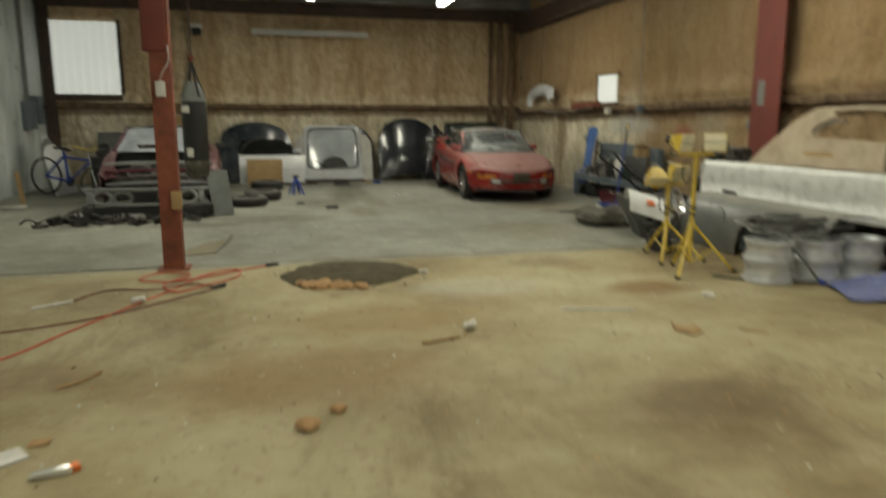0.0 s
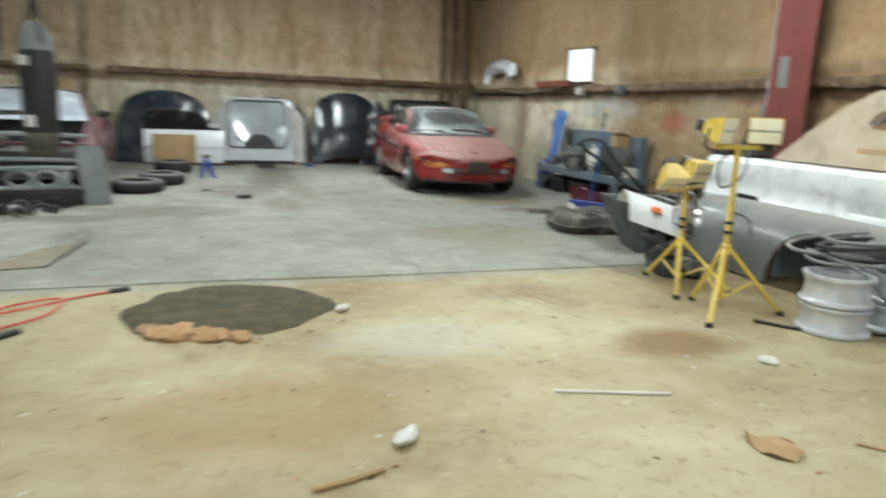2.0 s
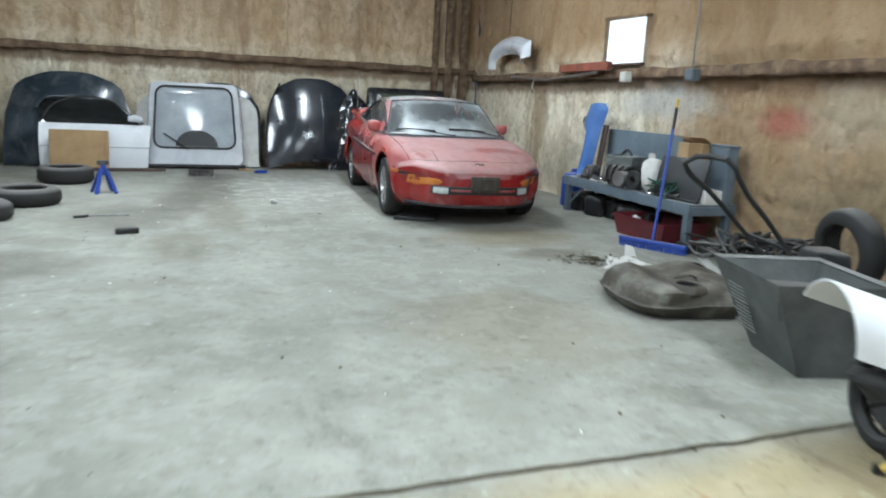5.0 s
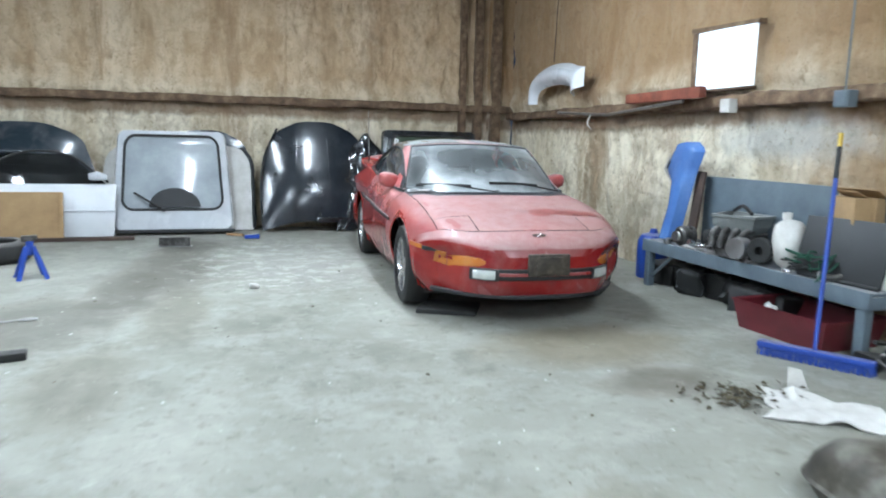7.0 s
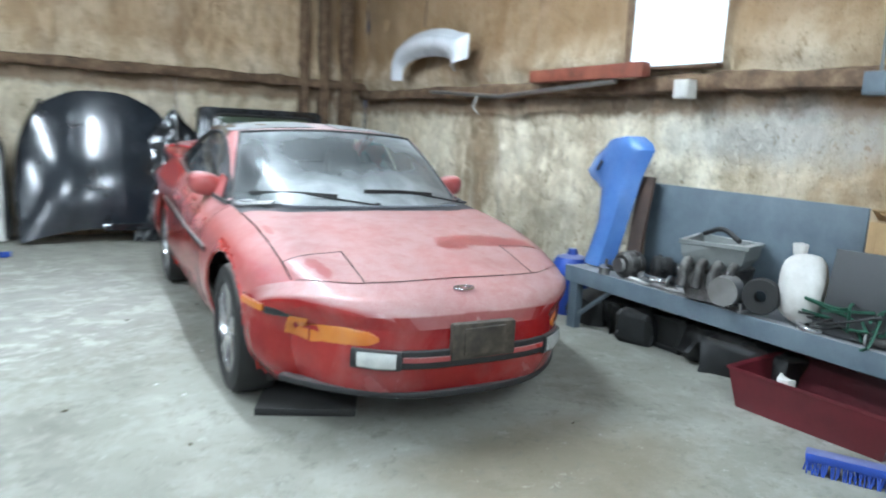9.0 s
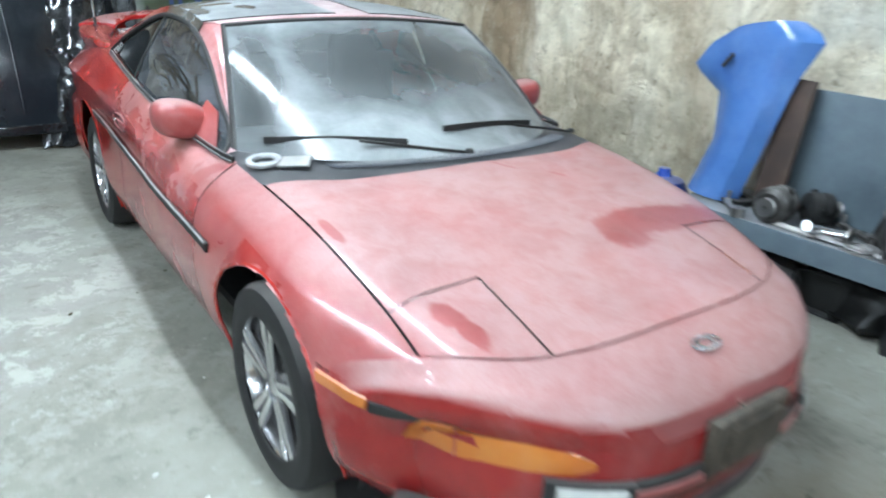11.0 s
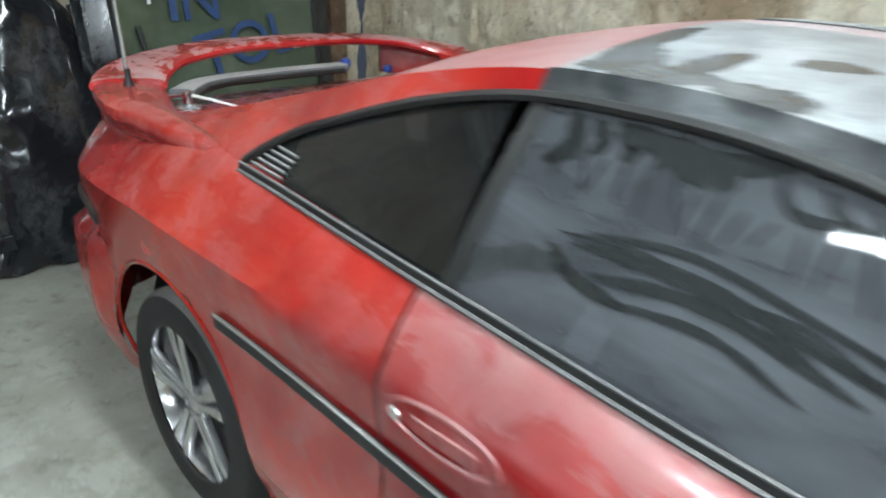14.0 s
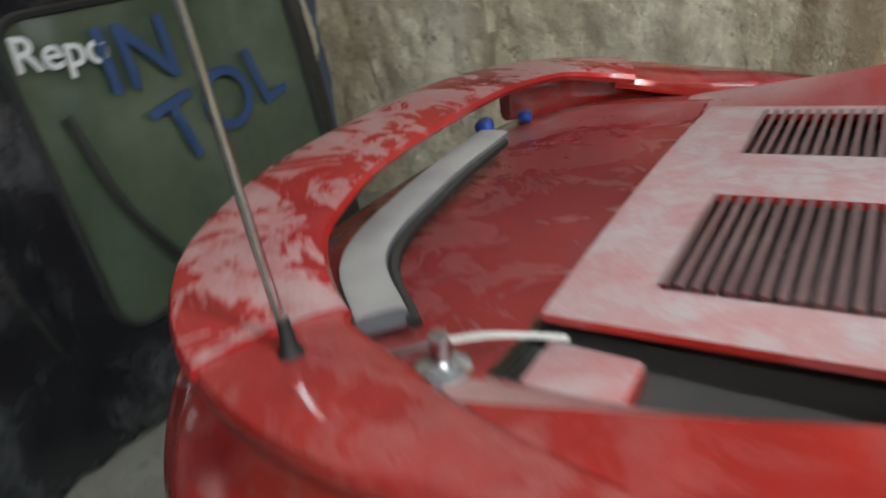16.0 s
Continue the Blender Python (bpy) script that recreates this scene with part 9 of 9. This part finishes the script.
can = thing("dull_silencer", (5.98, 9.78, 0.055), "dull steel exhaust can lying by the wall", "exhaust can", turn=70)
part("can_body", lathe_bm([(0.0, -0.16), (0.05, -0.155), (0.055, -0.14), (0.055, 0.14), (0.05, 0.155), (0.0, 0.16)], 20, "x"), CHROME, can)
part("can_outlet", lathe_bm([(0.018, 0.155), (0.018, 0.23), (0.014, 0.23), (0.014, 0.16)], 12, "x"), STEEL, can)
tangle = thing("dark_scrap_tangle", (5.86, 9.40, 0), "dark tangle of hoses, belts and brackets by the foam wall", "scrap")
for k in range(22):
    base_y = -0.34 + 0.031 * k
    pts = [(random.uniform(-0.30, 0.26), base_y + random.uniform(-0.16, 0.16), random.uniform(0.03, 0.30)) for _ in range(5)]
    part("hose", tube_bm(smooth_path(pts, 20), random.choice((0.008, 0.012, 0.018)), 6), (RUBBER, CAST, PLASTIC)[k % 3], tangle)
for k in range(9):
    w = random.uniform(0.05, 0.11)
    part("bracket", jitter(plate_bm([(-w, 0, 0), (w, 0, 0), (0.8 * w, 0, 1.4 * w), (-0.3 * w, 0, 1.9 * w)], 0.012, (0, 1, 0)), 0.03, 13, k), (CAST, GRIME, PLASTIC)[k % 3], tangle).matrix_basis = pose(random.uniform(-0.24, 0.2), -0.32 + 0.08 * k, 0.0, random.uniform(-30, 10), 0, random.uniform(0, 180))
for k in range(3):
    belt_ring = [(0.13 * math.cos(a), 0.10 * math.sin(a), 0.03 + 0.05 * k + 0.02 * math.sin(2 * a + k)) for a in np.linspace(0, 2 * math.pi, 22)]
    part("drive_belt", tube_bm(belt_ring, 0.008, 6), RUBBER, tangle).matrix_basis = pose(-0.12 + 0.1 * k, -0.18 + 0.16 * k, 0.0, 12 * k, 0, 40 * k)
strip = tagged(new("bent_trim_strip", mesh_of("bent_trim_strip", sweep_bm(smooth_path([(5.62, 9.88, 0.02), (5.45, 9.55, 0.018), (5.36, 9.25, 0.03), (5.36, 8.95, 0.05)], 16), [0.09] * 16, [0.02] * 16, 8), GREY_PLASTIC)), "bent grey trim strip lying on the floor", "trim strip")
tyre((5.90, 8.86, 0.30), "grey-dusted tyre leaning on the foam wall", 0.30, 0.18, tilt=82, turn=80)
